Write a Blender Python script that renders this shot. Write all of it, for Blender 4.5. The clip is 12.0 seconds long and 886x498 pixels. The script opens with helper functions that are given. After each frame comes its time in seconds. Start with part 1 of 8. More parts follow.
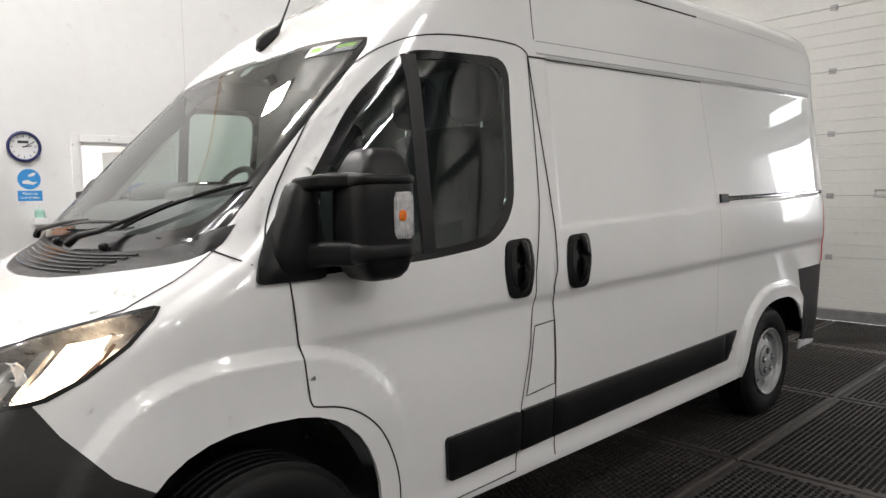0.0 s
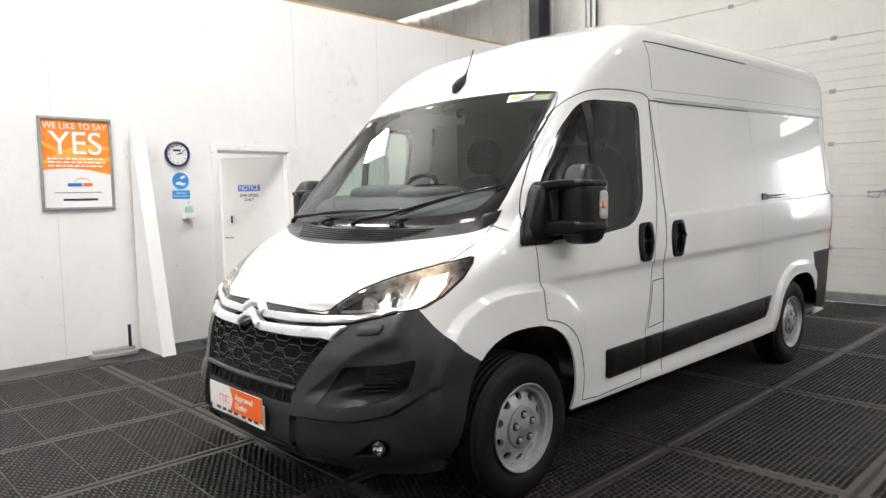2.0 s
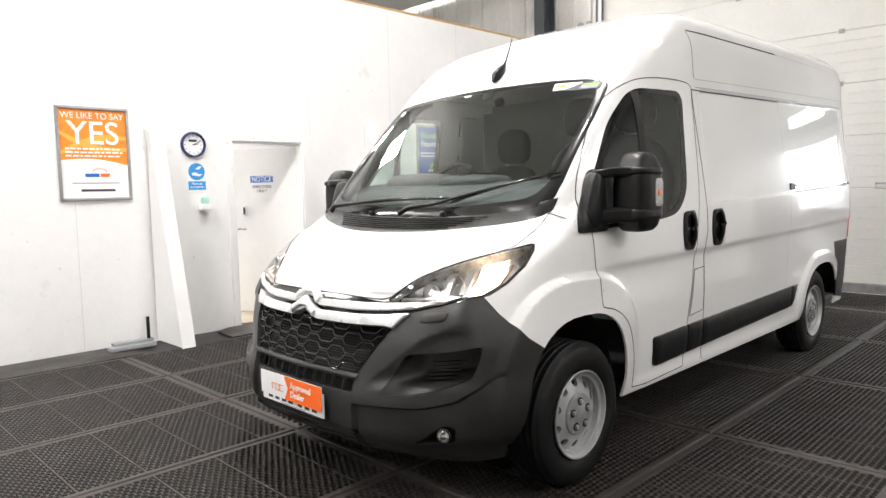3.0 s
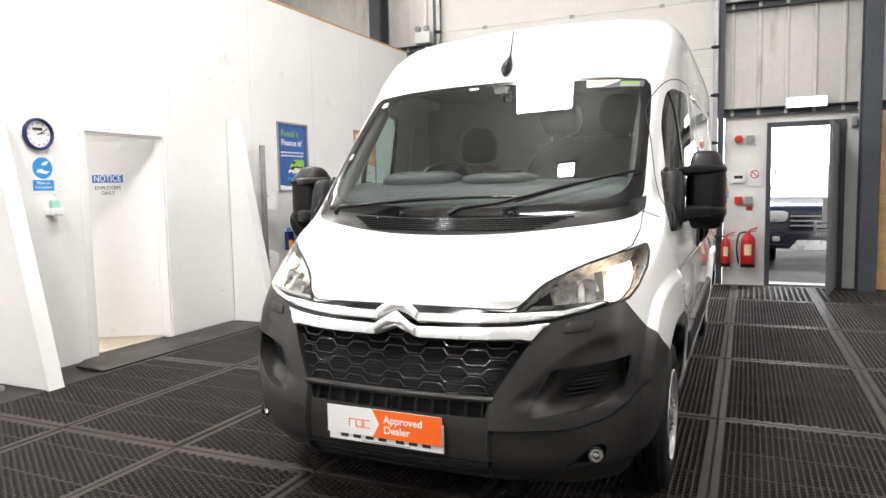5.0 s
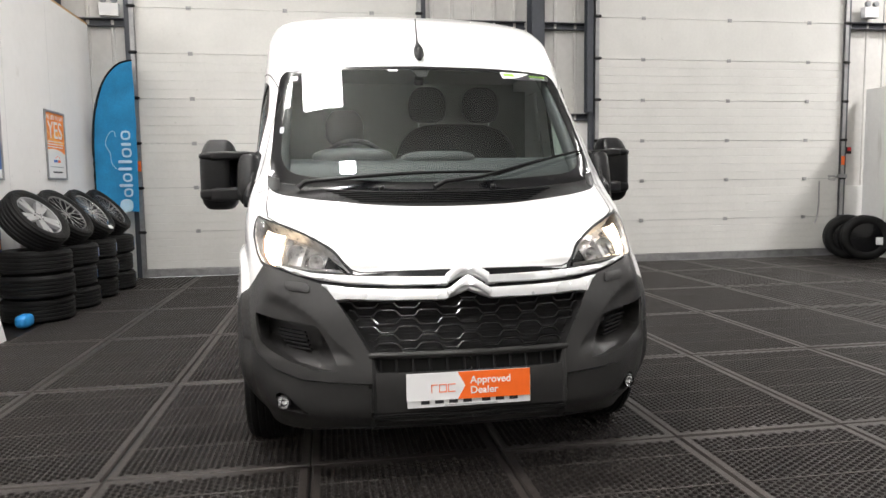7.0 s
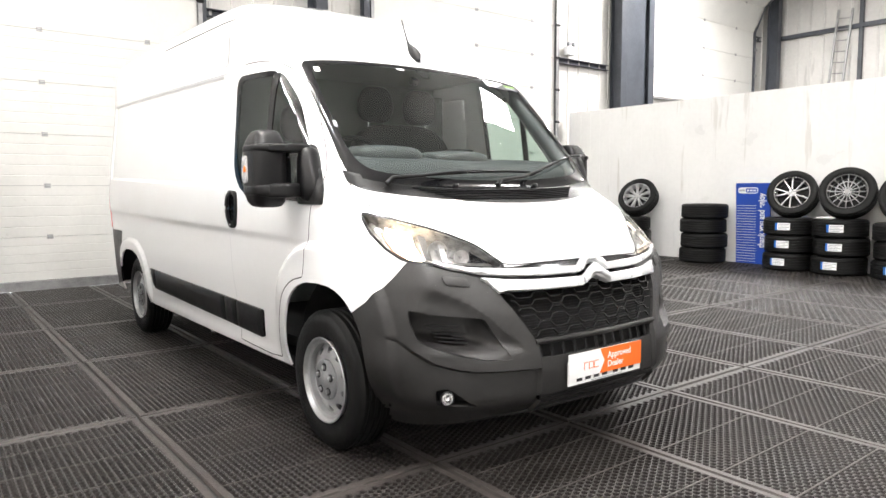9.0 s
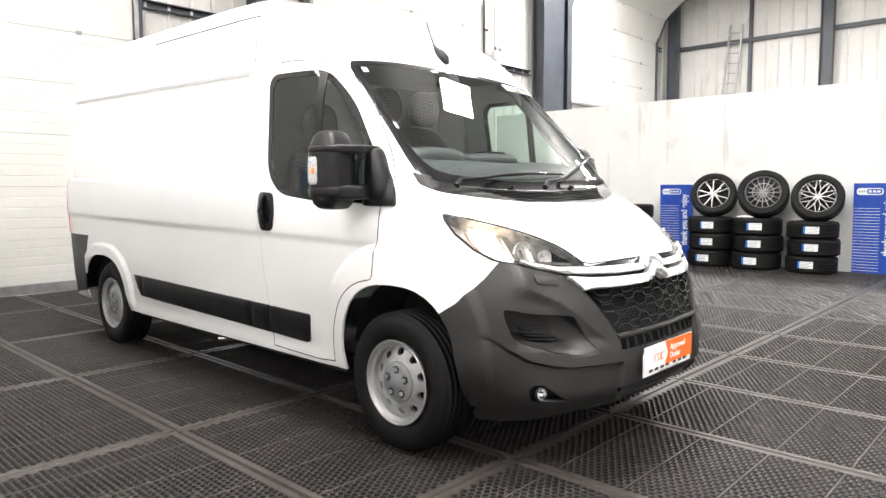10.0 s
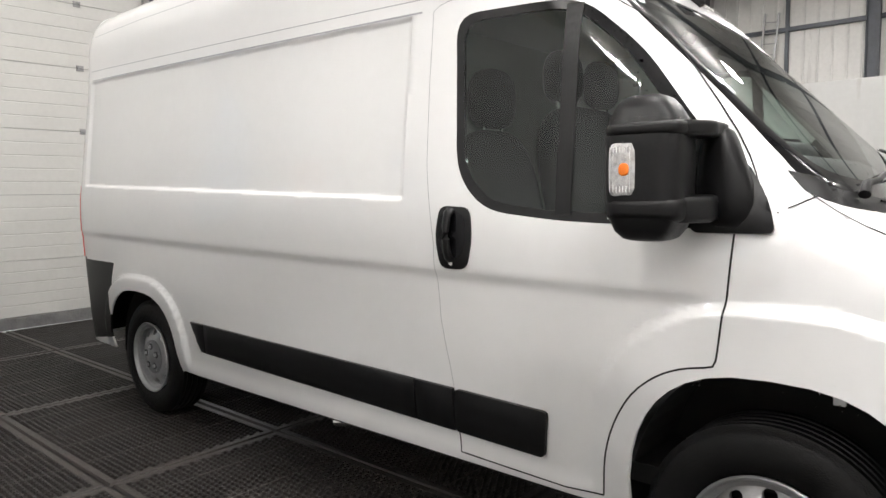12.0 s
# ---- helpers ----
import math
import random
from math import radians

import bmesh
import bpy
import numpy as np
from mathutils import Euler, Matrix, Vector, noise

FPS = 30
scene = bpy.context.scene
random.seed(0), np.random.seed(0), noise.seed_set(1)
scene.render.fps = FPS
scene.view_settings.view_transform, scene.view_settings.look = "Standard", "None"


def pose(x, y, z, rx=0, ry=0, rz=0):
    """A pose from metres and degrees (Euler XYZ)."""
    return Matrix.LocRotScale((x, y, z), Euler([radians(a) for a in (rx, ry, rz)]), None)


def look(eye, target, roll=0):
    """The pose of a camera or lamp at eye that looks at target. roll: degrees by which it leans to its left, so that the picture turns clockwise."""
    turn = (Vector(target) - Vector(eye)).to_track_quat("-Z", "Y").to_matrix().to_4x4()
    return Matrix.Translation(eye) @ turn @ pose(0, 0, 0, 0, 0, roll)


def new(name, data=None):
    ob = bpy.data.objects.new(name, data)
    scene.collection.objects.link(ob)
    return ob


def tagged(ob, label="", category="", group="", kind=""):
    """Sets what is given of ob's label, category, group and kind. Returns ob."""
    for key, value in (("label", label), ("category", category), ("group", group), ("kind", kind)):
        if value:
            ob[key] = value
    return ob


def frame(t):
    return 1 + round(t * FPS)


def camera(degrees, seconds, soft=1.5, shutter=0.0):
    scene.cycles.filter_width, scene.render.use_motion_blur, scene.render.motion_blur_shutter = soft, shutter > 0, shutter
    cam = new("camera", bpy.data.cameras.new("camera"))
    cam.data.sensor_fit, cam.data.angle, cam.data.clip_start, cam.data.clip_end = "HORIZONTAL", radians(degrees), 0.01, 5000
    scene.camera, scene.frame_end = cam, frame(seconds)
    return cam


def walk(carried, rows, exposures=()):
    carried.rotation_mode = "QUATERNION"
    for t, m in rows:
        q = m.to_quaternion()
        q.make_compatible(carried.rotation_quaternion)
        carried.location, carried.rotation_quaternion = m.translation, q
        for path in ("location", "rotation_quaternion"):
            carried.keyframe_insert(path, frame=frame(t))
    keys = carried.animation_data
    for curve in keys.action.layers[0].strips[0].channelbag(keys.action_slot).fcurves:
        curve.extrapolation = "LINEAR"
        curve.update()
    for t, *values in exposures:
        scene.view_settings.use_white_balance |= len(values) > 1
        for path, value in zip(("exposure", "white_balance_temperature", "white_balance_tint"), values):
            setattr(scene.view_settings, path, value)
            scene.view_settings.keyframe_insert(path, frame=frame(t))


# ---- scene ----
cam = camera(65.7, 12.0)
EXPOSURES = [(0.0, -0.27), (0.5, -0.26), (1.0, -0.06), (1.5, -0.15), (2.0, 0.03), (2.5, 0.2), (3.2, 0.3), (5.0, 0.3), (6.0, 0.4), (6.5, 0.4), (7.0, 0.1), (7.2, 0.1), (8.8, 0.72), (9.5, 0.88), (10.0, 0.85), (10.5, 0.6), (11.0, 0.05), (11.5, 0.41), (12.0, 0.0)]
PATH = [
    (0, (-0.882, -2.666, 1.415), (0.474, -1.204, 1.257), -1.3),
    (0.5, (-1.35, -2.789, 1.423), (0.009, -1.329, 1.269), -1.2),
    (1, (-1.762, -2.832, 1.42), (-0.399, -1.376, 1.266), -1.2),
    (1.5, (-2.139, -2.942, 1.425), (-0.771, -1.491, 1.272), -1.1),
    (2, (-2.415, -2.973, 1.417), (-1.033, -1.535, 1.262), -1.2),
    (2.5, (-2.589, -3.005, 1.409), (-1.202, -1.573, 1.25), -1.2),
    (3, (-2.652, -2.74, 1.396), (-1.241, -1.333, 1.222), -1.2),
    (3.2, (-2.676, -2.581, 1.403), (-1.253, -1.187, 1.227), -1.2),
    (4.8, (-3.137, -1.423, 1.379), (-1.366, -0.508, 1.212), -1.2),
    (5, (-3.24, -1.282, 1.39), (-1.42, -0.474, 1.217), -1.1),
    (5.5, (-3.502, -0.87, 1.376), (-1.594, -0.296, 1.203), -1.0),
    (6, (-3.699, -0.45, 1.313), (-1.761, 0.009, 1.139), -1.0),
    (6.5, (-3.703, 0.05, 1.286), (-1.714, 0.169, 1.109), -0.9),
    (7, (-3.605, 0.561, 1.273), (-1.64, 0.237, 1.092), -0.8),
    (7.2, (-3.551, 0.771, 1.278), (-1.617, 0.299, 1.089), -0.9),
    (8.8, (-3.023, 2.347, 1.241), (-1.398, 1.195, 1.063), -0.2),
    (9, (-2.916, 2.518, 1.254), (-1.343, 1.295, 1.079), -0.2),
    (9.5, (-2.685, 2.917, 1.247), (-1.244, 1.541, 1.072), -0.2),
    (10, (-2.372, 3.187, 1.26), (-1.013, 1.731, 1.087), -0.2),
    (10.5, (-1.973, 3.328, 1.277), (-0.622, 1.863, 1.109), -0.4),
    (11, (-1.524, 3.273, 1.28), (-0.188, 1.794, 1.114), -0.4),
    (11.5, (-0.996, 3.079, 1.297), (0.33, 1.592, 1.124), -0.6),
    (12, (-0.505, 2.84, 1.303), (0.802, 1.335, 1.133), -0.7),
]
walk(cam, [(t, look(eye, target, roll)) for t, eye, target, roll in PATH], EXPOSURES)
from mathutils.bvhtree import BVHTree

# ---- light ----
world = bpy.data.worlds.new("world")
scene.world = world
world.use_nodes = True
_sky = world.node_tree.nodes.new("ShaderNodeTexSky")
_sky.sky_type, _sky.sun_disc, _sky.sun_elevation, _sky.sun_rotation = "NISHITA", False, radians(35), radians(60)
world.node_tree.links.new(_sky.outputs[0], world.node_tree.nodes["Background"].inputs[0])
world.node_tree.nodes["Background"].inputs[1].default_value = 0.12
PANEL_POWER = 112.0
UPLIGHT = 0.25
LAMP_TINT = (1.0, 0.970, 0.955)
SPOT_POWER = 110.0


# ---- materials ----
def mat(name, base, rough=0.5, metal=0.0, var=0.08, scale=6.0, bump=0.0, bscale=150.0, coat=0.0, spec=0.5, emit=None, power=0.0, rvar=0.08, dark=None):
    """A procedural surface: base colour varied at two scales, roughness varied, fine relief."""
    m = bpy.data.materials.new(name)
    m.use_nodes = True
    nt = m.node_tree
    b = nt.nodes["Principled BSDF"]
    tc = nt.nodes.new("ShaderNodeTexCoord")
    n1 = nt.nodes.new("ShaderNodeTexNoise")
    n1.inputs["Scale"].default_value, n1.inputs["Detail"].default_value = scale, 6
    n2 = nt.nodes.new("ShaderNodeTexNoise")
    n2.inputs["Scale"].default_value, n2.inputs["Detail"].default_value = scale * 9, 4
    for n in (n1, n2):
        nt.links.new(tc.outputs["Object"], n.inputs["Vector"])
    mix = nt.nodes.new("ShaderNodeMath")
    mix.operation = "MULTIPLY_ADD"
    mix.inputs[1].default_value = 0.4
    nt.links.new(n2.outputs["Fac"], mix.inputs[0])
    add = nt.nodes.new("ShaderNodeMath")
    add.operation = "MULTIPLY"
    add.inputs[1].default_value = 0.6
    nt.links.new(n1.outputs["Fac"], add.inputs[0])
    nt.links.new(add.outputs[0], mix.inputs[2])
    ramp = nt.nodes.new("ShaderNodeValToRGB")
    lo = dark or [c * (1 - 2 * var) for c in base]
    hi = [min(1.0, c * (1 + var)) for c in base]
    ramp.color_ramp.elements[0].position, ramp.color_ramp.elements[1].position = 0.3, 0.62
    ramp.color_ramp.elements[0].color = (*lo, 1)
    ramp.color_ramp.elements[1].color = (*hi, 1)
    nt.links.new(mix.outputs[0], ramp.inputs[0])
    nt.links.new(ramp.outputs[0], b.inputs["Base Color"])
    rr = nt.nodes.new("ShaderNodeMapRange")
    rr.inputs["To Min"].default_value, rr.inputs["To Max"].default_value = max(0.02, rough - rvar), min(1, rough + rvar)
    nt.links.new(n1.outputs["Fac"], rr.inputs["Value"])
    nt.links.new(rr.outputs[0], b.inputs["Roughness"])
    b.inputs["Metallic"].default_value = metal
    b.inputs["Specular IOR Level"].default_value = spec
    b.inputs["Coat Weight"].default_value, b.inputs["Coat Roughness"].default_value = coat, 0.018
    if bump:
        n3 = nt.nodes.new("ShaderNodeTexNoise")
        n3.inputs["Scale"].default_value, n3.inputs["Detail"].default_value = bscale, 3
        nt.links.new(tc.outputs["Object"], n3.inputs["Vector"])
        bp = nt.nodes.new("ShaderNodeBump")
        bp.inputs["Strength"].default_value, bp.inputs["Distance"].default_value = bump, 0.01
        nt.links.new(n3.outputs["Fac"], bp.inputs["Height"])
        nt.links.new(bp.outputs[0], b.inputs["Normal"])
    if emit:
        b.inputs["Emission Color"].default_value = (*emit, 1)
        b.inputs["Emission Strength"].default_value = power
    return m


def glass(name, tint, rough=0.0, clear=0.9, gloss=0.05, dust=0.0):
    """Thin pane: clear with a tint, and a mirror-like gloss on top."""
    m = bpy.data.materials.new(name)
    m.use_nodes = True
    nt = m.node_tree
    out = nt.nodes["Material Output"]
    nt.nodes.remove(nt.nodes["Principled BSDF"])
    tr = nt.nodes.new("ShaderNodeBsdfTransparent")
    tr.inputs[0].default_value = (*[c * clear for c in tint], 1)
    gl = nt.nodes.new("ShaderNodeBsdfGlossy")
    gl.inputs["Roughness"].default_value = rough
    lw = nt.nodes.new("ShaderNodeLayerWeight")
    lw.inputs["Blend"].default_value = 0.5
    pw = nt.nodes.new("ShaderNodeMath")
    pw.operation = "POWER"
    pw.inputs[1].default_value = 5.0
    nt.links.new(lw.outputs["Facing"], pw.inputs[0])
    fr = nt.nodes.new("ShaderNodeMath")
    fr.operation = "MULTIPLY_ADD"
    fr.inputs[1].default_value, fr.inputs[2].default_value = 1.0 - gloss, gloss
    nt.links.new(pw.outputs[0], fr.inputs[0])
    mx = nt.nodes.new("ShaderNodeMixShader")
    nt.links.new(fr.outputs[0], mx.inputs[0])
    nt.links.new(tr.outputs[0], mx.inputs[1])
    nt.links.new(gl.outputs[0], mx.inputs[2])
    df = nt.nodes.new("ShaderNodeBsdfDiffuse")
    df.inputs[0].default_value = (0.75, 0.76, 0.75, 1)
    film = nt.nodes.new("ShaderNodeMixShader")
    film.inputs[0].default_value = dust
    nt.links.new(mx.outputs[0], film.inputs[1])
    nt.links.new(df.outputs[0], film.inputs[2])
    nt.links.new(film.outputs[0], out.inputs[0])
    return m


WHITE_PAINT = mat("white_van_paint", (0.78, 0.78, 0.775), 0.3, var=0.012, scale=2, coat=1.0, rvar=0.05, bump=0.004, bscale=14)
GREY_PLASTIC = mat("grey_bumper_plastic", (0.0225, 0.0218, 0.0212), 0.38, spec=0.42, var=0.12, scale=5, bump=0.12, bscale=700)
BLACK_PLASTIC = mat("black_plastic", (0.007, 0.007, 0.0074), 0.36, spec=0.28, var=0.15, scale=8, bump=0.1, bscale=900)
BLACK_GLOSS = mat("black_gloss", (0.006, 0.006, 0.007), 0.12, var=0.1, scale=8)
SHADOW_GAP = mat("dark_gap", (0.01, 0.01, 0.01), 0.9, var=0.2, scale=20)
RUBBER = mat("tyre_rubber", (0.0065, 0.0065, 0.0065), 0.5, spec=0.22, var=0.2, scale=12, bump=0.25, bscale=260)
SILVER_STEEL = mat("silver_wheel_paint", (0.43, 0.435, 0.44), 0.32, metal=0.55, var=0.08, scale=14, bump=0.05, bscale=200)
HUB_GREY = mat("hub_cover_plastic", (0.26, 0.265, 0.27), 0.38, metal=0.3, var=0.08, scale=20)
ALLOY = mat("machined_alloy", (0.62, 0.62, 0.62), 0.25, metal=0.9, var=0.06, scale=14)
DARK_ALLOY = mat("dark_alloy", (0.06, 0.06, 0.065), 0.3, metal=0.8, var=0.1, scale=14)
BAR_SILVER = mat("silver_trim", (0.68, 0.685, 0.69), 0.28, metal=0.3, var=0.03, scale=5)
CHROME = mat("chrome", (0.75, 0.75, 0.76), 0.1, metal=1.0, var=0.03, scale=9)
WINDSCREEN_GLASS = glass("windscreen_glass", (0.78, 0.86, 0.83), gloss=0.06, dust=0.003)
SIDE_GLASS = glass("tinted_side_glass", (0.76, 0.90, 0.83), clear=0.84, gloss=0.06, dust=0.002)
LENS_GLASS = glass("clear_lens", (0.95, 0.95, 0.95))
PARTITION_WHITE = mat("white_painted_board", (0.80, 0.795, 0.785), 0.62, var=0.03, scale=1.2, bump=0.12, bscale=40, dark=(0.775, 0.77, 0.76))
GLOSS_PANEL = mat("white_washable_panel", (0.80, 0.80, 0.785), 0.3, var=0.025, scale=1.5, bump=0.03, bscale=14)
DOOR_PANEL = mat("cream_steel_panel", (0.64, 0.635, 0.605), 0.62, var=0.03, scale=2.5, bump=0.06, bscale=240)
CLADDING = mat("grey_cladding", (0.60, 0.59, 0.565), 0.5, var=0.05, scale=1.4, bump=0.04, bscale=60)
BLOCK_PAINT = mat("painted_blockwork", (0.78, 0.775, 0.755), 0.75, var=0.03, scale=3, bump=0.3, bscale=160)
STEEL_DARK = mat("slate_steel", (0.052, 0.058, 0.07), 0.45, var=0.15, scale=3, bump=0.05, bscale=90)
GALV = mat("galvanised_steel", (0.36, 0.36, 0.36), 0.42, metal=0.7, var=0.15, scale=9)
MAT_RUBBER = mat("black_mat_rubber", (0.0180, 0.0148, 0.0130), 0.44, spec=0.42, var=0.28, scale=2.4, bump=0.2, bscale=180, rvar=0.27)
MAT_EDGE = mat("worn_mat_edge", (0.044, 0.0375, 0.034), 0.46, spec=0.35, var=0.3, scale=4, bump=0.2, bscale=120, rvar=0.14)
CONCRETE = mat("dark_wet_concrete", (0.009, 0.0088, 0.0085), 0.4, var=0.3, scale=2, bump=0.2, bscale=60)
CEILING_SHEET = mat("roof_liner_sheet", (0.72, 0.71, 0.68), 0.6, var=0.04, scale=1)
WOOD = mat("raw_timber", (0.50, 0.31, 0.14), 0.65, var=0.18, scale=5, bump=0.1, bscale=60)
RED_PAINT = mat("red_enamel", (0.55, 0.02, 0.02), 0.3, var=0.06, scale=8)
BLUE_INK = mat("blue_ink", (0.02, 0.15, 0.55), 0.4, var=0.03)
ORANGE_INK = mat("orange_ink", (0.95, 0.16, 0.02), 0.4, var=0.03)
WHITE_INK = mat("white_ink", (0.82, 0.82, 0.82), 0.45, var=0.01)
DARK_INK = mat("dark_ink", (0.03, 0.03, 0.035), 0.5, var=0.05)
GREY_INK = mat("grey_ink", (0.35, 0.36, 0.38), 0.5, var=0.03)
SEAT_CLOTH = mat("dark_seat_cloth", (0.022, 0.0225, 0.024), 0.85, var=0.2, scale=20)
DASH_PLASTIC = mat("dashboard_plastic", (0.038, 0.042, 0.044), 0.55, var=0.1, scale=6, bump=0.1, bscale=500)
CAB_GREY = mat("cab_lining", (0.34, 0.34, 0.33), 0.75, var=0.06, scale=3)
BULKHEAD_GREY = mat("bulkhead_paint", (0.24, 0.255, 0.242), 0.6, var=0.08, scale=3)
LAMP_FACE = mat("lamp_face", (0.9, 0.9, 0.9), 0.4, emit=(1.0, 0.97, 0.93), power=14.0)
SPOT_FACE = mat("bright_lamp_face", (0.9, 0.9, 0.9), 0.4, emit=(0.96, 0.98, 1.0), power=90.0)
INDICATOR_LIT = mat("lit_indicator", (1.0, 0.85, 0.7), 0.3, emit=(1.0, 0.78, 0.54), power=9.0, var=0.05, scale=30)
GRILLE_BLACK = mat("glossy_grille_black", (0.012, 0.012, 0.0125), 0.14, var=0.1, scale=8)
LENS_CLEAR_SOLID = mat("frosted_clear_lens", (0.46, 0.455, 0.45), 0.12, var=0.25, scale=60, spec=0.8)
AMBER_PLAIN = mat("amber_bulb", (0.9, 0.22, 0.02), 0.3, var=0.1, scale=30)
GREEN_INK = mat("green_ink", (0.25, 0.55, 0.05), 0.4, var=0.05)
POSTER_ORANGE = mat("poster_orange", (0.90, 0.26, 0.02), 0.4, var=0.12, scale=4)
YELLOW_INK = mat("poster_amber", (0.95, 0.42, 0.06), 0.4, var=0.08, scale=6)
POSTER_BLUE = mat("poster_blue", (0.03, 0.10, 0.36), 0.4, var=0.08, scale=4)
SKY_INK = mat("sky_blue_ink", (0.03, 0.28, 0.66), 0.4, var=0.04)
NAVY = mat("navy_plastic", (0.012, 0.016, 0.10), 0.3, var=0.06)
SIGN_BLUE = mat("sign_blue", (0.012, 0.06, 0.36), 0.35, var=0.05)
FLAG_BLUE = mat("flag_cloth", (0.01, 0.22, 0.46), 0.75, var=0.1, scale=5, bump=0.15, bscale=300)
FLAG_LETTER = mat("flag_print", (0.42, 0.62, 0.75), 0.75, var=0.05)
PALE_GREEN = mat("pale_green_plastic", (0.35, 0.62, 0.52), 0.35, var=0.05)
CREAM_INK = mat("cream_label", (0.8, 0.68, 0.4), 0.5, var=0.05)
GREY_PAINT = mat("grey_paint", (0.30, 0.31, 0.32), 0.5, var=0.08)
GREY_DOOR = mat("grey_door_paint", (0.10, 0.105, 0.11), 0.4, var=0.08)
DARK_ALLOY_LIGHT = mat("graphite_alloy", (0.22, 0.22, 0.22), 0.35, metal=0.7, var=0.08, scale=14)
DARK_BLUE_PAINT = mat("dark_blue_paint", (0.012, 0.014, 0.025), 0.2, var=0.1, coat=0.5)
EXIT_LIT = mat("lit_sign_face", (0.9, 0.9, 0.9), 0.4, emit=(0.85, 1.0, 0.95), power=5.0)
BACKDROP = mat("bright_overcast", (0.8, 0.8, 0.8), 0.9, var=0.02, emit=(1.0, 1.0, 1.0), power=6.0)
LAMP_BOWL = mat("lamp_bowl", (0.40, 0.40, 0.40), 0.3, metal=0.6, var=0.35, scale=30)
LAMP_SILVER = mat("lamp_silver", (0.74, 0.73, 0.72), 0.3, metal=0.55, var=0.25, scale=25)
WATER = bpy.data.materials.new("water")
WATER.use_nodes = True
_b = WATER.node_tree.nodes["Principled BSDF"]
_b.inputs["Base Color"].default_value = (1, 1, 1, 1)
_b.inputs["Roughness"].default_value, _b.inputs["IOR"].default_value, _b.inputs["Transmission Weight"].default_value = 0.02, 1.33, 1.0
AMBER_EDGE = mat("dim_amber_lens", (0.24, 0.13, 0.08), 0.25, var=0.2, scale=40)


def specked(m, color, scale, limit, stretch=1.0):
    """Sparse marks and scuffs of one colour over a material."""
    nt = m.node_tree
    b = nt.nodes["Principled BSDF"]
    old = b.inputs["Base Color"].links[0].from_socket
    tc = nt.nodes.new("ShaderNodeTexCoord")
    mp = nt.nodes.new("ShaderNodeMapping")
    mp.inputs["Scale"].default_value = (1, 1, stretch)
    n1 = nt.nodes.new("ShaderNodeTexNoise")
    n1.inputs["Scale"].default_value, n1.inputs["Detail"].default_value = scale, 5
    rr = nt.nodes.new("ShaderNodeMapRange")
    rr.inputs["From Min"].default_value, rr.inputs["From Max"].default_value = limit, limit + 0.06
    mix = nt.nodes.new("ShaderNodeMix")
    mix.data_type = "RGBA"
    mix.inputs[7].default_value = (*color, 1)
    nt.links.new(tc.outputs["Object"], mp.inputs[0])
    nt.links.new(mp.outputs[0], n1.inputs["Vector"])
    nt.links.new(n1.outputs["Fac"], rr.inputs["Value"])
    nt.links.new(rr.outputs[0], mix.inputs[0])
    nt.links.new(old, mix.inputs[6])
    nt.links.new(mix.outputs[2], b.inputs["Base Color"])


specked(PARTITION_WHITE, (0.45, 0.44, 0.42), 24.0, 0.71)
specked(PARTITION_WHITE, (0.72, 0.71, 0.69), 3.5, 0.70)
specked(GLOSS_PANEL, (0.66, 0.65, 0.62), 5.0, 0.60, 0.12)
specked(DOOR_PANEL, (0.55, 0.54, 0.51), 9.0, 0.70)
specked(CLADDING, (0.46, 0.45, 0.43), 4.0, 0.62, 0.15)
specked(MAT_RUBBER, (0.035, 0.031, 0.027), 11.0, 0.66)


# ---- building helpers ----
def finish(name, bm, material, smooth=None):
    """A bmesh as one linked object; smooth: the angle in degrees under which edges shade smoothly."""
    bmesh.ops.recalc_face_normals(bm, faces=bm.faces)
    return finish_raw(name, bm, material, smooth)


def finish_raw(name, bm, material, smooth=None):
    me = bpy.data.meshes.new(name)
    if smooth is not None:
        lim = radians(smooth)
        for f in bm.faces:
            f.smooth = True
        for e in bm.edges:
            e.smooth = len(e.link_faces) == 2 and e.calc_face_angle(0) < lim
    bm.to_mesh(me)
    bm.free()
    for m in material if isinstance(material, (list, tuple)) else (material,):
        me.materials.append(m)
    return new(name, me)


def part(name, bm, material, parent, label="", smooth=None, raw=False):
    ob = (finish_raw if raw else finish)(name, bm, material, smooth)
    ob.parent = parent
    if label:
        tagged(ob, label)
    return ob


def thing(name, label, category, group="", at=(0, 0, 0), rz=0.0, kind=""):
    ob = new(name)
    ob.empty_display_size = 0.1
    ob.matrix_world = pose(*at, 0, 0, rz)
    return tagged(ob, label, category, group, kind)


def box(bm, x0, x1, y0, y1, z0, z1, bevel=0.0, mi=0, m=None):
    """An axis-aligned box added to bm, with bevelled edges."""
    made = bmesh.ops.create_cube(bm, size=1.0)["verts"]
    for v in made:
        v.co = Vector(((x0 + x1) / 2 + v.co.x * (x1 - x0), (y0 + y1) / 2 + v.co.y * (y1 - y0), (z0 + z1) / 2 + v.co.z * (z1 - z0)))
    faces = {f for v in made for f in v.link_faces}
    if bevel:
        edges = {e for f in faces for e in f.edges}
        got = bmesh.ops.bevel(bm, geom=list(edges), offset=bevel, segments=2, affect="EDGES", profile=0.6)
        faces = {f for v in got["verts"] for f in v.link_faces} | {f for f in faces if f.is_valid}
    for f in faces:
        f.material_index = mi
    if m is not None:
        for v in {v for f in faces for v in f.verts}:
            v.co = m @ v.co
    return faces


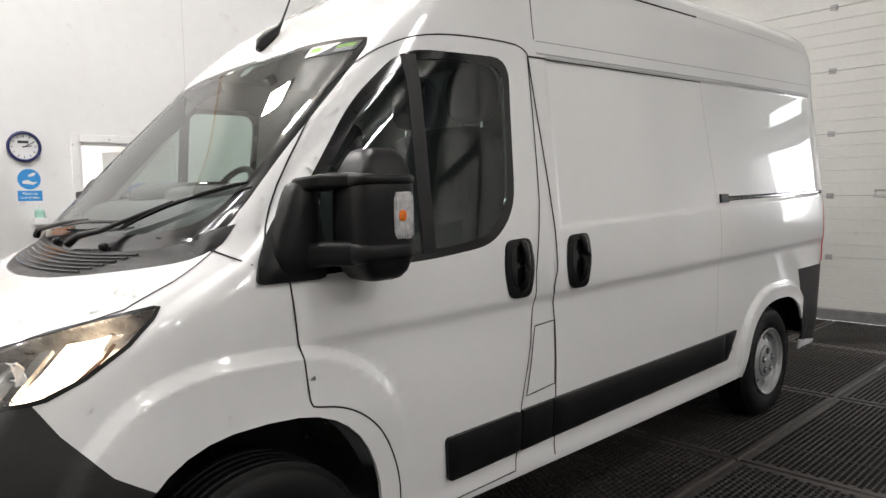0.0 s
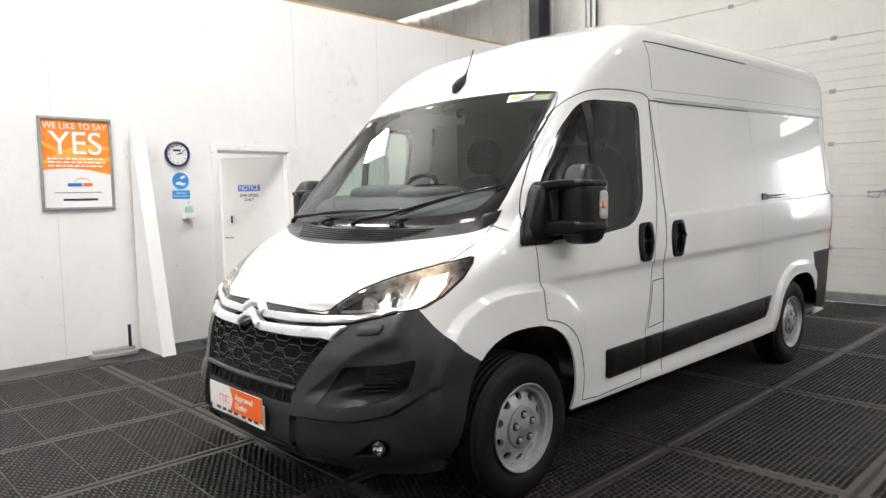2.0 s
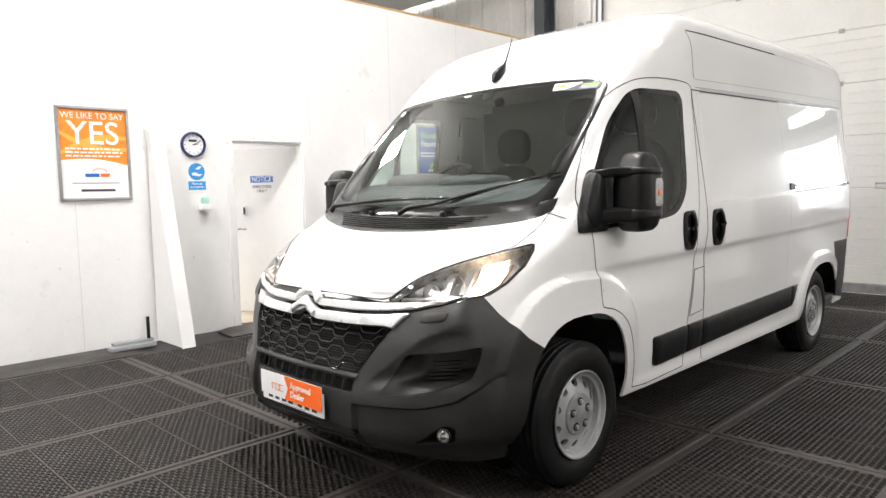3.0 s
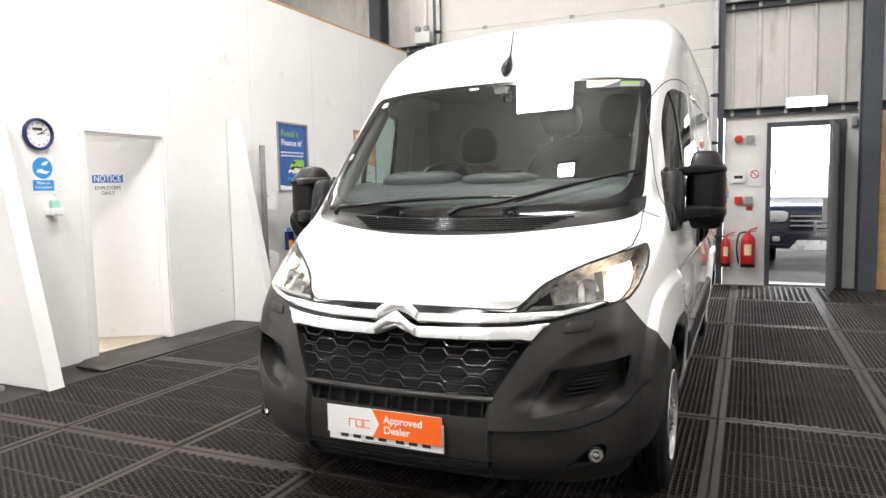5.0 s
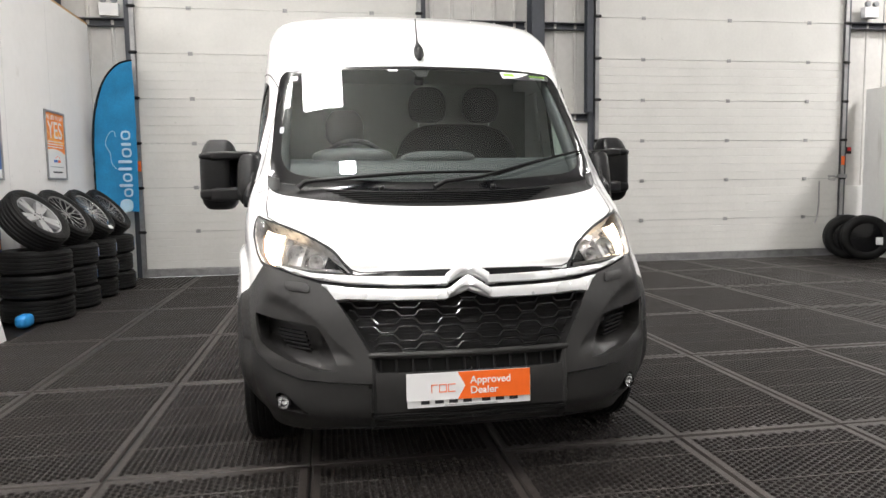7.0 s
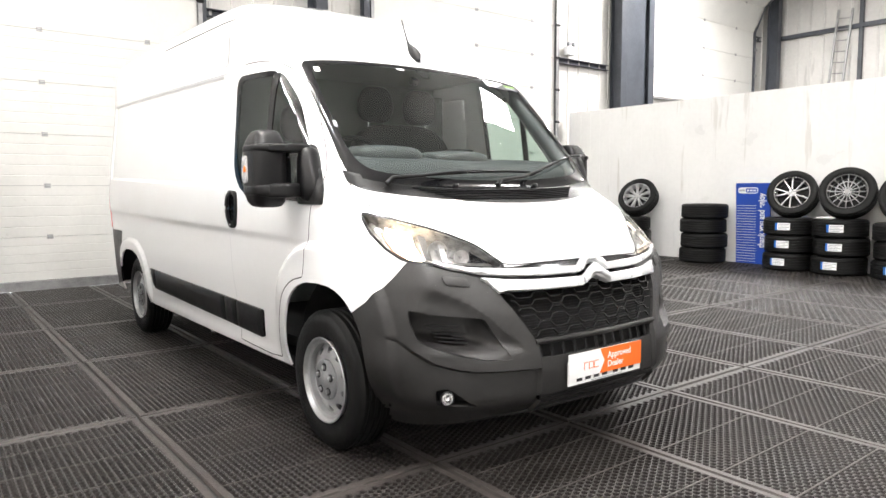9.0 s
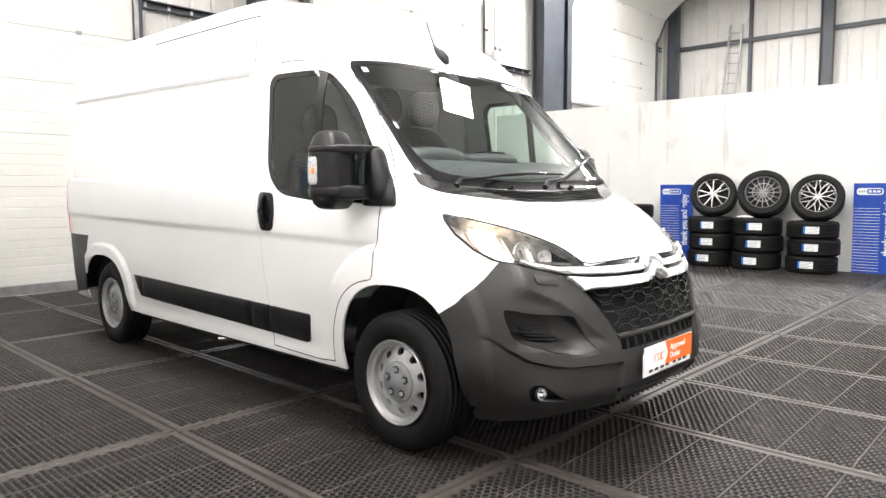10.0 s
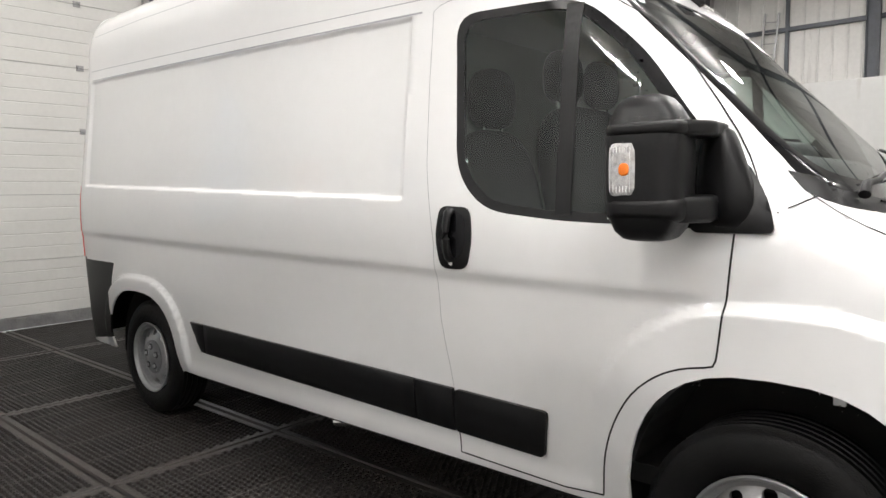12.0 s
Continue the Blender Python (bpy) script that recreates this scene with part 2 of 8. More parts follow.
def boxed(x0, x1, y0, y1, z0, z1, bevel=0.0):
    bm = bmesh.new()
    box(bm, x0, x1, y0, y1, z0, z1, bevel)
    return bm


def cyl(bm, a, b, r0, r1=None, n=16, caps=True, mi=0):
    """A tapered rod from a to b."""
    a, b = Vector(a), Vector(b)
    r1 = r0 if r1 is None else r1
    q = (b - a).to_track_quat("Z", "Y")
    rings = []
    for c, r in ((a, r0), (b, r1)):
        rings.append([bm.verts.new(c + q @ Vector((r * math.cos(2 * math.pi * k / n), r * math.sin(2 * math.pi * k / n), 0))) for k in range(n)])
    fs = [bm.faces.new((rings[0][k], rings[0][(k + 1) % n], rings[1][(k + 1) % n], rings[1][k])) for k in range(n)]
    if caps:
        fs += [bm.faces.new(rings[0][::-1]), bm.faces.new(rings[1])]
    for f in fs:
        f.material_index = mi
    return fs


def tube(bm, pts, r, n=10, mi=0, flat=1.0, closed=False):
    """A round or flattened rod along a line of points."""
    pts = [Vector(p) for p in pts]
    rings = []
    for i, p in enumerate(pts):
        d = (pts[(i + 1) % len(pts)] - pts[i - 1]) if closed else (pts[min(i + 1, len(pts) - 1)] - pts[max(i - 1, 0)])
        q = d.to_track_quat("Z", "Y")
        rr = r[i] if isinstance(r, (list, tuple)) else r
        rings.append([bm.verts.new(p + q @ Vector((rr * math.cos(2 * math.pi * k / n), flat * rr * math.sin(2 * math.pi * k / n), 0))) for k in range(n)])
    pairs = list(zip(rings, rings[1:])) + ([(rings[-1], rings[0])] if closed else [])
    for ra, rb in pairs:
        for k in range(n):
            bm.faces.new((ra[k], ra[(k + 1) % n], rb[(k + 1) % n], rb[k])).material_index = mi
    if not closed:
        bm.faces.new(rings[0][::-1]).material_index = mi
        bm.faces.new(rings[-1]).material_index = mi


def lathe(bm, profile, n=48, axis="Y", mi=0, closed=False):
    """A turned form: profile of (radius, along the axis)."""
    rings = []
    for r, h in profile:
        ring = []
        for k in range(n):
            a = 2 * math.pi * k / n
            c, s = r * math.cos(a), r * math.sin(a)
            ring.append(bm.verts.new({"Y": (c, h, s), "Z": (c, s, h), "X": (h, c, s)}[axis]))
        rings.append(ring)
    pairs = list(zip(rings, rings[1:])) + ([(rings[-1], rings[0])] if closed else [])
    for ra, rb in pairs:
        for k in range(n):
            bm.faces.new((ra[k], ra[(k + 1) % n], rb[(k + 1) % n], rb[k])).material_index = mi
    return rings


def plate(bm, pts, depth, mi=0):
    """A flat outline of 3D points, thickened by the vector depth."""
    a = [bm.verts.new(Vector(p)) for p in pts]
    b = [bm.verts.new(Vector(p) + Vector(depth)) for p in pts]
    fs = [bm.faces.new(a[::-1]), bm.faces.new(b)]
    fs += [bm.faces.new((a[k], a[(k + 1) % len(a)], b[(k + 1) % len(a)], b[k])) for k in range(len(a))]
    for f in fs:
        f.material_index = mi
    return fs


def text(name, words, size, m, material, parent, extrude=0.0008, align="CENTER", squeeze=1.0, bold=0.0):
    """Lettering in the built-in font, as a mesh."""
    cu = bpy.data.curves.new(name, "FONT")
    cu.body, cu.size, cu.extrude, cu.align_x, cu.align_y, cu.offset = words, size, extrude, align, "CENTER", bold
    tmp = bpy.data.objects.new(name, cu)
    me = bpy.data.meshes.new_from_object(tmp)
    bpy.data.objects.remove(tmp)
    me.materials.clear()
    me.materials.append(material)
    for v in me.vertices:
        v.co.x *= squeeze
    ob = new(name, me)
    ob.parent = parent
    ob.matrix_basis = m
    return ob


def inside(p, poly):
    """Whether the 2D point lies in the outline."""
    x, y = p
    hit = False
    for (x0, y0), (x1, y1) in zip(poly, poly[1:] + poly[:1]):
        if (y0 > y) != (y1 > y) and x < (x1 - x0) * (y - y0) / (y1 - y0) + x0:
            hit = not hit
    return hit


def sstep(v, a, b):
    t = min(1.0, max(0.0, (v - a) / (b - a)))
    return t * t * (3 - 2 * t)


def rounded(poly, r, n=4):
    """The outline with its corners rounded."""
    out = []
    for i, p in enumerate(poly):
        a, b, c = Vector(poly[i - 1]), Vector(p), Vector(poly[(i + 1) % len(poly)])
        la, lc = (a - b).length, (c - b).length
        p0, p1 = b + (a - b) * min(r / la, 0.45), b + (c - b) * min(r / lc, 0.45)
        for k in range(n + 1):
            t = k / n
            out.append(tuple((1 - t) ** 2 * p0 + 2 * t * (1 - t) * b + t * t * p1))
    return out


def smooth_line(pts, n=6, closed=False):
    """A Catmull-Rom line through points."""
    pts = [Vector(p) for p in pts]
    out = []
    last = len(pts) if closed else len(pts) - 1
    for i in range(last):
        p = [pts[(i + k) % len(pts)] if closed else pts[min(max(i + k, 0), len(pts) - 1)] for k in (-1, 0, 1, 2)]
        for s in range(n):
            t = s / n
            out.append(0.5 * (2 * p[1] + (p[2] - p[0]) * t + (2 * p[0] - 5 * p[1] + 4 * p[2] - p[3]) * t * t + (3 * p[1] - p[0] - 3 * p[2] + p[3]) * t**3))
    if not closed:
        out.append(pts[-1])
    return out


# ---- the hall ----
WALL_A, WALL_B, DOORS_X, BLOCK_X = 3.864, -8.6, 7.0, 7.1
HALL_X0, HALL_Y0, HALL_Y1, EAVES = -10.0, -17.0, 9.0, 7.6

tagged(finish("floor", boxed(HALL_X0, 12.5, HALL_Y0, HALL_Y1, -0.25, -0.014), CONCRETE), "dark concrete floor slab under rubber mats", "floor", kind="structure")
tagged(finish("ceiling", boxed(HALL_X0, 7.5, HALL_Y0, HALL_Y1, EAVES, EAVES + 0.15), CEILING_SHEET), "pale profiled roof lining sheet of the hall", "ceiling", kind="structure")
for _n, _b in (("wall_west", (HALL_X0 - 0.2, HALL_X0, HALL_Y0, HALL_Y1, -0.1, EAVES)), ("wall_north", (HALL_X0, 7.5, HALL_Y1, HALL_Y1 + 0.2, -0.1, EAVES))):
    tagged(finish(_n, boxed(*_b), CLADDING), "pale grey clad outer wall of the hall", "wall", kind="structure")


def cladding_sheet(name, axis, at, a0, a1, z0, z1, into, label="pale grey ribbed steel cladding wall"):
    """Upright ribbed sheet: axis x or y is constant."""
    bm = bmesh.new()
    pitch, prof = 0.333, ((0.0, 0.0), (0.27, 0.0), (0.285, -0.018), (0.318, -0.018))
    line, p = [], a0
    while p < a1:
        line += [(p + d, h) for d, h in prof if p + d <= a1]
        p += pitch
    line.append((a1, 0.0))
    pt = (lambda s, h, z: (at + into * h, s, z)) if axis == "x" else (lambda s, h, z: (s, at + into * h, z))
    back = (lambda s, z: (at + into * 0.06, s, z)) if axis == "x" else (lambda s, z: (s, at + into * 0.06, z))
    lo = [bm.verts.new(pt(s, h, z0)) for s, h in line]
    hi = [bm.verts.new(pt(s, h, z1)) for s, h in line]
    for k in range(len(line) - 1):
        bm.faces.new((lo[k], lo[k + 1], hi[k + 1], hi[k]))
    b = [bm.verts.new(back(s, z)) for s, z in ((a0, z0), (a1, z0), (a1, z1), (a0, z1))]
    bm.faces.new(b)
    return tagged(finish(name, bm, CLADDING), label, "wall", kind="structure")


cladding_sheet("wall_south", "y", HALL_Y0, HALL_X0, 7.5, -0.1, EAVES, -1)

# East wall: cladding bays between and above the sectional doors.
DOOR_A, DOOR_B, DOOR_C = (-0.86, 3.25), (-8.13, -3.70), (-16.0, -11.3)
for _k, (_a, _b, _z0, _z1) in enumerate(((3.25, 9.0, -0.1, EAVES), (-3.70, -0.86, 2.3, EAVES), (-11.3, -8.13, -0.1, EAVES), (-17.0, -16.0, -0.1, EAVES), (-0.86, 3.25, 5.1, EAVES), (-8.13, -3.70, 5.1, EAVES), (-16.0, -11.3, 5.6, EAVES))):
    cladding_sheet("wall_east_%d" % (_k + 1), "x", BLOCK_X + 0.04, _a, _b, _z0, _z1, 1)


def block_wall(name, y0, y1, z0, z1, hole=None):
    """Painted blockwork with recessed joints, built block by block."""
    root = tagged(finish(name, boxed(BLOCK_X + 0.02, BLOCK_X + 0.2, y0, hole[0], z0, z1) if hole else boxed(BLOCK_X + 0.02, BLOCK_X + 0.2, y0, y1, z0, z1), BLOCK_PAINT), "white painted blockwork wall around the exit door", "wall", kind="structure")
    if hole:
        part("backing", boxed(BLOCK_X + 0.02, BLOCK_X + 0.2, hole[1], y1, z0, z1), BLOCK_PAINT, root)
        part("lintel", boxed(BLOCK_X + 0.014, BLOCK_X + 0.2, hole[0], hole[1], hole[2], z1), BLOCK_PAINT, root)
    row = 0
    z = 0.0
    cache = {}
    while z < z1 - 0.05:
        top = min(z + 0.225, z1)
        y = y0 - (0.225 if row % 2 else 0.0)
        while y < y1:
            a, b = max(y, y0), min(y + 0.45, y1)
            spans = [(a, b)]
            if hole and z < hole[2]:
                spans = [(max(a, s0), min(b, s1)) for s0, s1 in ((y0, hole[0]), (hole[1], y1)) if min(b, s1) - max(a, s0) > 0.03]
            for s0, s1 in spans:
                if s1 - s0 < 0.03:
                    continue
                key = (round(s1 - s0, 3), round(top - z, 3))
                if key not in cache:
                    bm = boxed(-0.01, 0.012, 0, s1 - s0 - 0.005, 0, top - z - 0.005, 0.002)
                    me = bpy.data.meshes.new("block")
                    bmesh.ops.recalc_face_normals(bm, faces=bm.faces)
                    bm.to_mesh(me)
                    bm.free()
                    me.materials.append(BLOCK_PAINT)
                    cache[key] = me
                ob = new("block", cache[key])
                ob.parent = root
                ob.location = (BLOCK_X + 0.025, s0 + 0.0025, z + 0.0025)
            y += 0.45
        z += 0.225
        row += 1


block_wall("wall_block_1", -3.62, -0.98, -0.1, 2.3, hole=(-2.44, -1.53, 2.19))
tagged(finish("wall_block_2", boxed(BLOCK_X, BLOCK_X + 0.2, 3.33, 9.0, -0.1, 1.2), BLOCK_PAINT), "white painted block plinth wall", "wall", kind="structure")
tagged(finish("wall_block_3", boxed(BLOCK_X, BLOCK_X + 0.2, -11.3, -8.17, -0.1, 1.2), BLOCK_PAINT), "white painted block plinth wall", "wall", kind="structure")


def beam(name, a, b, w, h, label, flange=0.02):
    """An I-shaped steel member from a to b; w across, h deep."""
    a, b = Vector(a), Vector(b)
    length = (b - a).length
    bm = bmesh.new()
    box(bm, -w / 2, w / 2, -h / 2, -h / 2 + flange, 0, length, 0.003)
    box(bm, -w / 2, w / 2, h / 2 - flange, h / 2, 0, length, 0.003)
    box(bm, -flange / 2, flange / 2, -h / 2 + flange, h / 2 - flange, 0, length)
    ob = finish(name, bm, STEEL_DARK)
    d = b - a
    q = d.to_track_quat("Z", "Y") if abs(d.normalized().z) < 0.9 else Matrix.Rotation(radians(90), 4, "Z").to_quaternion()
    ob.matrix_world = Matrix.Translation(a) @ q.to_matrix().to_4x4()
    return tagged(ob, label, "steel beam", kind="structure")


for _y, _x in ((-2.68, 6.92), (4.3, 6.92), (-10.05, 6.9), (-11.15, 6.98), (-16.6, 6.75)):
    beam("steel_column", (_x, _y, -0.014), (_x, _y, EAVES), 0.2, 0.3, "dark slate painted steel portal column")
# Added dark sheet hides the bright gap, so the pair reads as one I-column.
tagged(finish("column_casing", boxed(6.94, 6.97, -11.1, -10.1, 0, EAVES, 0.004), STEEL_DARK), "dark slate steel web sheet added to join two columns into one", "steel casing", kind="structure")
for _x in (2.71, -3.9, -8.5):
    beam("steel_column", (_x, HALL_Y0 + 0.2, -0.014), (_x, HALL_Y0 + 0.2, EAVES), 0.2, 0.3, "dark slate painted steel portal column")
for _x in (6.9, 2.71, -3.9, -8.5):
    beam("roof_beam", (_x, HALL_Y0, EAVES - 0.25), (_x, HALL_Y1, EAVES - 0.25), 0.2, 0.45, "dark slate painted steel roof beam")


def girt(y0, y1, z, h=0.11, x=None):
    x = x or BLOCK_X - 0.06
    bm = bmesh.new()
    box(bm, x, x + 0.1, y0, y1, z, z + 0.012, 0.002)
    box(bm, x, x + 0.1, y0, y1, z + h - 0.012, z + h, 0.002)
    box(bm, x + 0.088, x + 0.1, y0, y1, z + 0.012, z + h - 0.012)
    return tagged(finish("girt", bm, STEEL_DARK), "dark slate steel cladding rail", "steel rail", kind="structure")


girt(-3.62, -2.80, 2.3), girt(-2.56, -0.92, 2.3), girt(-3.62, -2.80, 3.72), girt(-2.56, -0.92, 3.72)
girt(3.36, 4.18, 3.62), girt(4.42, 9.0, 3.62), girt(-9.9, -8.22, 3.85), girt(-11.0, -10.2, 3.85), girt(-16.5, -16.05, 5.3), girt(-16.5, -16.05, 2.9)
girt(-3.62, -2.80, 5.3), girt(-2.56, -0.92, 5.3)
for _a, _b in ((-9.9, -4.0), (-3.8, 2.6), (2.82, 7.0)):
    for _z in (3.1, 5.32, 6.9):
        _bm = boxed(_a, _b, HALL_Y0 + 0.02, HALL_Y0 + 0.12, _z, _z + 0.11, 0.004)
        tagged(finish("girt", _bm, STEEL_DARK), "dark slate steel cladding rail", "steel rail", kind="structure")
tagged(finish("steel_post", boxed(4.62, 4.71, HALL_Y0 + 0.02, HALL_Y0 + 0.13, 0, EAVES, 0.004), STEEL_DARK), "slim dark slate steel wall post", "steel post", kind="structure")
beam("steel_post", (6.98, -3.57, 2.42), (6.98, -3.57, EAVES), 0.1, 0.14, "slim dark slate steel door post")


def sectional_door(name, y0, y1, top, seam0, step, hinges, label):
    """Insulated sectional door: ribbed panels, hinges on the joints, side tracks with brackets."""
    root = thing(name, label, "roller door", at=(DOORS_X, 0, 0))
    zs = [0.12]
    z = seam0
    while z < top:
        zs.append(z)
        z += step
    zs.append(top)
    for a, b in zip(zs, zs[1:]):
        bm = bmesh.new()
        prof = [(0.0, a + 0.003)]
        n = 5 if a < 3.0 else 1
        for k in range(1, n):
            zz = a + (b - a) * k / n
            prof += [(0.0, zz - 0.006), (0.005, zz), (0.0, zz + 0.006)]
        prof.append((0.0, b - 0.003))
        prof += [(0.05, b - 0.003), (0.05, a + 0.003)]
        ra = [bm.verts.new((x, y0 + 0.03, zz)) for x, zz in prof]
        rb = [bm.verts.new((x, y1 - 0.03, zz)) for x, zz in prof]
        for k in range(len(prof)):
            j = (k + 1) % len(prof)
            bm.faces.new((ra[k], ra[j], rb[j], rb[k]))
        bm.faces.new(ra), bm.faces.new(rb[::-1])
        part("panel", bm, DOOR_PANEL, root)
    part("core", boxed(0.052, 0.06, y0 - 0.02, y1 + 0.02, 0.0, top + 0.02), GALV, root)
    part("bottom_rail", boxed(-0.01, 0.05, y0 + 0.03, y1 - 0.03, 0.0, 0.115, 0.006), GALV, root, "grey aluminium bottom rail")
    hb = None
    for zz in zs[1:-1]:
        for y in hinges:
            bm = bmesh.new()
            box(bm, -0.012, 0.0, y - 0.035, y + 0.035, zz - 0.028, zz - 0.006, 0.003)
            box(bm, -0.012, 0.0, y - 0.035, y + 0.035, zz + 0.006, zz + 0.028, 0.003)
            cyl(bm, (-0.012, y - 0.03, zz), (-0.012, y + 0.03, zz), 0.007, n=8)
            part("hinge", bm, GALV, root)
    for y, s in ((y0, 1), (y1, -1)):
        bm = bmesh.new()
        box(bm, -0.06, -0.05, y - 0.03, y + 0.03, 0.0, top + 0.3)
        box(bm, -0.05, 0.05, y - s * 0.03, y - s * 0.02, 0.0, top + 0.3)
        part("track", bm, GALV, root, "galvanised steel guide track")
        bm = bmesh.new()
        box(bm, 0.0, 0.06, y - s * 0.11, y - s * 0.035, 0.0, top + 0.3, 0.003)
        part("side_frame", bm, STEEL_DARK, root, "dark slate steel door frame")
        for zz in zs[1:-1]:
            bm = bmesh.new()
            box(bm, -0.085, -0.06, y - 0.045, y + 0.045, zz - 0.022, zz + 0.022, 0.003)
            cyl(bm, (-0.075, y - s * 0.05, zz), (-0.075, y + s * 0.06, zz), 0.016, n=10)
            part("roller_bracket", bm, BLACK_PLASTIC, root)
        part("marker", boxed(-0.066, -0.062, y - 0.032, y + 0.032, 1.55, 1.7), ORANGE_INK, root, "orange warning patch")
    return root


DA = sectional_door("sectional_door", *DOOR_A, 5.1, 0.668, 0.642, (2.48, 1.12, -0.15), "cream ribbed insulated sectional door, closed, in steel tracks")
DB = sectional_door("sectional_door", *DOOR_B, 5.1, 0.674, 0.648, (-4.5, -6.0, -7.45), "cream ribbed insulated sectional door, closed, with pull cord")


def raised_door():
    """The far sectional door, lifted part of the way: its upper panels lean back under the roof."""
    y0, y1 = DOOR_C
    root = thing("sectional_door", "cream sectional door raised part of the way beyond the low partition", "roller door", at=(DOORS_X, 0, 0))
    line = [(0.0, 3.42), (0.0, 4.09), (0.0, 4.775), (0.0, 5.46), (-0.26, 6.08), (-0.78, 6.50), (-1.42, 6.70), (-2.08, 6.82)]
    for (xa, za), (xb, zb) in zip(line, line[1:]):
        d = Vector((xb - xa, 0, zb - za)).normalized()
        n = Vector((d.z, 0, -d.x)) * 0.045
        bm = bmesh.new()
        p, q = Vector((xa, y0 + 0.05, za)) + d * 0.004, Vector((xb, y0 + 0.05, zb)) - d * 0.004
        plate(bm, [p, q, q + n, p + n], (0, y1 - y0 - 0.1, 0))
        part("panel", bm, DOOR_PANEL, root)
    for xa, za in line[1:]:
        for y in (-12.07, -13.54, -15.06):
            part("hinge", boxed(xa - 0.014, xa, y - 0.035, y + 0.035, za - 0.03, za + 0.03, 0.003), GALV, root)
    part("bottom_rail", boxed(-0.03, 0.05, y0 + 0.05, y1 - 0.05, 3.36, 3.415, 0.006), GALV, root, "grey aluminium bottom rail")
    part("core", boxed(0.06, 0.07, y0 - 0.02, y1 + 0.02, 0.0, 5.62), CLADDING, root)
    for y in (y0 + 0.01, y1 - 0.01):
        bm = bmesh.new()
        tube(bm, [(x - 0.03, y, z) for x, z in [(0.0, 0.0)] + line], 0.03, n=8, flat=0.6)
        part("curved_track", bm, STEEL_DARK, root, "curved steel guide track", smooth=40)
        for z in (3.6, 4.3, 5.0):
            part("roller_bracket", boxed(-0.085, -0.055, y - 0.05, y + 0.05, z - 0.03, z + 0.03, 0.003), GALV, root)
        part("side_frame", boxed(0.0, 0.055, y - (0.11 if y < -14 else -0.035), y + (-0.035 if y < -14 else 0.11), 0.0, 6.2, 0.003), STEEL_DARK, root, "dark slate steel door frame")


raised_door()

# Sliding bolts and pull cord on the doors.
def slide_bolt(root, y, z, s):
    bm = bmesh.new()
    box(bm, -0.1, -0.06, y - 0.09, y + 0.09, z - 0.03, z + 0.03, 0.004)
    cyl(bm, (-0.085, y - s * 0.26, z), (-0.085, y + s * 0.1, z), 0.011, n=8)
    tube(bm, [(-0.085, y - s * 0.24, z), (-0.1, y - s * 0.26, z - 0.06), (-0.1, y - s * 0.14, z - 0.07), (-0.085, y - s * 0.12, z)], 0.008, n=6)
    part("slide_bolt", bm, GALV, root, "galvanised slide bolt")


slide_bolt(DA, -0.84, 1.36, -1), slide_bolt(DB, -8.1, 1.36, -1)
bm = bmesh.new()
tube(bm, [(-0.03, -7.72, 1.28), (-0.035, -7.72, 0.9), (-0.03, -7.7, 0.68), (-0.03, -7.66, 0.56)], 0.012, n=6)
part("pull_cord", bm, GALV, DB, "hanging grey pull cord")

# Partition A with its doorway, top timber and office behind it.
bm = bmesh.new()
PA_TOP = 3.62
box(bm, HALL_X0, 0.9, WALL_A, WALL_A + 0.1, -0.05, PA_TOP)
box(bm, 1.76, 7.04, WALL_A, WALL_A + 0.1, -0.05, PA_TOP)
box(bm, 0.9, 1.76, WALL_A, WALL_A + 0.1, 1.94, PA_TOP)
tagged(finish("wall_partition_a", bm, PARTITION_WHITE), "white painted board partition wall, scuffed near the floor", "wall", kind="structure")
tagged(finish("trim_1", boxed(HALL_X0, 7.04, WALL_A + 0.004, WALL_A + 0.096, PA_TOP + 0.002, PA_TOP + 0.03), WOOD), "raw timber capping along the partition top", "timber capping", kind="structure")
for _k, _x in enumerate((-3.1, -1.85, -0.63, 1.87, 3.08, 4.3, 5.52)):
    tagged(finish("trim_joint_%d" % (_k + 1), boxed(_x - 0.001, _x + 0.001, WALL_A - 0.0006, WALL_A + 0.01, 0.02 if not 0.8 < _x < 1.9 else 2.02, PA_TOP - 0.01), GREY_INK), "fine joint between painted boards", "board joint", kind="structure")
# Doorway trim and the open door.
bm = bmesh.new()
box(bm, 0.835, 0.9, WALL_A - 0.016, WALL_A - 0.001, 0, 2.005, 0.003)
box(bm, 1.76, 1.88, WALL_A - 0.016, WALL_A - 0.001, 0, 2.005, 0.003)
box(bm, 0.9, 1.76, WALL_A - 0.016, WALL_A - 0.001, 1.94, 2.005, 0.003)
box(bm, 0.9, 0.92, WALL_A, WALL_A + 0.12, 0, 1.94)
box(bm, 1.74, 1.76, WALL_A, WALL_A + 0.12, 0, 1.94)
box(bm, 0.92, 1.74, WALL_A, WALL_A + 0.12, 1.92, 1.94)
tagged(finish("trim_door", bm, PARTITION_WHITE), "white painted door frame in the partition", "door frame", kind="structure")
DOOR1 = tagged(new("door_1"), "white flush door standing open into the office", "door", kind="structure")
DOOR1.matrix_world = pose(1.735, WALL_A + 0.1, 0, 0, 0, 122)
part("leaf", boxed(0.0, 0.79, -0.04, 0.0, 0.015, 1.905, 0.003), PARTITION_WHITE, DOOR1)
for _z in (0.25, 0.95, 1.65):
    bm = bmesh.new()
    cyl(bm, (0, -0.045, _z), (0, -0.045, _z + 0.1), 0.008, n=8)
    part("hinge", bm, GALV, DOOR1)
bm = bmesh.new()
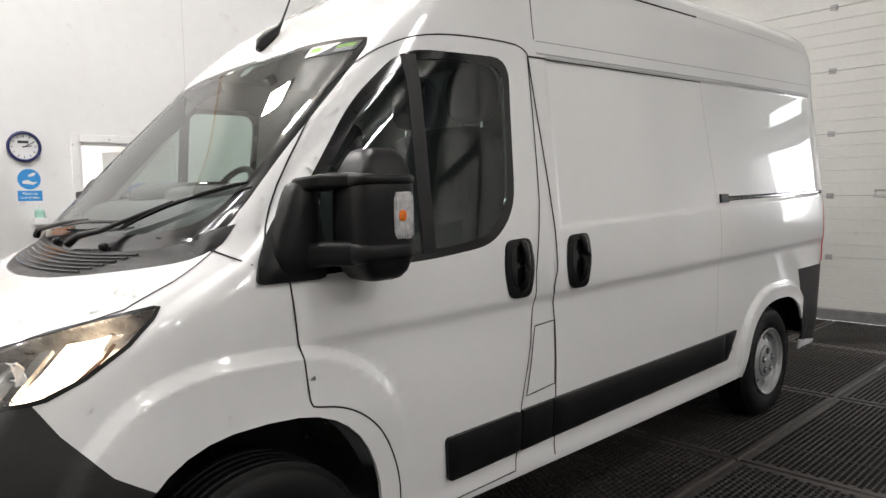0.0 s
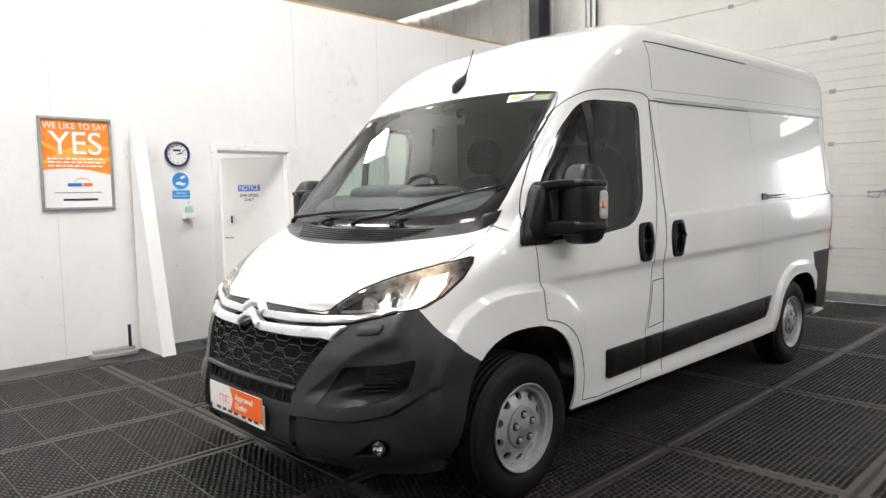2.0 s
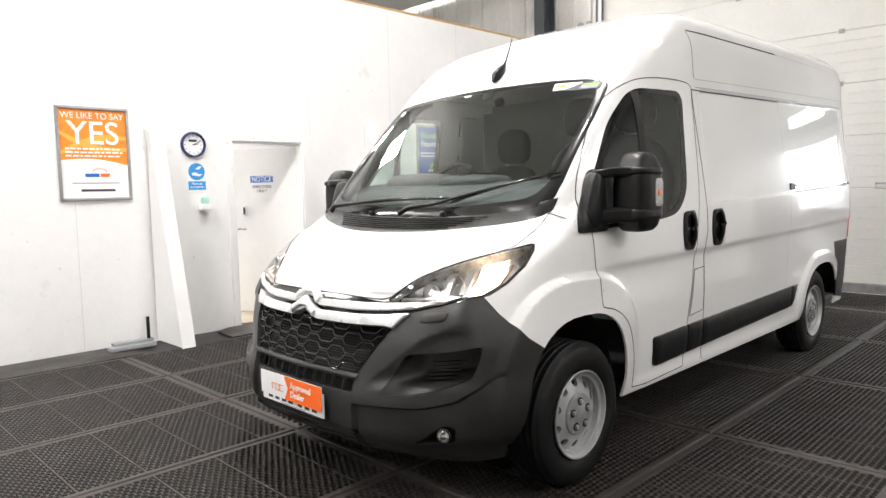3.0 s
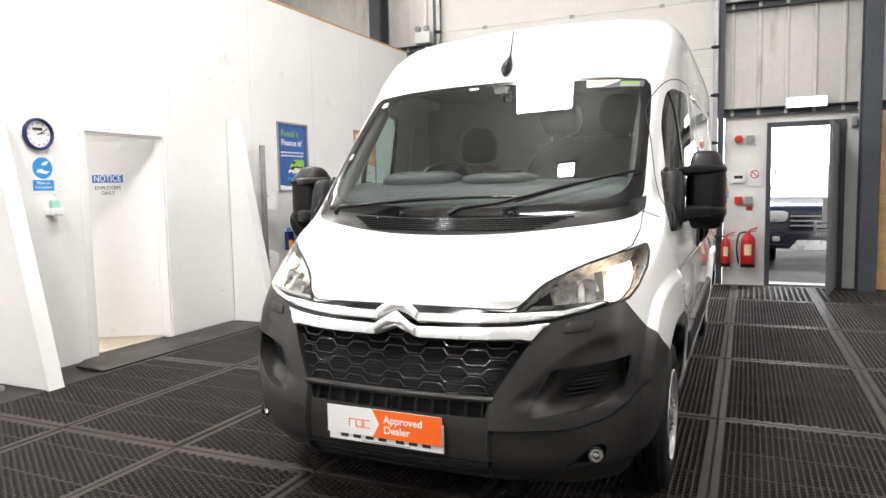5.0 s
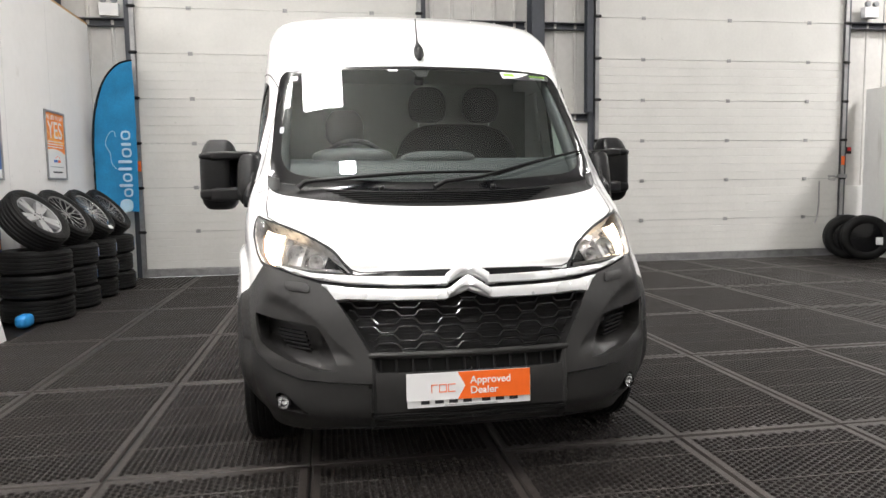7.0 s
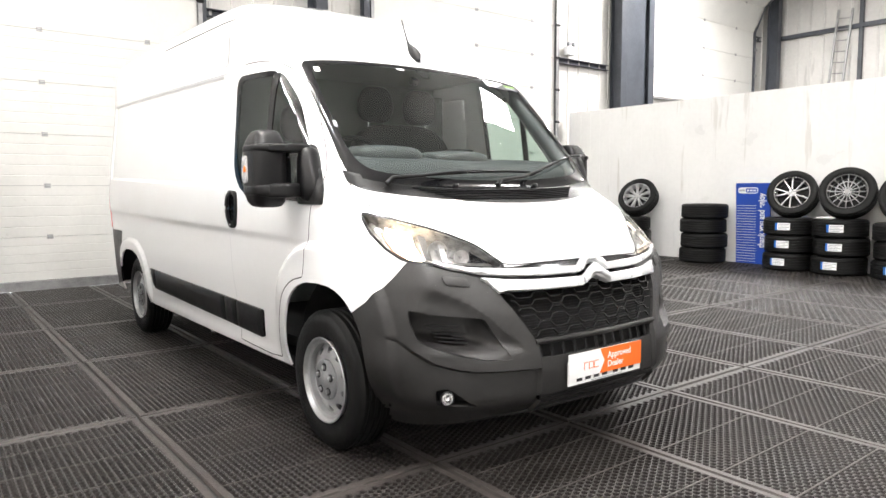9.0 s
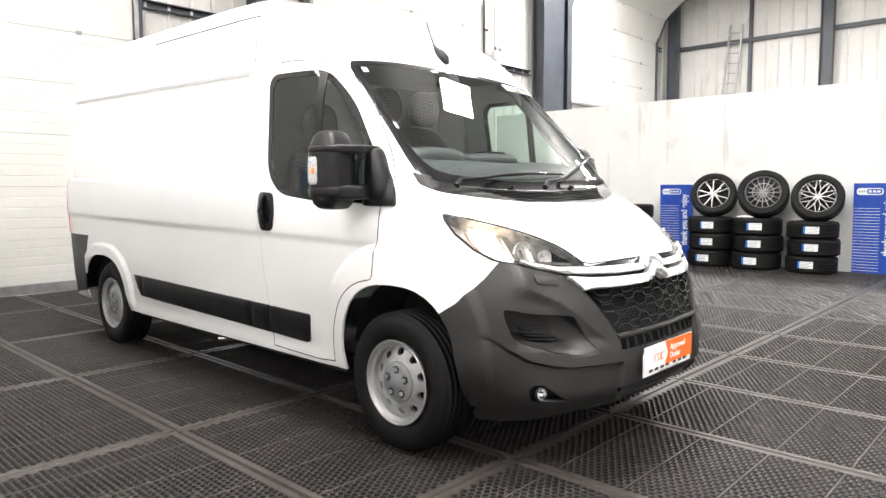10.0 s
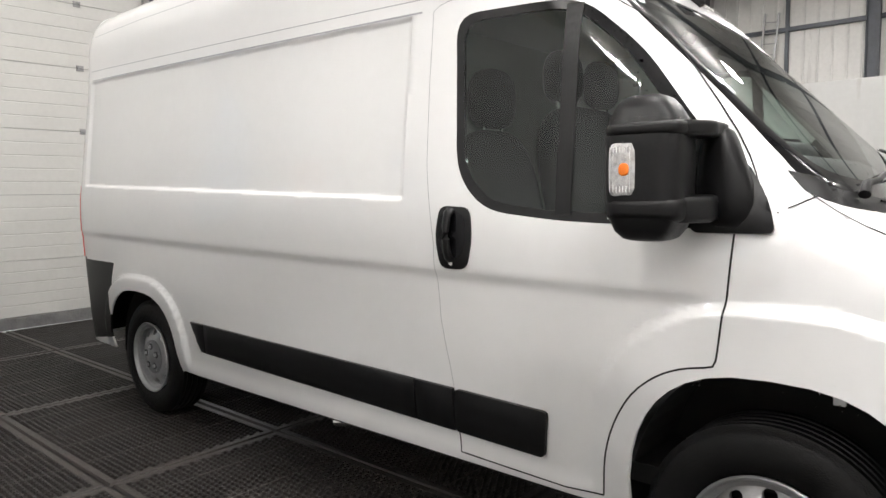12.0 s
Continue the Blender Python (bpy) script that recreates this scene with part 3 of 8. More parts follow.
cyl(bm, (0.73, 0.0, 0.98), (0.73, 0.05, 0.98), 0.01, n=8)
tube(bm, [(0.73, 0.05, 0.98), (0.62, 0.055, 0.98)], 0.009, n=8)
part("handle", bm, GALV, DOOR1, "steel lever handle")
NOTICE = thing("door_notice", "white paper notice taped to the open door", "sign")
NOTICE.matrix_world = DOOR1.matrix_world @ pose(0.43, 0.003, 1.47, 90, 0, 180)
part("sheet", boxed(-0.15, 0.15, -0.13, 0.13, -0.001, 0.0), WHITE_INK, NOTICE)
part("header", boxed(-0.14, 0.14, 0.045, 0.12, 0.0005, 0.0015), BLUE_INK, NOTICE)
text("lettering", "NOTICE", 0.085, pose(0, 0.082, 0.0025), WHITE_INK, NOTICE, bold=0.001, squeeze=0.8)
LOCK = part("lock_box", boxed(0.63, 0.70, 0.001, 0.035, 1.13, 1.25, 0.006), WHITE_INK, DOOR1, "white lock box with a dark face")
part("lock_face", boxed(0.635, 0.66, 0.0355, 0.0375, 1.15, 1.235, 0.002), DARK_INK, LOCK)
text("lettering", "EMPLOYEES\nONLY", 0.048, pose(0, -0.03, 0.0015), DARK_INK, NOTICE, squeeze=0.95)

# Office behind the doorway.
tagged(finish("floor_office", boxed(0.2, 4.0, WALL_A + 0.1, 6.8, -0.013, 0.0), mat("worn_wood_floor", (0.42, 0.36, 0.28), 0.5, var=0.15, scale=4)), "worn pale floor of the back office", "floor", kind="structure")
for _n, _b in (("wall_office_1", (0.2, 4.0, 6.8, 6.9, -0.05, 2.6)), ("wall_office_2", (0.1, 0.2, WALL_A + 0.1, 6.9, -0.05, 2.6)), ("wall_office_3", (4.0, 4.1, WALL_A + 0.1, 6.9, -0.05, 2.6))):
    tagged(finish(_n, boxed(*_b), PARTITION_WHITE), "plain white office wall", "wall", kind="structure")
tagged(finish("ceiling_office", boxed(0.1, 4.1, WALL_A + 0.1, 6.9, 2.6, 2.66), PARTITION_WHITE), "plain white office ceiling", "ceiling", kind="structure")


# Unseen lamp, added so that the open door leaf gets more light.
def office_lamp():
    root = thing("ceiling_light", "unseen office ceiling light added to brighten the open door", "light", at=(1.2, 5.6, 2.6))
    part("body", boxed(-0.6, 0.6, -0.15, 0.15, -0.05, -0.002, 0.005), WHITE_INK, root)
    la = bpy.data.lights.new("office_fill", "AREA")
    la.shape, la.size, la.size_y, la.energy = "RECTANGLE", 1.1, 0.25, 80
    lo = new("office_lamp", la)
    lo.location, lo.parent = (0, 0, -0.06), root


office_lamp()
_root = thing("filing_box", "brown cardboard boxes stacked in the office", "box", at=(1.22, 5.2, 0))
for _k in range(3):
    part("box", boxed(-0.22, 0.22, -0.16, 0.16, 0.36 * _k + 0.002, 0.36 * _k + 0.355, 0.006), WOOD if _k % 2 == 0 else DARK_INK, _root)


# Triangular braces that stiffen the partition.
def brace(x, out, top, label, block=False):
    root = thing("wall_brace", label, "wall brace", "wall braces", at=(x, WALL_A, 0))
    bm = bmesh.new()
    plate(bm, [(-0.045, -0.012, 0.0), (-0.045, -out, 0.0), (-0.045, -out, 0.03), (-0.045, -0.1, top), (-0.045, -0.012, top)], (0.012, 0, 0))
    part("side_board", bm, PARTITION_WHITE, root)
    bm = bmesh.new()
    plate(bm, [(0.045, -0.012, 0.3), (0.045, -out + 0.1, 0.3), (0.045, -0.1, top), (0.045, -0.012, top)], (0.012, 0, 0))
    part("side_board", bm, PARTITION_WHITE, root)
    bm = bmesh.new()
    plate(bm, [(-0.062, -out - 0.035, 0.0), (0.062, -out - 0.035, 0.0), (0.062, -0.1, top + 0.02), (-0.062, -0.1, top + 0.02)], (0, 0.035, 0.004))
    part("sloping_board", bm, PARTITION_WHITE, root)
    if block:
        part("foot_block", boxed(-0.032, 0.032, -out + 0.02, -out + 0.075, 0.0, 0.16, 0.002), WOOD, root, "raw timber foot block")


brace(0.07, 0.56, 2.1, "white painted triangular timber brace against the partition")
brace(2.70, 0.49, 2.2, "white painted triangular timber brace beside the doorway", True)

# Partition B, low glossy panel wall.
bm = bmesh.new()
box(bm, HALL_X0, 7.02, WALL_B - 0.06, WALL_B, -0.05, 2.83)
tagged(finish("wall_partition_b", bm, GLOSS_PANEL), "low white glossy panelled partition wall", "wall", kind="structure")
_x = -9.8
_k = 0
while _x < 7.0:
    _k += 1
    tagged(finish("trim_rib_%d" % _k, boxed(_x - 0.004, _x + 0.004, WALL_B, WALL_B + 0.003, 0.01, 2.82), GLOSS_PANEL), "narrow joint of the panelled partition", "panel joint", kind="structure")
    _x += 0.25


# ---- rubber floor mats ----
LINES_X = (-8.3, -6.72, -5.16, -3.6, -2.04, -0.48, 1.05, 2.6, 4.1, 5.7, 6.98)
LINES_Y = (2.47, 1.58, 0.68, -0.22, -1.14, -2.06, -3.05, -4.2, -5.2, -6.2, -7.3, -8.5)


def ring_mat_mesh(w, d, pitch):
    """A moulded mat of six-sided holes with a solid border and bevelled rim, its corner at the origin."""
    border, t = 0.04, 0.014
    verts, faces, mids = [], [], []

    def quad(a, b, c, e, mi):
        faces.append((a, b, c, e)), mids.append(mi)

    def add(*p):
        verts.append(p)
        return len(verts) - 1

    # border: four rim strips, sloped down to the floor outside
    o = [add(0, 0, -0.012), add(w, 0, -0.012), add(w, d, -0.012), add(0, d, -0.012)]
    o2 = [add(0.008, 0.008, 0), add(w - 0.008, 0.008, 0), add(w - 0.008, d - 0.008, 0), add(0.008, d - 0.008, 0)]
    i1 = [add(border, border, 0), add(w - border, border, 0), add(w - border, d - border, 0), add(border, d - border, 0)]
    for k in range(4):
        j = (k + 1) % 4
        quad(o[k], o[j], o2[j], o2[k], 1)
        quad(o2[k], o2[j], i1[j], i1[k], 1)
    nx = int(round((w - 2 * border) / pitch))
    ny = int(round((d - 2 * border) / (pitch * 0.87)))
    cx, cy = (w - 2 * border) / nx, (d - 2 * border) / ny
    seam_step = max(3, int(round(0.305 / cx)))
    for j in range(ny):
        for i in range(nx):
            x0 = border + i * cx
            y0 = border + j * cy
            sh = (cx * 0.5 if j % 2 else 0.0)
            if sh and i == nx - 1:
                quad(add(x0 + sh, y0, 0), add(x0 + cx, y0, 0), add(x0 + cx, y0 + cy, 0), add(x0 + sh, y0 + cy, 0), 0)
                continue
            if sh and i == 0:
                quad(add(x0, y0, 0), add(x0 + sh, y0, 0), add(x0 + sh, y0 + cy, 0), add(x0, y0 + cy, 0), 0)
            x0 += sh
            # outer ring of six points on the cell's edge, inner six of the hole
            ou = [add(x0, y0 + cy / 2, 0), add(x0, y0, 0), add(x0 + cx, y0, 0), add(x0 + cx, y0 + cy / 2, 0), add(x0 + cx, y0 + cy, 0), add(x0, y0 + cy, 0)]
            mx, my, rx, ry = x0 + cx / 2, y0 + cy / 2, cx * 0.44, cy * 0.38
            pts = ((-rx, 0), (-rx * 0.55, -ry), (rx * 0.55, -ry), (rx, 0), (rx * 0.55, ry), (-rx * 0.55, ry))
            inn = [add(mx + a, my + b, -0.0028) for a, b in pts]
            low = [add(mx + a * 0.9, my + b * 0.9, -t) for a, b in pts]
            for k in range(6):
                q = (k + 1) % 6
                quad(ou[k], ou[q], inn[q], inn[k], 0)
                quad(inn[k], inn[q], low[q], low[k], 0)
    for k in range(1, nx // seam_step + 1):
        xs = border + k * seam_step * cx
        if pitch < 0.05 and xs < w - border - 0.05:
            a, b = xs - 0.005, xs + 0.005
            y0, y1 = border, d - border
            quad(add(a, y0, -0.001), add(a + 0.002, y0, 0.0015), add(a + 0.002, y1, 0.0015), add(a, y1, -0.001), 1)
            quad(add(a + 0.002, y0, 0.0015), add(b - 0.002, y0, 0.0015), add(b - 0.002, y1, 0.0015), add(a + 0.002, y1, 0.0015), 1)
            quad(add(b - 0.002, y0, 0.0015), add(b, y0, -0.001), add(b, y1, -0.001), add(b - 0.002, y1, 0.0015), 1)
    me = bpy.data.meshes.new("rubber_mat")
    me.from_pydata(verts, [], faces)
    me.polygons.foreach_set("material_index", mids)
    me.materials.append(MAT_RUBBER)
    me.materials.append(MAT_EDGE)
    me.update()
    return me


FINE_MAT = ring_mat_mesh(1.55, 0.92, 0.036)
COARSE_MAT = ring_mat_mesh(1.55, 0.92, 0.075)
rng = random.Random(4)
for _i, (_x0, _x1) in enumerate(zip(LINES_X, LINES_X[1:])):
    for _j, (_y1, _y0) in enumerate(zip(LINES_Y, LINES_Y[1:])):
        _near = -3.7 < _x0 < 4.5 and _y0 > -4.5 or (_x0 > 4 and _y0 > -1.5)
        ob = new("rubber_mat", FINE_MAT if _near else COARSE_MAT)
        _dx, _dy = rng.uniform(-0.006, 0.006), rng.uniform(-0.006, 0.006)
        ob.matrix_world = pose(_x0 + 0.004 + _dx, _y0 + 0.004 + _dy, rng.uniform(-0.001, 0.002), 0, 0, rng.uniform(-0.25, 0.25)) @ Matrix.Diagonal(((_x1 - _x0 - 0.008) / 1.55, (_y1 - _y0 - 0.008) / 0.92, 1, 1))
        tagged(ob, "black perforated rubber ring mat with a worn flat border", "floor mat", "mats tiling the floor")
for _x0, _x1 in zip(LINES_X, LINES_X[1:]):
    if _x0 < -0.6 or _x0 > 2.0:
        ob = new("rubber_mat", FINE_MAT if -3.7 < _x0 < 4.5 else COARSE_MAT)
        ob.matrix_world = pose(_x0 + 0.004, 2.48, 0) @ Matrix.Diagonal(((_x1 - _x0 - 0.008) / 1.55, 0.87 / 0.92, 1, 1))
        tagged(ob, "black perforated rubber ring mat along the partition foot", "floor mat", "mats tiling the floor")
ob = new("rubber_mat", FINE_MAT)
ob.matrix_world = pose(-0.476, 2.48, 0) @ Matrix.Diagonal((1.522 / 1.55, 0.87 / 0.92, 1, 1))
tagged(ob, "black perforated rubber ring mat in front of the doorway", "floor mat", "mats tiling the floor")
ob = new("rubber_mat", FINE_MAT)
ob.matrix_world = pose(1.054, 2.48, 0) @ Matrix.Diagonal((1.542 / 1.55, 0.87 / 0.92, 1, 1))
tagged(ob, "black perforated rubber ring mat in front of the doorway", "floor mat", "mats tiling the floor")
bm = bmesh.new()
plate(bm, [(0.55, 3.36, -0.012), (2.6, 3.36, -0.012), (2.6, 3.84, -0.012), (0.75, 3.84, -0.012), (0.58, 3.72, -0.012)], (0, 0, 0.02))
tagged(finish("flat_rubber_sheet", bm, MAT_RUBBER), "flat black rubber sheet laid at the doorway", "rubber sheet")
bm = bmesh.new()
plate(bm, [(-3.5, 3.36, -0.012), (-0.3, 3.36, -0.012), (-0.3, 3.85, -0.012), (-3.5, 3.85, -0.012)], (0, 0, 0.016))
tagged(finish("flat_rubber_sheet", bm, MAT_RUBBER), "flat black rubber sheet along the partition foot", "rubber sheet")
# ---- the van: surface ----
# Front axle over the origin, nose towards -x. One half (y >= 0) is lofted from level sections and mirrored.
SECTIONS = []


def section(z, x0, ax, ay, bx, by, cx, cy, dx, dy, ex, ey, side, rear):
    """A level outline: nose centre, four nose points, the side's start, the side's half width and the rear face."""
    SECTIONS.append((z, [(x0, 0.0), (ax, ay), (bx, by), (cx, cy), (dx, dy), (ex, ey), (max(1.3, ex + 0.3), side), (2.7, side + 0.002), (4.02, side - 0.012), (rear - 0.12, side - 0.055), (rear - 0.03, side - 0.16), (rear, side * 0.55), (rear, 0.0)]))


section(0.20, -0.78, -0.76, 0.35, -0.69, 0.60, -0.56, 0.76, -0.38, 0.85, 0.00, 0.90, 0.925, 4.38)
section(0.27, -0.850, -0.830, 0.35, -0.765, 0.59, -0.635, 0.765, -0.43, 0.870, -0.05, 0.93, 0.95, 4.39)
section(0.33, -0.908, -0.89, 0.35, -0.83, 0.58, -0.69, 0.783, -0.485, 0.90, -0.08, 0.96, 0.972, 4.40)
section(0.42, -0.925, -0.908, 0.34, -0.848, 0.57, -0.712, 0.785, -0.51, 0.922, -0.09, 0.975, 0.98, 4.41)
section(0.50, -0.925, -0.905, 0.33, -0.845, 0.56, -0.715, 0.775, -0.52, 0.93, -0.10, 0.985, 0.988, 4.42)
section(0.62, -0.895, -0.87, 0.35, -0.815, 0.55, -0.70, 0.765, -0.54, 0.915, -0.10, 0.99, 0.995, 4.42)
section(0.75, -0.86, -0.835, 0.33, -0.785, 0.54, -0.69, 0.745, -0.565, 0.893, -0.10, 0.995, 1.002, 4.42)
section(0.90, -0.795, -0.77, 0.33, -0.712, 0.51, -0.64, 0.72, -0.535, 0.862, -0.08, 0.985, 1.012, 4.415)
section(1.00, -0.70, -0.675, 0.35, -0.625, 0.54, -0.545, 0.74, -0.44, 0.872, -0.03, 0.985, 1.020, 4.41)
section(1.14, -0.475, -0.455, 0.38, -0.41, 0.60, -0.34, 0.78, -0.245, 0.895, 0.04, 0.982, 1.026, 4.40)
section(1.26, -0.175, -0.168, 0.40, -0.15, 0.65, -0.105, 0.82, -0.02, 0.905, 0.17, 0.972, 1.024, 4.395)
section(1.40, -0.035, -0.03, 0.40, -0.018, 0.65, 0.012, 0.815, 0.09, 0.89, 0.29, 0.955, 1.012, 4.385)
section(1.93, 0.485, 0.488, 0.35, 0.496, 0.60, 0.522, 0.79, 0.60, 0.872, 0.82, 0.93, 0.953, 4.34)
section(2.06, 0.600, 0.606, 0.35, 0.622, 0.60, 0.655, 0.785, 0.725, 0.875, 0.93, 0.925, 0.942, 4.325)
section(2.27, 0.865, 0.875, 0.35, 0.90, 0.60, 0.945, 0.785, 1.025, 0.870, 1.22, 0.905, 0.918, 4.30)
section(2.36, 1.030, 1.042, 0.33, 1.07, 0.57, 1.12, 0.745, 1.20, 0.830, 1.40, 0.862, 0.875, 4.28)
section(2.42, 1.190, 1.205, 0.30, 1.235, 0.52, 1.29, 0.68, 1.37, 0.755, 1.56, 0.785, 0.80, 4.265)
section(2.48, 1.420, 1.432, 0.20, 1.455, 0.37, 1.50, 0.49, 1.58, 0.56, 1.76, 0.59, 0.605, 4.25)
section(2.512, 1.680, 1.690, 0.10, 1.71, 0.19, 1.75, 0.26, 1.82, 0.31, 1.98, 0.335, 0.345, 4.23)
section(2.523, 2.000, 2.002, 0.01, 2.005, 0.015, 2.01, 0.02, 2.03, 0.025, 2.10, 0.027, 0.03, 4.20)


def hermite(xs, ys, q):
    """Smooth interpolation of ys (rows) over xs at q, with limited slopes."""
    xs, ys, q = np.asarray(xs, float), np.asarray(ys, float), np.asarray(q, float)
    h = np.diff(xs)
    h_ = h.reshape(-1, *([1] * (ys.ndim - 1)))
    d = np.diff(ys, axis=0) / h_
    m = np.empty_like(ys)
    m[0], m[-1] = d[0], d[-1]
    w0, w1 = h_[1:], h_[:-1]
    m[1:-1] = (d[:-1] * w0 + d[1:] * w1) / (w0 + w1)
    k = np.clip(np.searchsorted(xs, q, side="right") - 1, 0, len(h) - 1)
    sh = (-1, *([1] * (ys.ndim - 1)))
    t, hh = ((q - xs[k]) / h[k]).reshape(sh), h[k].reshape(sh)
    return (2 * t**3 - 3 * t**2 + 1) * ys[k] + (t**3 - 2 * t**2 + t) * hh * m[k] + (3 * t**2 - 2 * t**3) * ys[k + 1] + (t**3 - t**2) * hh * m[k + 1]


COUNTS = (18, 17, 20, 16, 16, 34, 50, 46, 10, 6, 3, 2)
U = np.concatenate([np.linspace(j, j + 1, n, endpoint=False) for j, n in enumerate(COUNTS)] + [[len(COUNTS)]])
Z = np.concatenate([np.arange(0.20, 0.46, 0.02), np.arange(0.46, 0.62, 0.0125), np.arange(0.62, 0.90, 0.02), np.arange(0.90, 1.45, 0.0125), np.arange(1.45, 1.885, 0.02), np.arange(1.885, 2.1, 0.0125), np.arange(2.1, 2.28, 0.02), np.linspace(2.28, 2.48, 18, endpoint=False), np.linspace(2.48, 2.523, 8)])
_net = np.array([pts for _, pts in SECTIONS])
_rows = np.array([hermite(range(_net.shape[1]), row, U) for row in _net])
NET = hermite([z for z, _ in SECTIONS], _rows, Z)
# The windscreen is one even, faintly curved pane.
for _i, _z in enumerate(Z):
    _w = min(1.0, max(0.0, (_z - 1.25) / 0.06)) * min(1.0, max(0.0, (2.03 - _z) / 0.05))
    for _j, _u in enumerate(U):
        _k = _w * min(1.0, max(0.0, (3.2 - _u) / 0.5))
        if _k > 0:
            _y = NET[_i, _j, 1]
            _x = -0.035 + 0.996 * (_z - 1.4) - 0.028 * (_z - 1.4) ** 2 + 0.03 * _y**2 + 0.085 * _y**6
            NET[_i, _j, 0] += _k * (_x - NET[_i, _j, 0])


def arch_e(x, z, xc, zc, rx, rz):
    return ((abs(x - xc) / rx) ** 2.6 + (abs(z - zc) / rz) ** 2.6) ** (1 / 2.6)


ARCH_F, ARCH_R = (-0.012, 0.34, 0.39, 0.472), (3.45, 0.34, 0.42, 0.40)


def relief(x, z):
    """Pressed lines of the side panels, in metres outwards."""
    d = 0.0
    d += 0.006 * (1 - sstep(z, 0.36, 0.40)) * sstep(x, 0.45, 0.6) * (1 - sstep(x, 2.9, 3.0))
    return d


def body_half():
    bm = bmesh.new()
    grid = []
    for i, z in enumerate(Z):
        row = []
        for j in range(len(U)):
            x, y = NET[i, j]
            if 4.0 < U[j] < 10.5 and z < 2.2:
                y += relief(x, z) * (sstep(U[j], 4.0, 4.6) if U[j] < 5 else 1.0)
            if U[j] < 4.2 and 0.9 < z < 1.2:
                x -= 0.016 * sstep(z, 0.928, 0.956) * (1 - sstep(z, 0.99, 1.16)) * (1 - sstep(y, 0.44, 0.56))
            rise = 0.03 * sstep(x, 1.3, 4.2) * sstep(z, 2.05, 2.3) if U[j] > 5 else 0.0
            row.append(bm.verts.new((x, max(y, 0.0), z + rise)))
        grid.append(row)
    for a, b in zip(grid, grid[1:]):
        for j in range(len(U) - 1):
            bm.faces.new((a[j], a[j + 1], b[j + 1], b[j]))
    bmesh.ops.recalc_face_normals(bm, faces=bm.faces)
    if sum(f.normal.y for f in bm.faces) < 0:
        bmesh.ops.reverse_faces(bm, faces=bm.faces)
    return bm


SIDE = (lambda c: (c.x, c.z), Vector((0, -1, 0)), lambda h, v: Vector((h, 3.0, v)))
FRONT = (lambda c: (c.y, c.z), Vector((1, 0, 0)), lambda h, v: Vector((-3.0, h, v)))
_HX, _HY = 0.725, 0.689
_DIAG = Vector((_HY, -_HX, 0))
DIAG = (lambda c: (_HX * c.x + _HY * c.y, c.z), _DIAG, lambda h, v: Vector((h * _HX, h * _HY, v)) - 3 * _DIAG)
TOP = (lambda c: (c.x, c.y), Vector((0, 0, -1)), lambda h, v: Vector((h, v, 5.0)))


def cut(bm, poly, view, ok):
    """Cut the faces that pass ok along the outline, seen along the view."""
    to2, way, _ = view
    pts = list(poly)
    x0, x1, y0, y1 = min(p[0] for p in pts) - 0.03, max(p[0] for p in pts) + 0.03, min(p[1] for p in pts) - 0.03, max(p[1] for p in pts) + 0.03
    cand = set()
    for f in bm.faces:
        h, v = to2(f.verts[0].co)
        if x0 < h < x1 and y0 < v < y1 and ok(f):
            cand.add(f)
    for a, b in zip(pts, pts[1:] + pts[:1]):
        lo = (min(a[0], b[0]) - 0.004, min(a[1], b[1]) - 0.004)
        hi = (max(a[0], b[0]) + 0.004, max(a[1], b[1]) + 0.004)
        near = []
        for f in cand:
            q = [to2(v.co) for v in f.verts]
            if max(p[0] for p in q) < lo[0] or min(p[0] for p in q) > hi[0] or max(p[1] for p in q) < lo[1] or min(p[1] for p in q) > hi[1]:
                continue
            near.append(f)
        if not near:
            continue
        near.sort(key=lambda f: tuple(f.verts[0].co) + tuple(f.verts[1].co))
        oa, ob_ = view[2](*a), view[2](*b)
        no = (ob_ - oa).cross(way)
        if no.length < 1e-9:
            continue
        geom = list(dict.fromkeys([v for f in near for v in f.verts] + [e for f in near for e in f.edges])) + near
        got = bmesh.ops.bisect_plane(bm, geom=geom, dist=1e-5, plane_co=oa, plane_no=no.normalized())
        cand = {f for f in cand if f.is_valid} | {g for g in got["geom"] if isinstance(g, bmesh.types.BMFace)}


base = body_half()
BODY_BVH = BVHTree.FromBMesh(base)


def on_body(h, v, view, lift=0.0):
    """The point of the body seen at (h, v) along the view, raised by lift, and its normal."""
    o = view[2](max(h, 0.002) if view is FRONT else h, v)
    p, n, _, _ = BODY_BVH.ray_cast(o, view[1])
    if p is None:
        p, n, _, _ = BODY_BVH.find_nearest(o + view[1] * 2.2)
    if n.dot(view[1]) > 0:
        n = -n
    if view is FRONT and h < 0.002:
        p, n = Vector((p.x, h, p.z)), Vector((n.x, 0, n.z)).normalized()
    return p + n * lift, n


# Outlines (metres; side views in x and z, front views in y and z).
DOOR = smooth_line([(1.166, 1.94), (1.10, 1.966), (0.88, 1.968), (0.70, 1.955), (0.58, 1.92), (0.452, 1.845), (0.302, 1.70), (0.125, 1.454), (0.05, 1.30)], 3)
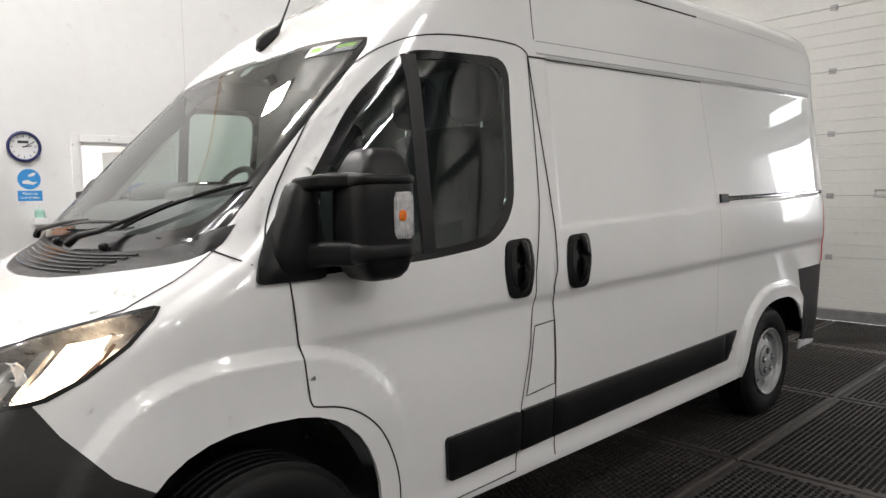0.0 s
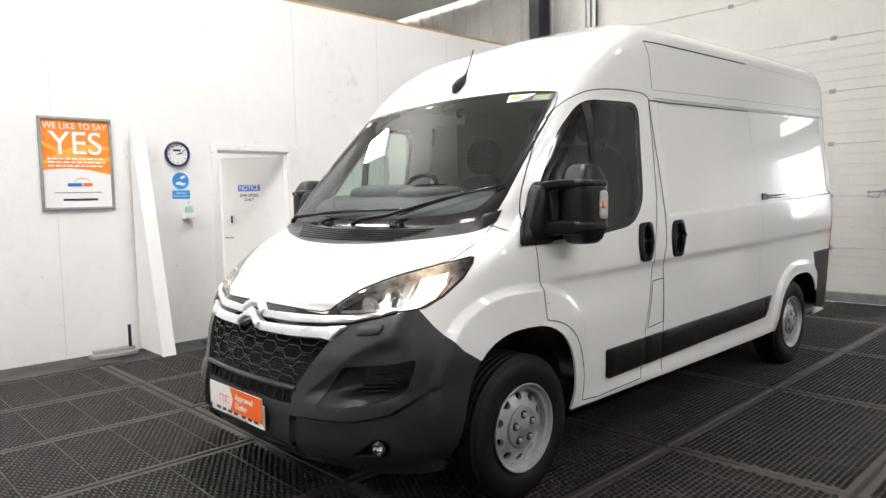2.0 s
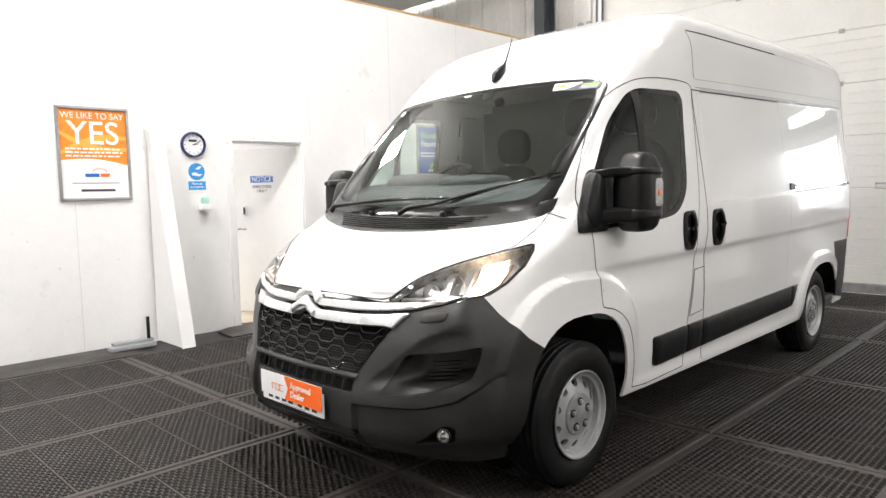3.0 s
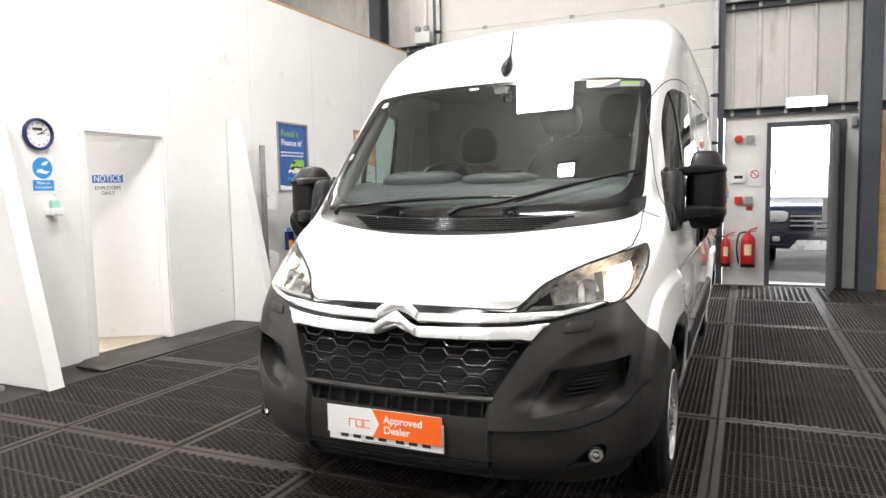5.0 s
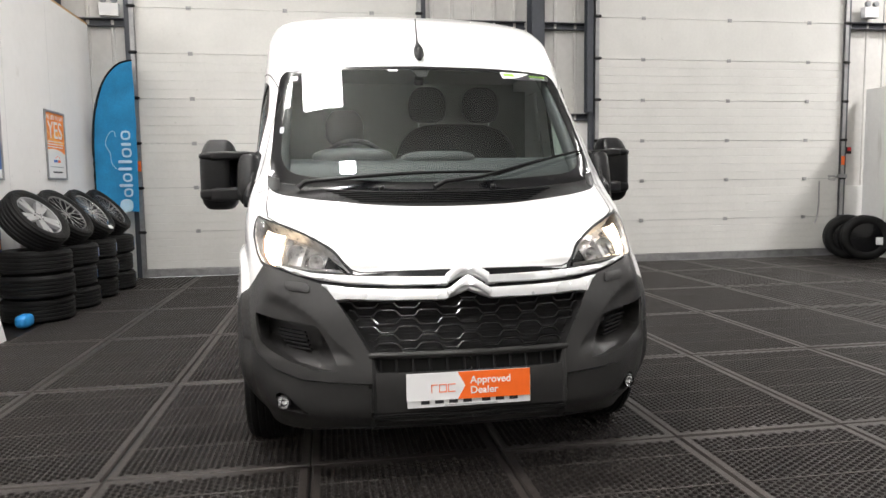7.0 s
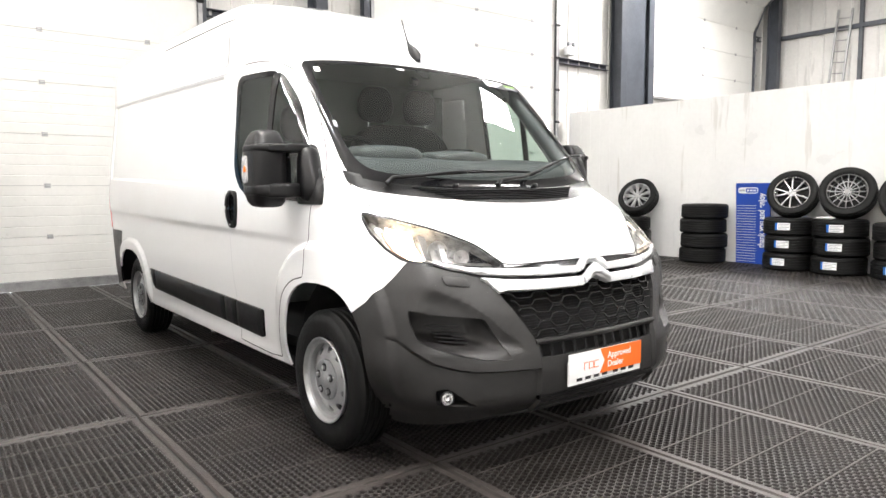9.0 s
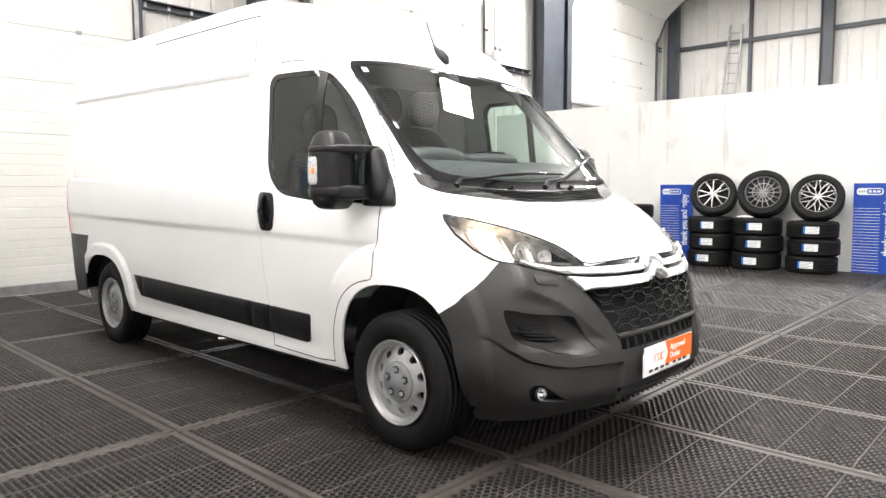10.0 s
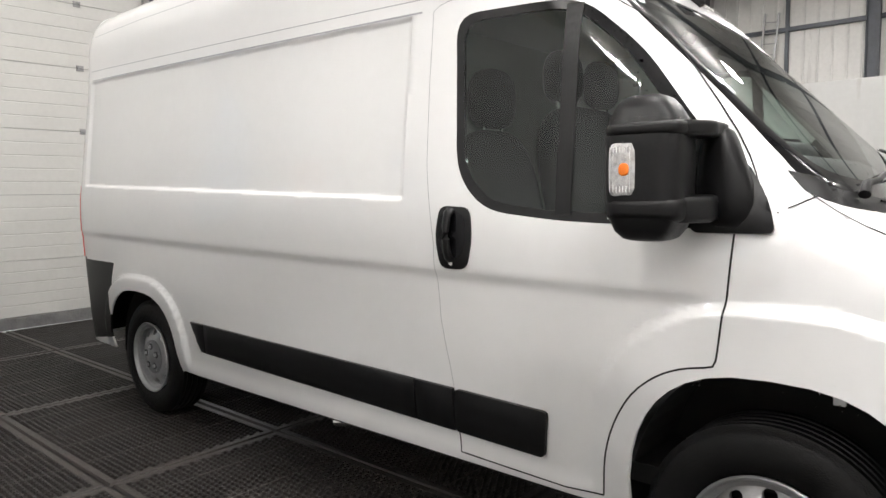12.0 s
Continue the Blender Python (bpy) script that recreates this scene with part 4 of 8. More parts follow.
DOOR = [tuple(p) for p in DOOR] + [(0.095, 1.19), (0.108, 0.99), (0.122, 0.845), (0.130, 0.828)] + [tuple(p) for p in smooth_line([(0.150, 0.822), (0.22, 0.806), (0.29, 0.772), (0.36, 0.708), (0.418, 0.61), (0.452, 0.50), (0.466, 0.365)], 3)] + [(0.468, 0.362), (0.60, 0.352), (1.03, 0.362), (1.04, 0.45), (1.052, 0.60), (1.066, 0.68), (1.105, 0.852), (1.118, 1.02), (1.118, 1.12), (1.155, 1.382), (1.166, 1.70)]
WINDOW_OUT = rounded([(1.06, 1.91), (0.60, 1.90), (0.40, 1.72), (0.055, 1.27), (0.12, 1.19), (0.62, 1.205), (0.90, 1.235), (1.02, 1.36)], 0.09, 5)
WINDOW_IN = rounded([(1.028, 1.882), (0.62, 1.872), (0.44, 1.718), (0.22, 1.43), (0.22, 1.225), (0.62, 1.234), (0.88, 1.264), (0.988, 1.38)], 0.085, 5)
SCREEN_OUT = [tuple(p) for p in smooth_line([(0.0, 1.992), (0.45, 1.982), (0.74, 1.955), (0.80, 1.93), (0.825, 1.85), (0.845, 1.55), (0.85, 1.36), (0.80, 1.305), (0.6, 1.275), (0.3, 1.255), (0.0, 1.25)], 3)]
SCREEN_IN = [tuple(p) for p in smooth_line([(0.0, 1.972), (0.45, 1.962), (0.71, 1.935), (0.755, 1.91), (0.775, 1.82), (0.795, 1.56), (0.79, 1.42), (0.72, 1.345), (0.5, 1.318), (0.25, 1.302), (0.0, 1.298)], 3)]
COWL = [tuple(p) for p in smooth_line([(0.0, 1.25), (0.3, 1.255), (0.6, 1.275), (0.80, 1.305), (0.855, 1.33), (0.84, 1.265), (0.74, 1.235), (0.5, 1.205), (0.25, 1.185), (0.0, 1.18)], 3)]
HOOD = [tuple(p) for p in smooth_line([(0.0, 1.18), (0.25, 1.185), (0.5, 1.205), (0.74, 1.235), (0.84, 1.255)], 3)] + [(0.86, 1.20), (0.845, 1.14), (0.762, 1.098), (0.629, 1.052), (0.54, 0.99), (0.475, 0.928), (0.44, 0.918), (0.30, 0.922), (0.0, 0.925)]
LAMP = [tuple(p) for p in smooth_line([(-0.195, 0.914), (-0.13, 0.965), (-0.055, 1.01), (0.05, 1.05), (0.16, 1.085), (0.30, 1.118), (0.40, 1.138), (0.446, 1.146)], 3)] + [(0.44, 1.12), (0.395, 1.06), (0.31, 0.992), (0.235, 0.953), (0.195, 0.945), (0.05, 0.928), (-0.08, 0.915), (-0.16, 0.905)]
BUMPER_SIDE = [(-1.2, 0.10), (0.2, 0.10), (-0.2, 0.55), (-0.262, 0.682), (-0.39, 0.765), (-0.48, 0.87), (-0.525, 0.945), (-1.2, 0.945)]
BUMPER_FRONT = [(0.0, 0.10), (1.05, 0.10), (1.05, 0.96), (0.87, 0.95), (0.80, 0.93), (0.72, 0.905), (0.60, 0.872), (0.575, 0.855), (0.53, 0.79), (0.418, 0.607), (0.0, 0.60)]
GRILLE = [(0.0, 0.60), (0.418, 0.607), (0.53, 0.79), (0.575, 0.855), (0.45, 0.875), (0.0, 0.885)]
BAR_ZONE = [(0.0, 0.885), (0.45, 0.875), (0.575, 0.855), (0.60, 0.872), (0.72, 0.905), (0.80, 0.93), (0.87, 0.95), (0.80, 0.945), (0.45, 0.91), (0.30, 0.922), (0.0, 0.925)]
SLOT = rounded([(0.0, 0.578), (0.398, 0.578), (0.388, 0.523), (0.0, 0.523)], 0.012, 2)
LOWER = rounded([(0.0, 0.365), (0.42, 0.36), (0.40, 0.315), (0.0, 0.315)], 0.012, 2)
POCKET = rounded([(0.889, 0.748), (0.80, 0.724), (0.622, 0.704), (0.578, 0.625), (0.545, 0.553), (0.532, 0.533), (0.638, 0.531), (0.724, 0.549), (0.822, 0.588), (0.869, 0.621), (0.888, 0.692)], 0.015, 2)
FOG = rounded([(0.655, 0.333), (0.80, 0.338), (0.812, 0.405), (0.772, 0.418), (0.735, 0.388), (0.70, 0.352)], 0.022, 4)
CHIN = [(0.0, 0.10), (1.2, 0.10), (1.2, 0.212), (0.80, 0.215), (0.66, 0.24), (0.56, 0.262), (0.42, 0.27), (0.0, 0.27)]
REAR_BUMPER = [(5.0, 0.885), (3.775, 0.885), (3.83, 0.76), (3.845, 0.60), (3.82, 0.50), (3.80, 0.42), (4.20, 0.36), (5.0, 0.36)]
ARCH_LINE = [(ARCH_F[0] + ARCH_F[2] * math.copysign(abs(math.cos(a)) ** (2 / 2.6), math.cos(a)), ARCH_F[1] + ARCH_F[3] * math.copysign(abs(math.sin(a)) ** (2 / 2.6), math.sin(a))) for a in (2 * math.pi * k / 40 for k in range(40))]
ARCH_LINE_R = [(ARCH_R[0] + ARCH_R[2] * math.copysign(abs(math.cos(a)) ** (2 / 2.6), math.cos(a)), ARCH_R[1] + ARCH_R[3] * math.copysign(abs(math.sin(a)) ** (2 / 2.6), math.sin(a))) for a in (2 * math.pi * k / 40 for k in range(40))]

is_side = lambda f: f.normal.y > 0.25 and f.calc_center_median().y > 0.5  # noqa: E731
is_front = lambda f: f.calc_center_median().x < 1.6 and f.normal.x < -0.12  # noqa: E731
is_nose = lambda f: f.calc_center_median().x < 0.1  # noqa: E731
for _poly in (DOOR, WINDOW_OUT, WINDOW_IN, ARCH_LINE, ARCH_LINE_R, REAR_BUMPER, [(1.0, 0.2), (3.0, 0.2), (3.0, 0.33), (0.3, 0.33)]):
    cut(base, _poly, SIDE, is_side)
cut(base, BUMPER_SIDE, SIDE, lambda f: is_nose(f) and f.normal.y > 0.2)
for _poly in (SCREEN_OUT, SCREEN_IN, COWL):
    cut(base, _poly, FRONT, is_front)
for _poly in (HOOD, BUMPER_FRONT, GRILLE, BAR_ZONE, SLOT, LOWER, POCKET, FOG, CHIN):
    cut(base, _poly, FRONT, is_nose)
cut(base, LAMP, DIAG, is_nose)


# Pressed folds and steps: cut along their lines first, then move what lies beyond them.
def super_ellipse(a, k):
    return [(a[0] + k * a[2] * math.copysign(abs(math.cos(q)) ** (2 / 2.6), math.cos(q)), a[1] + k * a[3] * math.copysign(abs(math.sin(q)) ** (2 / 2.6), math.sin(q))) for q in (2 * math.pi * (n + 0.4) / 56 for n in range(56))]


LEDGE_Y, LEDGE_Z = (0.402, 0.69, 0.75, 0.82, 0.885, 0.95), (0.486, 0.490, 0.503, 0.524, 0.577, 0.66)
FOLD_Z, FOLD_Y = (0.56, 0.60, 0.642, 0.708, 0.763, 0.82, 0.85), (0.452, 0.492, 0.545, 0.607, 0.671, 0.775, 0.83)
for _lift in (0.0, -0.011):
    cut(base, [(y, z + _lift) for y, z in zip(LEDGE_Y, LEDGE_Z)] + [(1.1, 0.1), (0.402, 0.1)], FRONT, is_nose)
cut(base, [(y, z) for y, z in zip(FOLD_Y, FOLD_Z)] + [(0.95, 0.85), (0.95, 0.56)], FRONT, is_nose)
for _e in (0.393, 0.408):
    cut(base, [(0.0, 0.1), (_e, 0.1), (_e, _e + 0.192), (0.0, _e + 0.192)], FRONT, is_nose)
for _a, _e in ((ARCH_F, 1.34), (ARCH_F, 1.41), (ARCH_R, 1.19), (ARCH_R, 1.245)):
    cut(base, super_ellipse(_a, _e), SIDE, is_side)
CREASE = lambda x: 1.005 + 0.014 * x  # noqa: E731
PANEL_LOW, PANEL_TOP = (lambda x: 1.268 + 0.03 * (x - 1.22)), (lambda x: 1.94 + 0.028 * (x - 1.2))  # noqa: E731
cut(base, [(0.06, CREASE(0.06)), (4.3, CREASE(4.3)), (4.3, 0.6), (0.06, 0.6)], SIDE, is_side)
for _e in (0.0, 0.014):
    cut(base, [(1.27 + _e, PANEL_LOW(1.27) + _e), (4.13 - _e, PANEL_LOW(4.13) + _e), (4.13 - _e, PANEL_TOP(4.13) - _e), (1.27 + _e, PANEL_TOP(1.27) - _e)], SIDE, is_side)
bmesh.ops.dissolve_degenerate(base, dist=1.2e-3, edges=base.edges[:])
bmesh.ops.triangulate(base, faces=[f for f in base.faces if len(f.verts) > 4], quad_method="BEAUTY", ngon_method="BEAUTY")
for v in base.verts:
    x, y, z = v.co
    if 0.0 < x < 4.3 and y > 0.5:
        on = sstep(x, 0.06, 0.3) * (1 - sstep(x, 4.2, 4.3))
        drop = CREASE(x) - z
        v.co.y -= on * 0.013 * sstep(drop, -0.012, 0.034) * (1 - sstep(drop, 0.03, 0.30))
        edge = min(z - PANEL_LOW(x), PANEL_TOP(x) - z, x - 1.27, 4.13 - x)
        v.co.y -= 0.013 * min(1.0, max(0.0, edge / 0.014))
    if x < -0.2 and z < 0.88:
        zl = float(np.interp(y, LEDGE_Y, LEDGE_Z))
        yl = float(np.interp(z, FOLD_Z, FOLD_Y))
        fade = 1 - sstep(y, 0.87, 0.96)
        if y < 0.4081:
            v.co.x += 0.020 * min(1.0, max(0.0, (0.408 - y) / 0.015)) * min(1.0, max(0.0, (0.60 - z) / 0.015))
        else:
            v.co.x += 0.024 * min(1.0, max(0.0, (zl - z) / 0.011)) * fade
        if z > 0.56 and y > yl:
            r = min(1.0, (y - yl) / 0.10)
            v.co.x += 0.018 * (1 - (1 - r) ** 2) * sstep(z, 0.555, 0.60) * (1 - sstep(z, 0.78, 0.85)) * (1 - sstep(y, 0.80, 0.92))
    if y > 0.7 and z > 0.3:
        e = arch_e(x, z, *ARCH_F)
        v.co.y += 0.024 * min(1.0, max(0.0, (1.41 - e) / 0.07)) * sstep(z, 0.3, 0.45) * sstep(x, -0.62, -0.50) * (1 - sstep(x, 0.34, 0.54))
        e = arch_e(x, z, *ARCH_R)
        v.co.y += 0.024 * min(1.0, max(0.0, (1.245 - e) / 0.055)) * sstep(z, 0.3, 0.45)
BODY_BVH = BVHTree.FromBMesh(base)


def classify(f):
    c = f.calc_center_median()
    s, fr, dg = (c.x, c.z), (c.y, c.z), DIAG[0](c)
    side, front, nose = f.normal.y > 0.2, c.x < 1.6 and f.normal.x < -0.1, c.x < 0.12
    if side and (inside(s, ARCH_LINE) or inside(s, ARCH_LINE_R)):
        return "gone"
    if side and c.x > 0.02 and c.y > 0.8 and inside(s, WINDOW_OUT) and c.z > 1.18:
        return "window_glass" if inside(s, WINDOW_IN) else "window_rubber"
    if front and c.z > 1.2 and inside(fr, SCREEN_OUT):
        return "windscreen" if inside(fr, SCREEN_IN) else "frit"
    if front and inside(fr, COWL):
        return "cowl"
    if nose and inside(dg, LAMP):
        return "lamp"
    if nose and c.z < 1.28 and c.x < -0.1 and inside(fr, HOOD):
        return "hood"
    if c.x < 0.1 and inside(fr, CHIN):
        return "gone"
    if c.x < -0.05:
        if inside(fr, GRILLE):
            return "gone"
        if inside(fr, BAR_ZONE):
            return "bar_zone"
        if inside(fr, SLOT) or inside(fr, LOWER) or inside(fr, POCKET) or inside(fr, FOG):
            return "gone"
        if inside(s, BUMPER_SIDE) and (inside(fr, BUMPER_FRONT) or c.y > 0.87):
            return "bumper"
    if side and inside(s, DOOR):
        return "door"
    if c.x > 3.7 and inside(s, REAR_BUMPER) or c.x > 4.2 and c.z < 0.9 and c.z > 0.36 and c.x > 3.8:
        return "rear_bumper"
    if c.z < 0.33 and 0.36 < c.x:
        return "gone"

    return "shell"


base.faces.ensure_lookup_table()
base.faces.index_update()
PIECES = {}
for _f in base.faces:
    PIECES.setdefault(classify(_f), set()).add(_f.index)


def piece(key, mirror, both=False):
    """The faces of one piece as a bmesh, on the right, on the left, or both halves joined."""
    out = bmesh.new()
    for s in ((1, -1) if both else ((-1,) if mirror else (1,))):
        seen = {}
        for f in base.faces:
            if f.index in PIECES.get(key, ()):
                vs = []
                for v in f.verts:
                    if v.index not in seen:
                        seen[v.index] = out.verts.new((v.co.x, s * v.co.y, v.co.z))
                    vs.append(seen[v.index])
                try:
                    out.faces.new(vs if s > 0 else vs[::-1])
                except ValueError:
                    pass
    if both:
        bmesh.ops.remove_doubles(out, verts=[v for v in out.verts if abs(v.co.y) < 1e-4], dist=2e-4)
    return out


base.verts.index_update()
VAN = thing("van", "wet white panel van with dark grey bumpers on rubber mats", "van", at=(0, 0, 0))


def skin(name, key, material, side=0, label="", thick=0.012, parent=None, smooth=50):
    """One body piece as a part with thickness. side: 1 right, -1 left, 0 both halves."""
    ob = part(name, piece(key, side < 0, side == 0), material, parent or VAN, label, smooth=smooth, raw=True)
    if thick:
        mod = ob.modifiers.new("thickness", "SOLIDIFY")
        mod.thickness, mod.offset, mod.use_even_offset = thick, -1.0, False
    return ob


skin("body", "shell", WHITE_PAINT, label="white painted body shell")
skin("bonnet", "hood", WHITE_PAINT, label="white painted bonnet with water drops")
BUMPER = skin("front_bumper", "bumper", GREY_PLASTIC, label="dark grey moulded plastic bumper", smooth=32)
# Same plastic as the front; the black colour paints in the shade back here.
skin("rear_bumper", "rear_bumper", BLACK_PLASTIC, label="dark grey plastic rear bumper, coloured black for its shade")
skin("grille_surround", "bar_zone", BLACK_GLOSS, label="black strip behind the silver bars", thick=0.0)
SCREEN = skin("windscreen", "windscreen", WINDSCREEN_GLASS, label="clear laminated windscreen with droplets", thick=0.0)
SCREEN.visible_shadow = False
skin("windscreen_border", "frit", BLACK_GLOSS, label="black printed glass border", thick=0.004)
COWL_OB = skin("cowl_panel", "cowl", BLACK_PLASTIC, label="black plastic scuttle panel below the windscreen")
DOORS = {}
for _s in (1, -1):
    d = skin("front_door", "door", WHITE_PAINT, _s, "white painted front door")
    DOORS[_s] = d
    skin("window_seal", "window_rubber", BLACK_GLOSS, _s, "black rubber window surround", 0.014, d)
    g = skin("window_glass", "window_glass", SIDE_GLASS, _s, "tinted window glass", 0.0, d)
    g.visible_shadow = False


def mirrored(bm):
    out = bm.copy()
    for v in out.verts:
        v.co.y = -v.co.y
    bmesh.ops.reverse_faces(out, faces=out.faces)
    return out


def both(name, bm, material, label="", smooth=None, parents=None):
    """A part on the right and its mirror image on the left."""
    other = mirrored(bm)
    a = part(name, bm, material, parents[1] if parents else VAN, label, smooth)
    b = part(name, other, material, parents[-1] if parents else VAN, label, smooth)
    return {1: a, -1: b}


def patch(poly, view, lift, deep, cell=0.03, rim=0.0, bm=None, mi=0):
    """A plate that follows the body inside an outline: raised by lift, its edge running down by deep; rim: rounded edge width."""
    bm = bm or bmesh.new()
    flat = bmesh.new()
    flat.faces.new([flat.verts.new((p[0], p[1], 0)) for p in poly])
    us, vs = [p[0] for p in poly], [p[1] for p in poly]
    for axis, lo, hi in ((0, min(us), max(us)), (1, min(vs), max(vs))):
        n = max(1, int((hi - lo) / cell))
        for k in range(1, n):
            co, no = Vector((0, 0, 0)), Vector((0, 0, 0))
            co[axis], no[axis] = lo + (hi - lo) * k / n, 1
            bmesh.ops.bisect_plane(flat, geom=flat.verts[:] + flat.edges[:] + flat.faces[:], dist=1e-6, plane_co=co, plane_no=no)
    top, low = {}, {}
    edge = {v for e in flat.edges if len(e.link_faces) == 1 for v in e.verts}
    for v in flat.verts:
        p, n = on_body(v.co.x, v.co.y, view)
        top[v] = bm.verts.new(p + n * (lift - (rim if v in edge else 0.0)))
        if v in edge:
            low[v] = bm.verts.new(p + n * (lift - deep))
    for f in flat.faces:
        bm.faces.new([top[v] for v in f.verts]).material_index = mi
    for e in flat.edges:
        if len(e.link_faces) == 1:
            a, b = e.verts
            if view is FRONT and a.co.x < 1e-5 and b.co.x < 1e-5:
                continue
            bm.faces.new((top[a], top[b], low[b], low[a])).material_index = mi
    flat.free()
    return bm


def seam(pts, view, width=0.005, lift=0.0012, step=0.02, closed=False):
    """A narrow dark strip that follows the body along a line: a shut line."""
    bm = bmesh.new()
    line = []
    pts = list(pts) + ([pts[0]] if closed else [])
    for a, b in zip(pts, pts[1:]):
        n = max(1, int(math.dist(a, b) / step))
        line += [(a[0] + (b[0] - a[0]) * k / n, a[1] + (b[1] - a[1]) * k / n) for k in range(n)]
    line.append(pts[-1])
    pos = [on_body(h, v, view, lift) for h, v in line]
    prev = None
    for i, (p, n) in enumerate(pos):
        d = (pos[min(i + 1, len(pos) - 1)][0] - pos[max(i - 1, 0)][0])
        w = d.cross(n)
        w = w.normalized() * width / 2 if w.length > 1e-9 else Vector((0, 0, width / 2))
        cur = (bm.verts.new(p - w), bm.verts.new(p + w))
        if prev:
            bm.faces.new((prev[0], prev[1], cur[1], cur[0]))
        prev = cur
    return bm


# ---- the van: wheels ----
def tyre_bm(r, w, rim, blocks=64, grooves=True):
    """A tyre around Y, centred: rounded sidewalls, shoulder blocks and tread grooves."""
    bm = bmesh.new()
    h = w / 2
    prof = [(rim, -h * 0.78), (rim + 0.012, -h * 0.9), (rim + (r - rim) * 0.35, -h * 1.0), (rim + (r - rim) * 0.6, -h * 0.99), (rim + (r - rim) * 0.82, -h * 0.93), (r - 0.012, -h * 0.85)]
    tread = []
    for k in range(5):
        a, b = -h * 0.78 + k * h * 0.312, -h * 0.78 + (k + 0.82) * h * 0.312
        tread += [(r - 0.004, a), (r, a + 0.004), (r, b - 0.004), (r - 0.004, b)]
        if grooves and k < 4:
            tread += [(r - 0.0065, b + 0.002), (r - 0.0065, a + h * 0.312 - 0.002)]
    back = [(q, -p) for q, p in prof[::-1]]
    n = blocks
    rings = lathe(bm, prof + tread + back, n)
    if grooves:
        for row in (len(prof) - 1, len(prof), len(prof) + len(tread) - 1, len(prof) + len(tread)):
            for k in range(0, n, 2):
                v = rings[row][k]
                v.co = Vector((v.co.x * 0.978, v.co.y, v.co.z * 0.978))
    return bm


def steel_rim(root, y):
    """A painted steel wheel around Y whose face looks to +Y at y."""
    bm = bmesh.new()
    lathe(bm, [(0.196, -0.15), (0.178, -0.12), (0.172, -0.05), (0.176, -0.012), (0.196, -0.006), (0.206, 0.0), (0.2085, 0.006), (0.205, 0.011), (0.199, 0.009), (0.193, -0.004), (0.187, -0.016), (0.183, -0.045)], 56)
    for v in bm.verts:
        v.co.y += y
    part("rim", bm, SILVER_STEEL, root, smooth=40)
    bm = bmesh.new()
    n = 10
    r0, r1 = 0.100, 0.184

    def at(r, a):
        yy = y - 0.014 - 0.028 * sstep(r, 0.104, 0.176)
        return Vector((r * math.cos(a), yy, r * math.sin(a)))

    for k in range(n):
        a0, a1 = 2 * math.pi * k / n, 2 * math.pi * (k + 1) / n
        am = (a0 + a1) / 2
        outer = [(r0, a0 + (a1 - a0) * t) for t in (0, 0.33, 0.67)] + [(r0 + (r1 - r0) * t, a1) for t in (0, 0.33, 0.67)] + [(r1, a1 - (a1 - a0) * t) for t in (0, 0.33, 0.67)] + [(r1 - (r1 - r0) * t, a0) for t in (0, 0.33, 0.67)]
        vo = [bm.verts.new(at(r, a)) for r, a in outer]
        hole = []
        for q in range(12):
            r, a = outer[q]
            ang = math.atan2((r - 0.147), (a - am) * 0.147)
            hole.append((0.146 + 0.0185 * math.sin(ang), am + 0.0205 * math.cos(ang) / 0.146))
        vh = [bm.verts.new(at(r, a)) for r, a in hole]
        vd = [bm.verts.new(at(r, a) - Vector((0, 0.020, 0))) for r, a in hole]
        for q in range(12):
            w = (q + 1) % 12
            bm.faces.new((vo[q], vo[w], vh[w], vh[q]))
            bm.faces.new((vh[q], vh[w], vd[w], vd[q]))
    bmesh.ops.remove_doubles(bm, verts=bm.verts, dist=1e-4)
    part("wheel_disc", bm, SILVER_STEEL, root, smooth=50)
    bm = bmesh.new()
    lathe(bm, [(0.1015, y - 0.016), (0.099, y - 0.006), (0.093, y - 0.002), (0.070, y - 0.001), (0.040, y + 0.002), (0.034, y + 0.007), (0.0, y + 0.009)], 40)
    part("hub_cover", bm, HUB_GREY, root, "pale grey hub cover", smooth=40)
    for k in range(5):
        a = 2 * math.pi * k / 5 + 0.3
        c = Vector((0.062 * math.cos(a), 0, 0.062 * math.sin(a)))
        bm = bmesh.new()
        lathe(bm, [(0.0105, y - 0.003), (0.0105, y + 0.010), (0.007, y + 0.013), (0.0, y + 0.013)], 12)
        for v in bm.verts:
            v.co += c
        part("wheel_nut", bm, SILVER_STEEL, root, smooth=30)
        # Shade of the nut's recess, painted as a dark ring on the cover.
        bm = bmesh.new()
        lathe(bm, [(0.0195, y - 0.003), (0.0195, y + 0.0024), (0.0115, y + 0.0024), (0.0115, y - 0.003)], 16)
        for v in bm.verts:
            v.co += c
        part("nut_recess", bm, DARK_ALLOY, root, "dark ring painting the recess shade round the wheel nut", smooth=30)
        bm = bmesh.new()
        d = c.normalized()
        e = Vector((-d.z, 0, d.x))
        o = d * 0.083
        plate(bm, [o - e * 0.0025 + Vector((0, y - 0.004, 0)), o + e * 0.0025 + Vector((0, y - 0.004, 0)), d * 0.094 + e * 0.0025 + Vector((0, y - 0.005, 0)), d * 0.094 - e * 0.0025 + Vector((0, y - 0.005, 0))], (0, 0.004, 0))
        part("hub_rib", bm, SILVER_STEEL, root)
    bm = bmesh.new()
    lathe(bm, [(0.17, y - 0.10), (0.0, y - 0.10)], 24)
    part("brake_disc", bm, SHADOW_GAP, root)


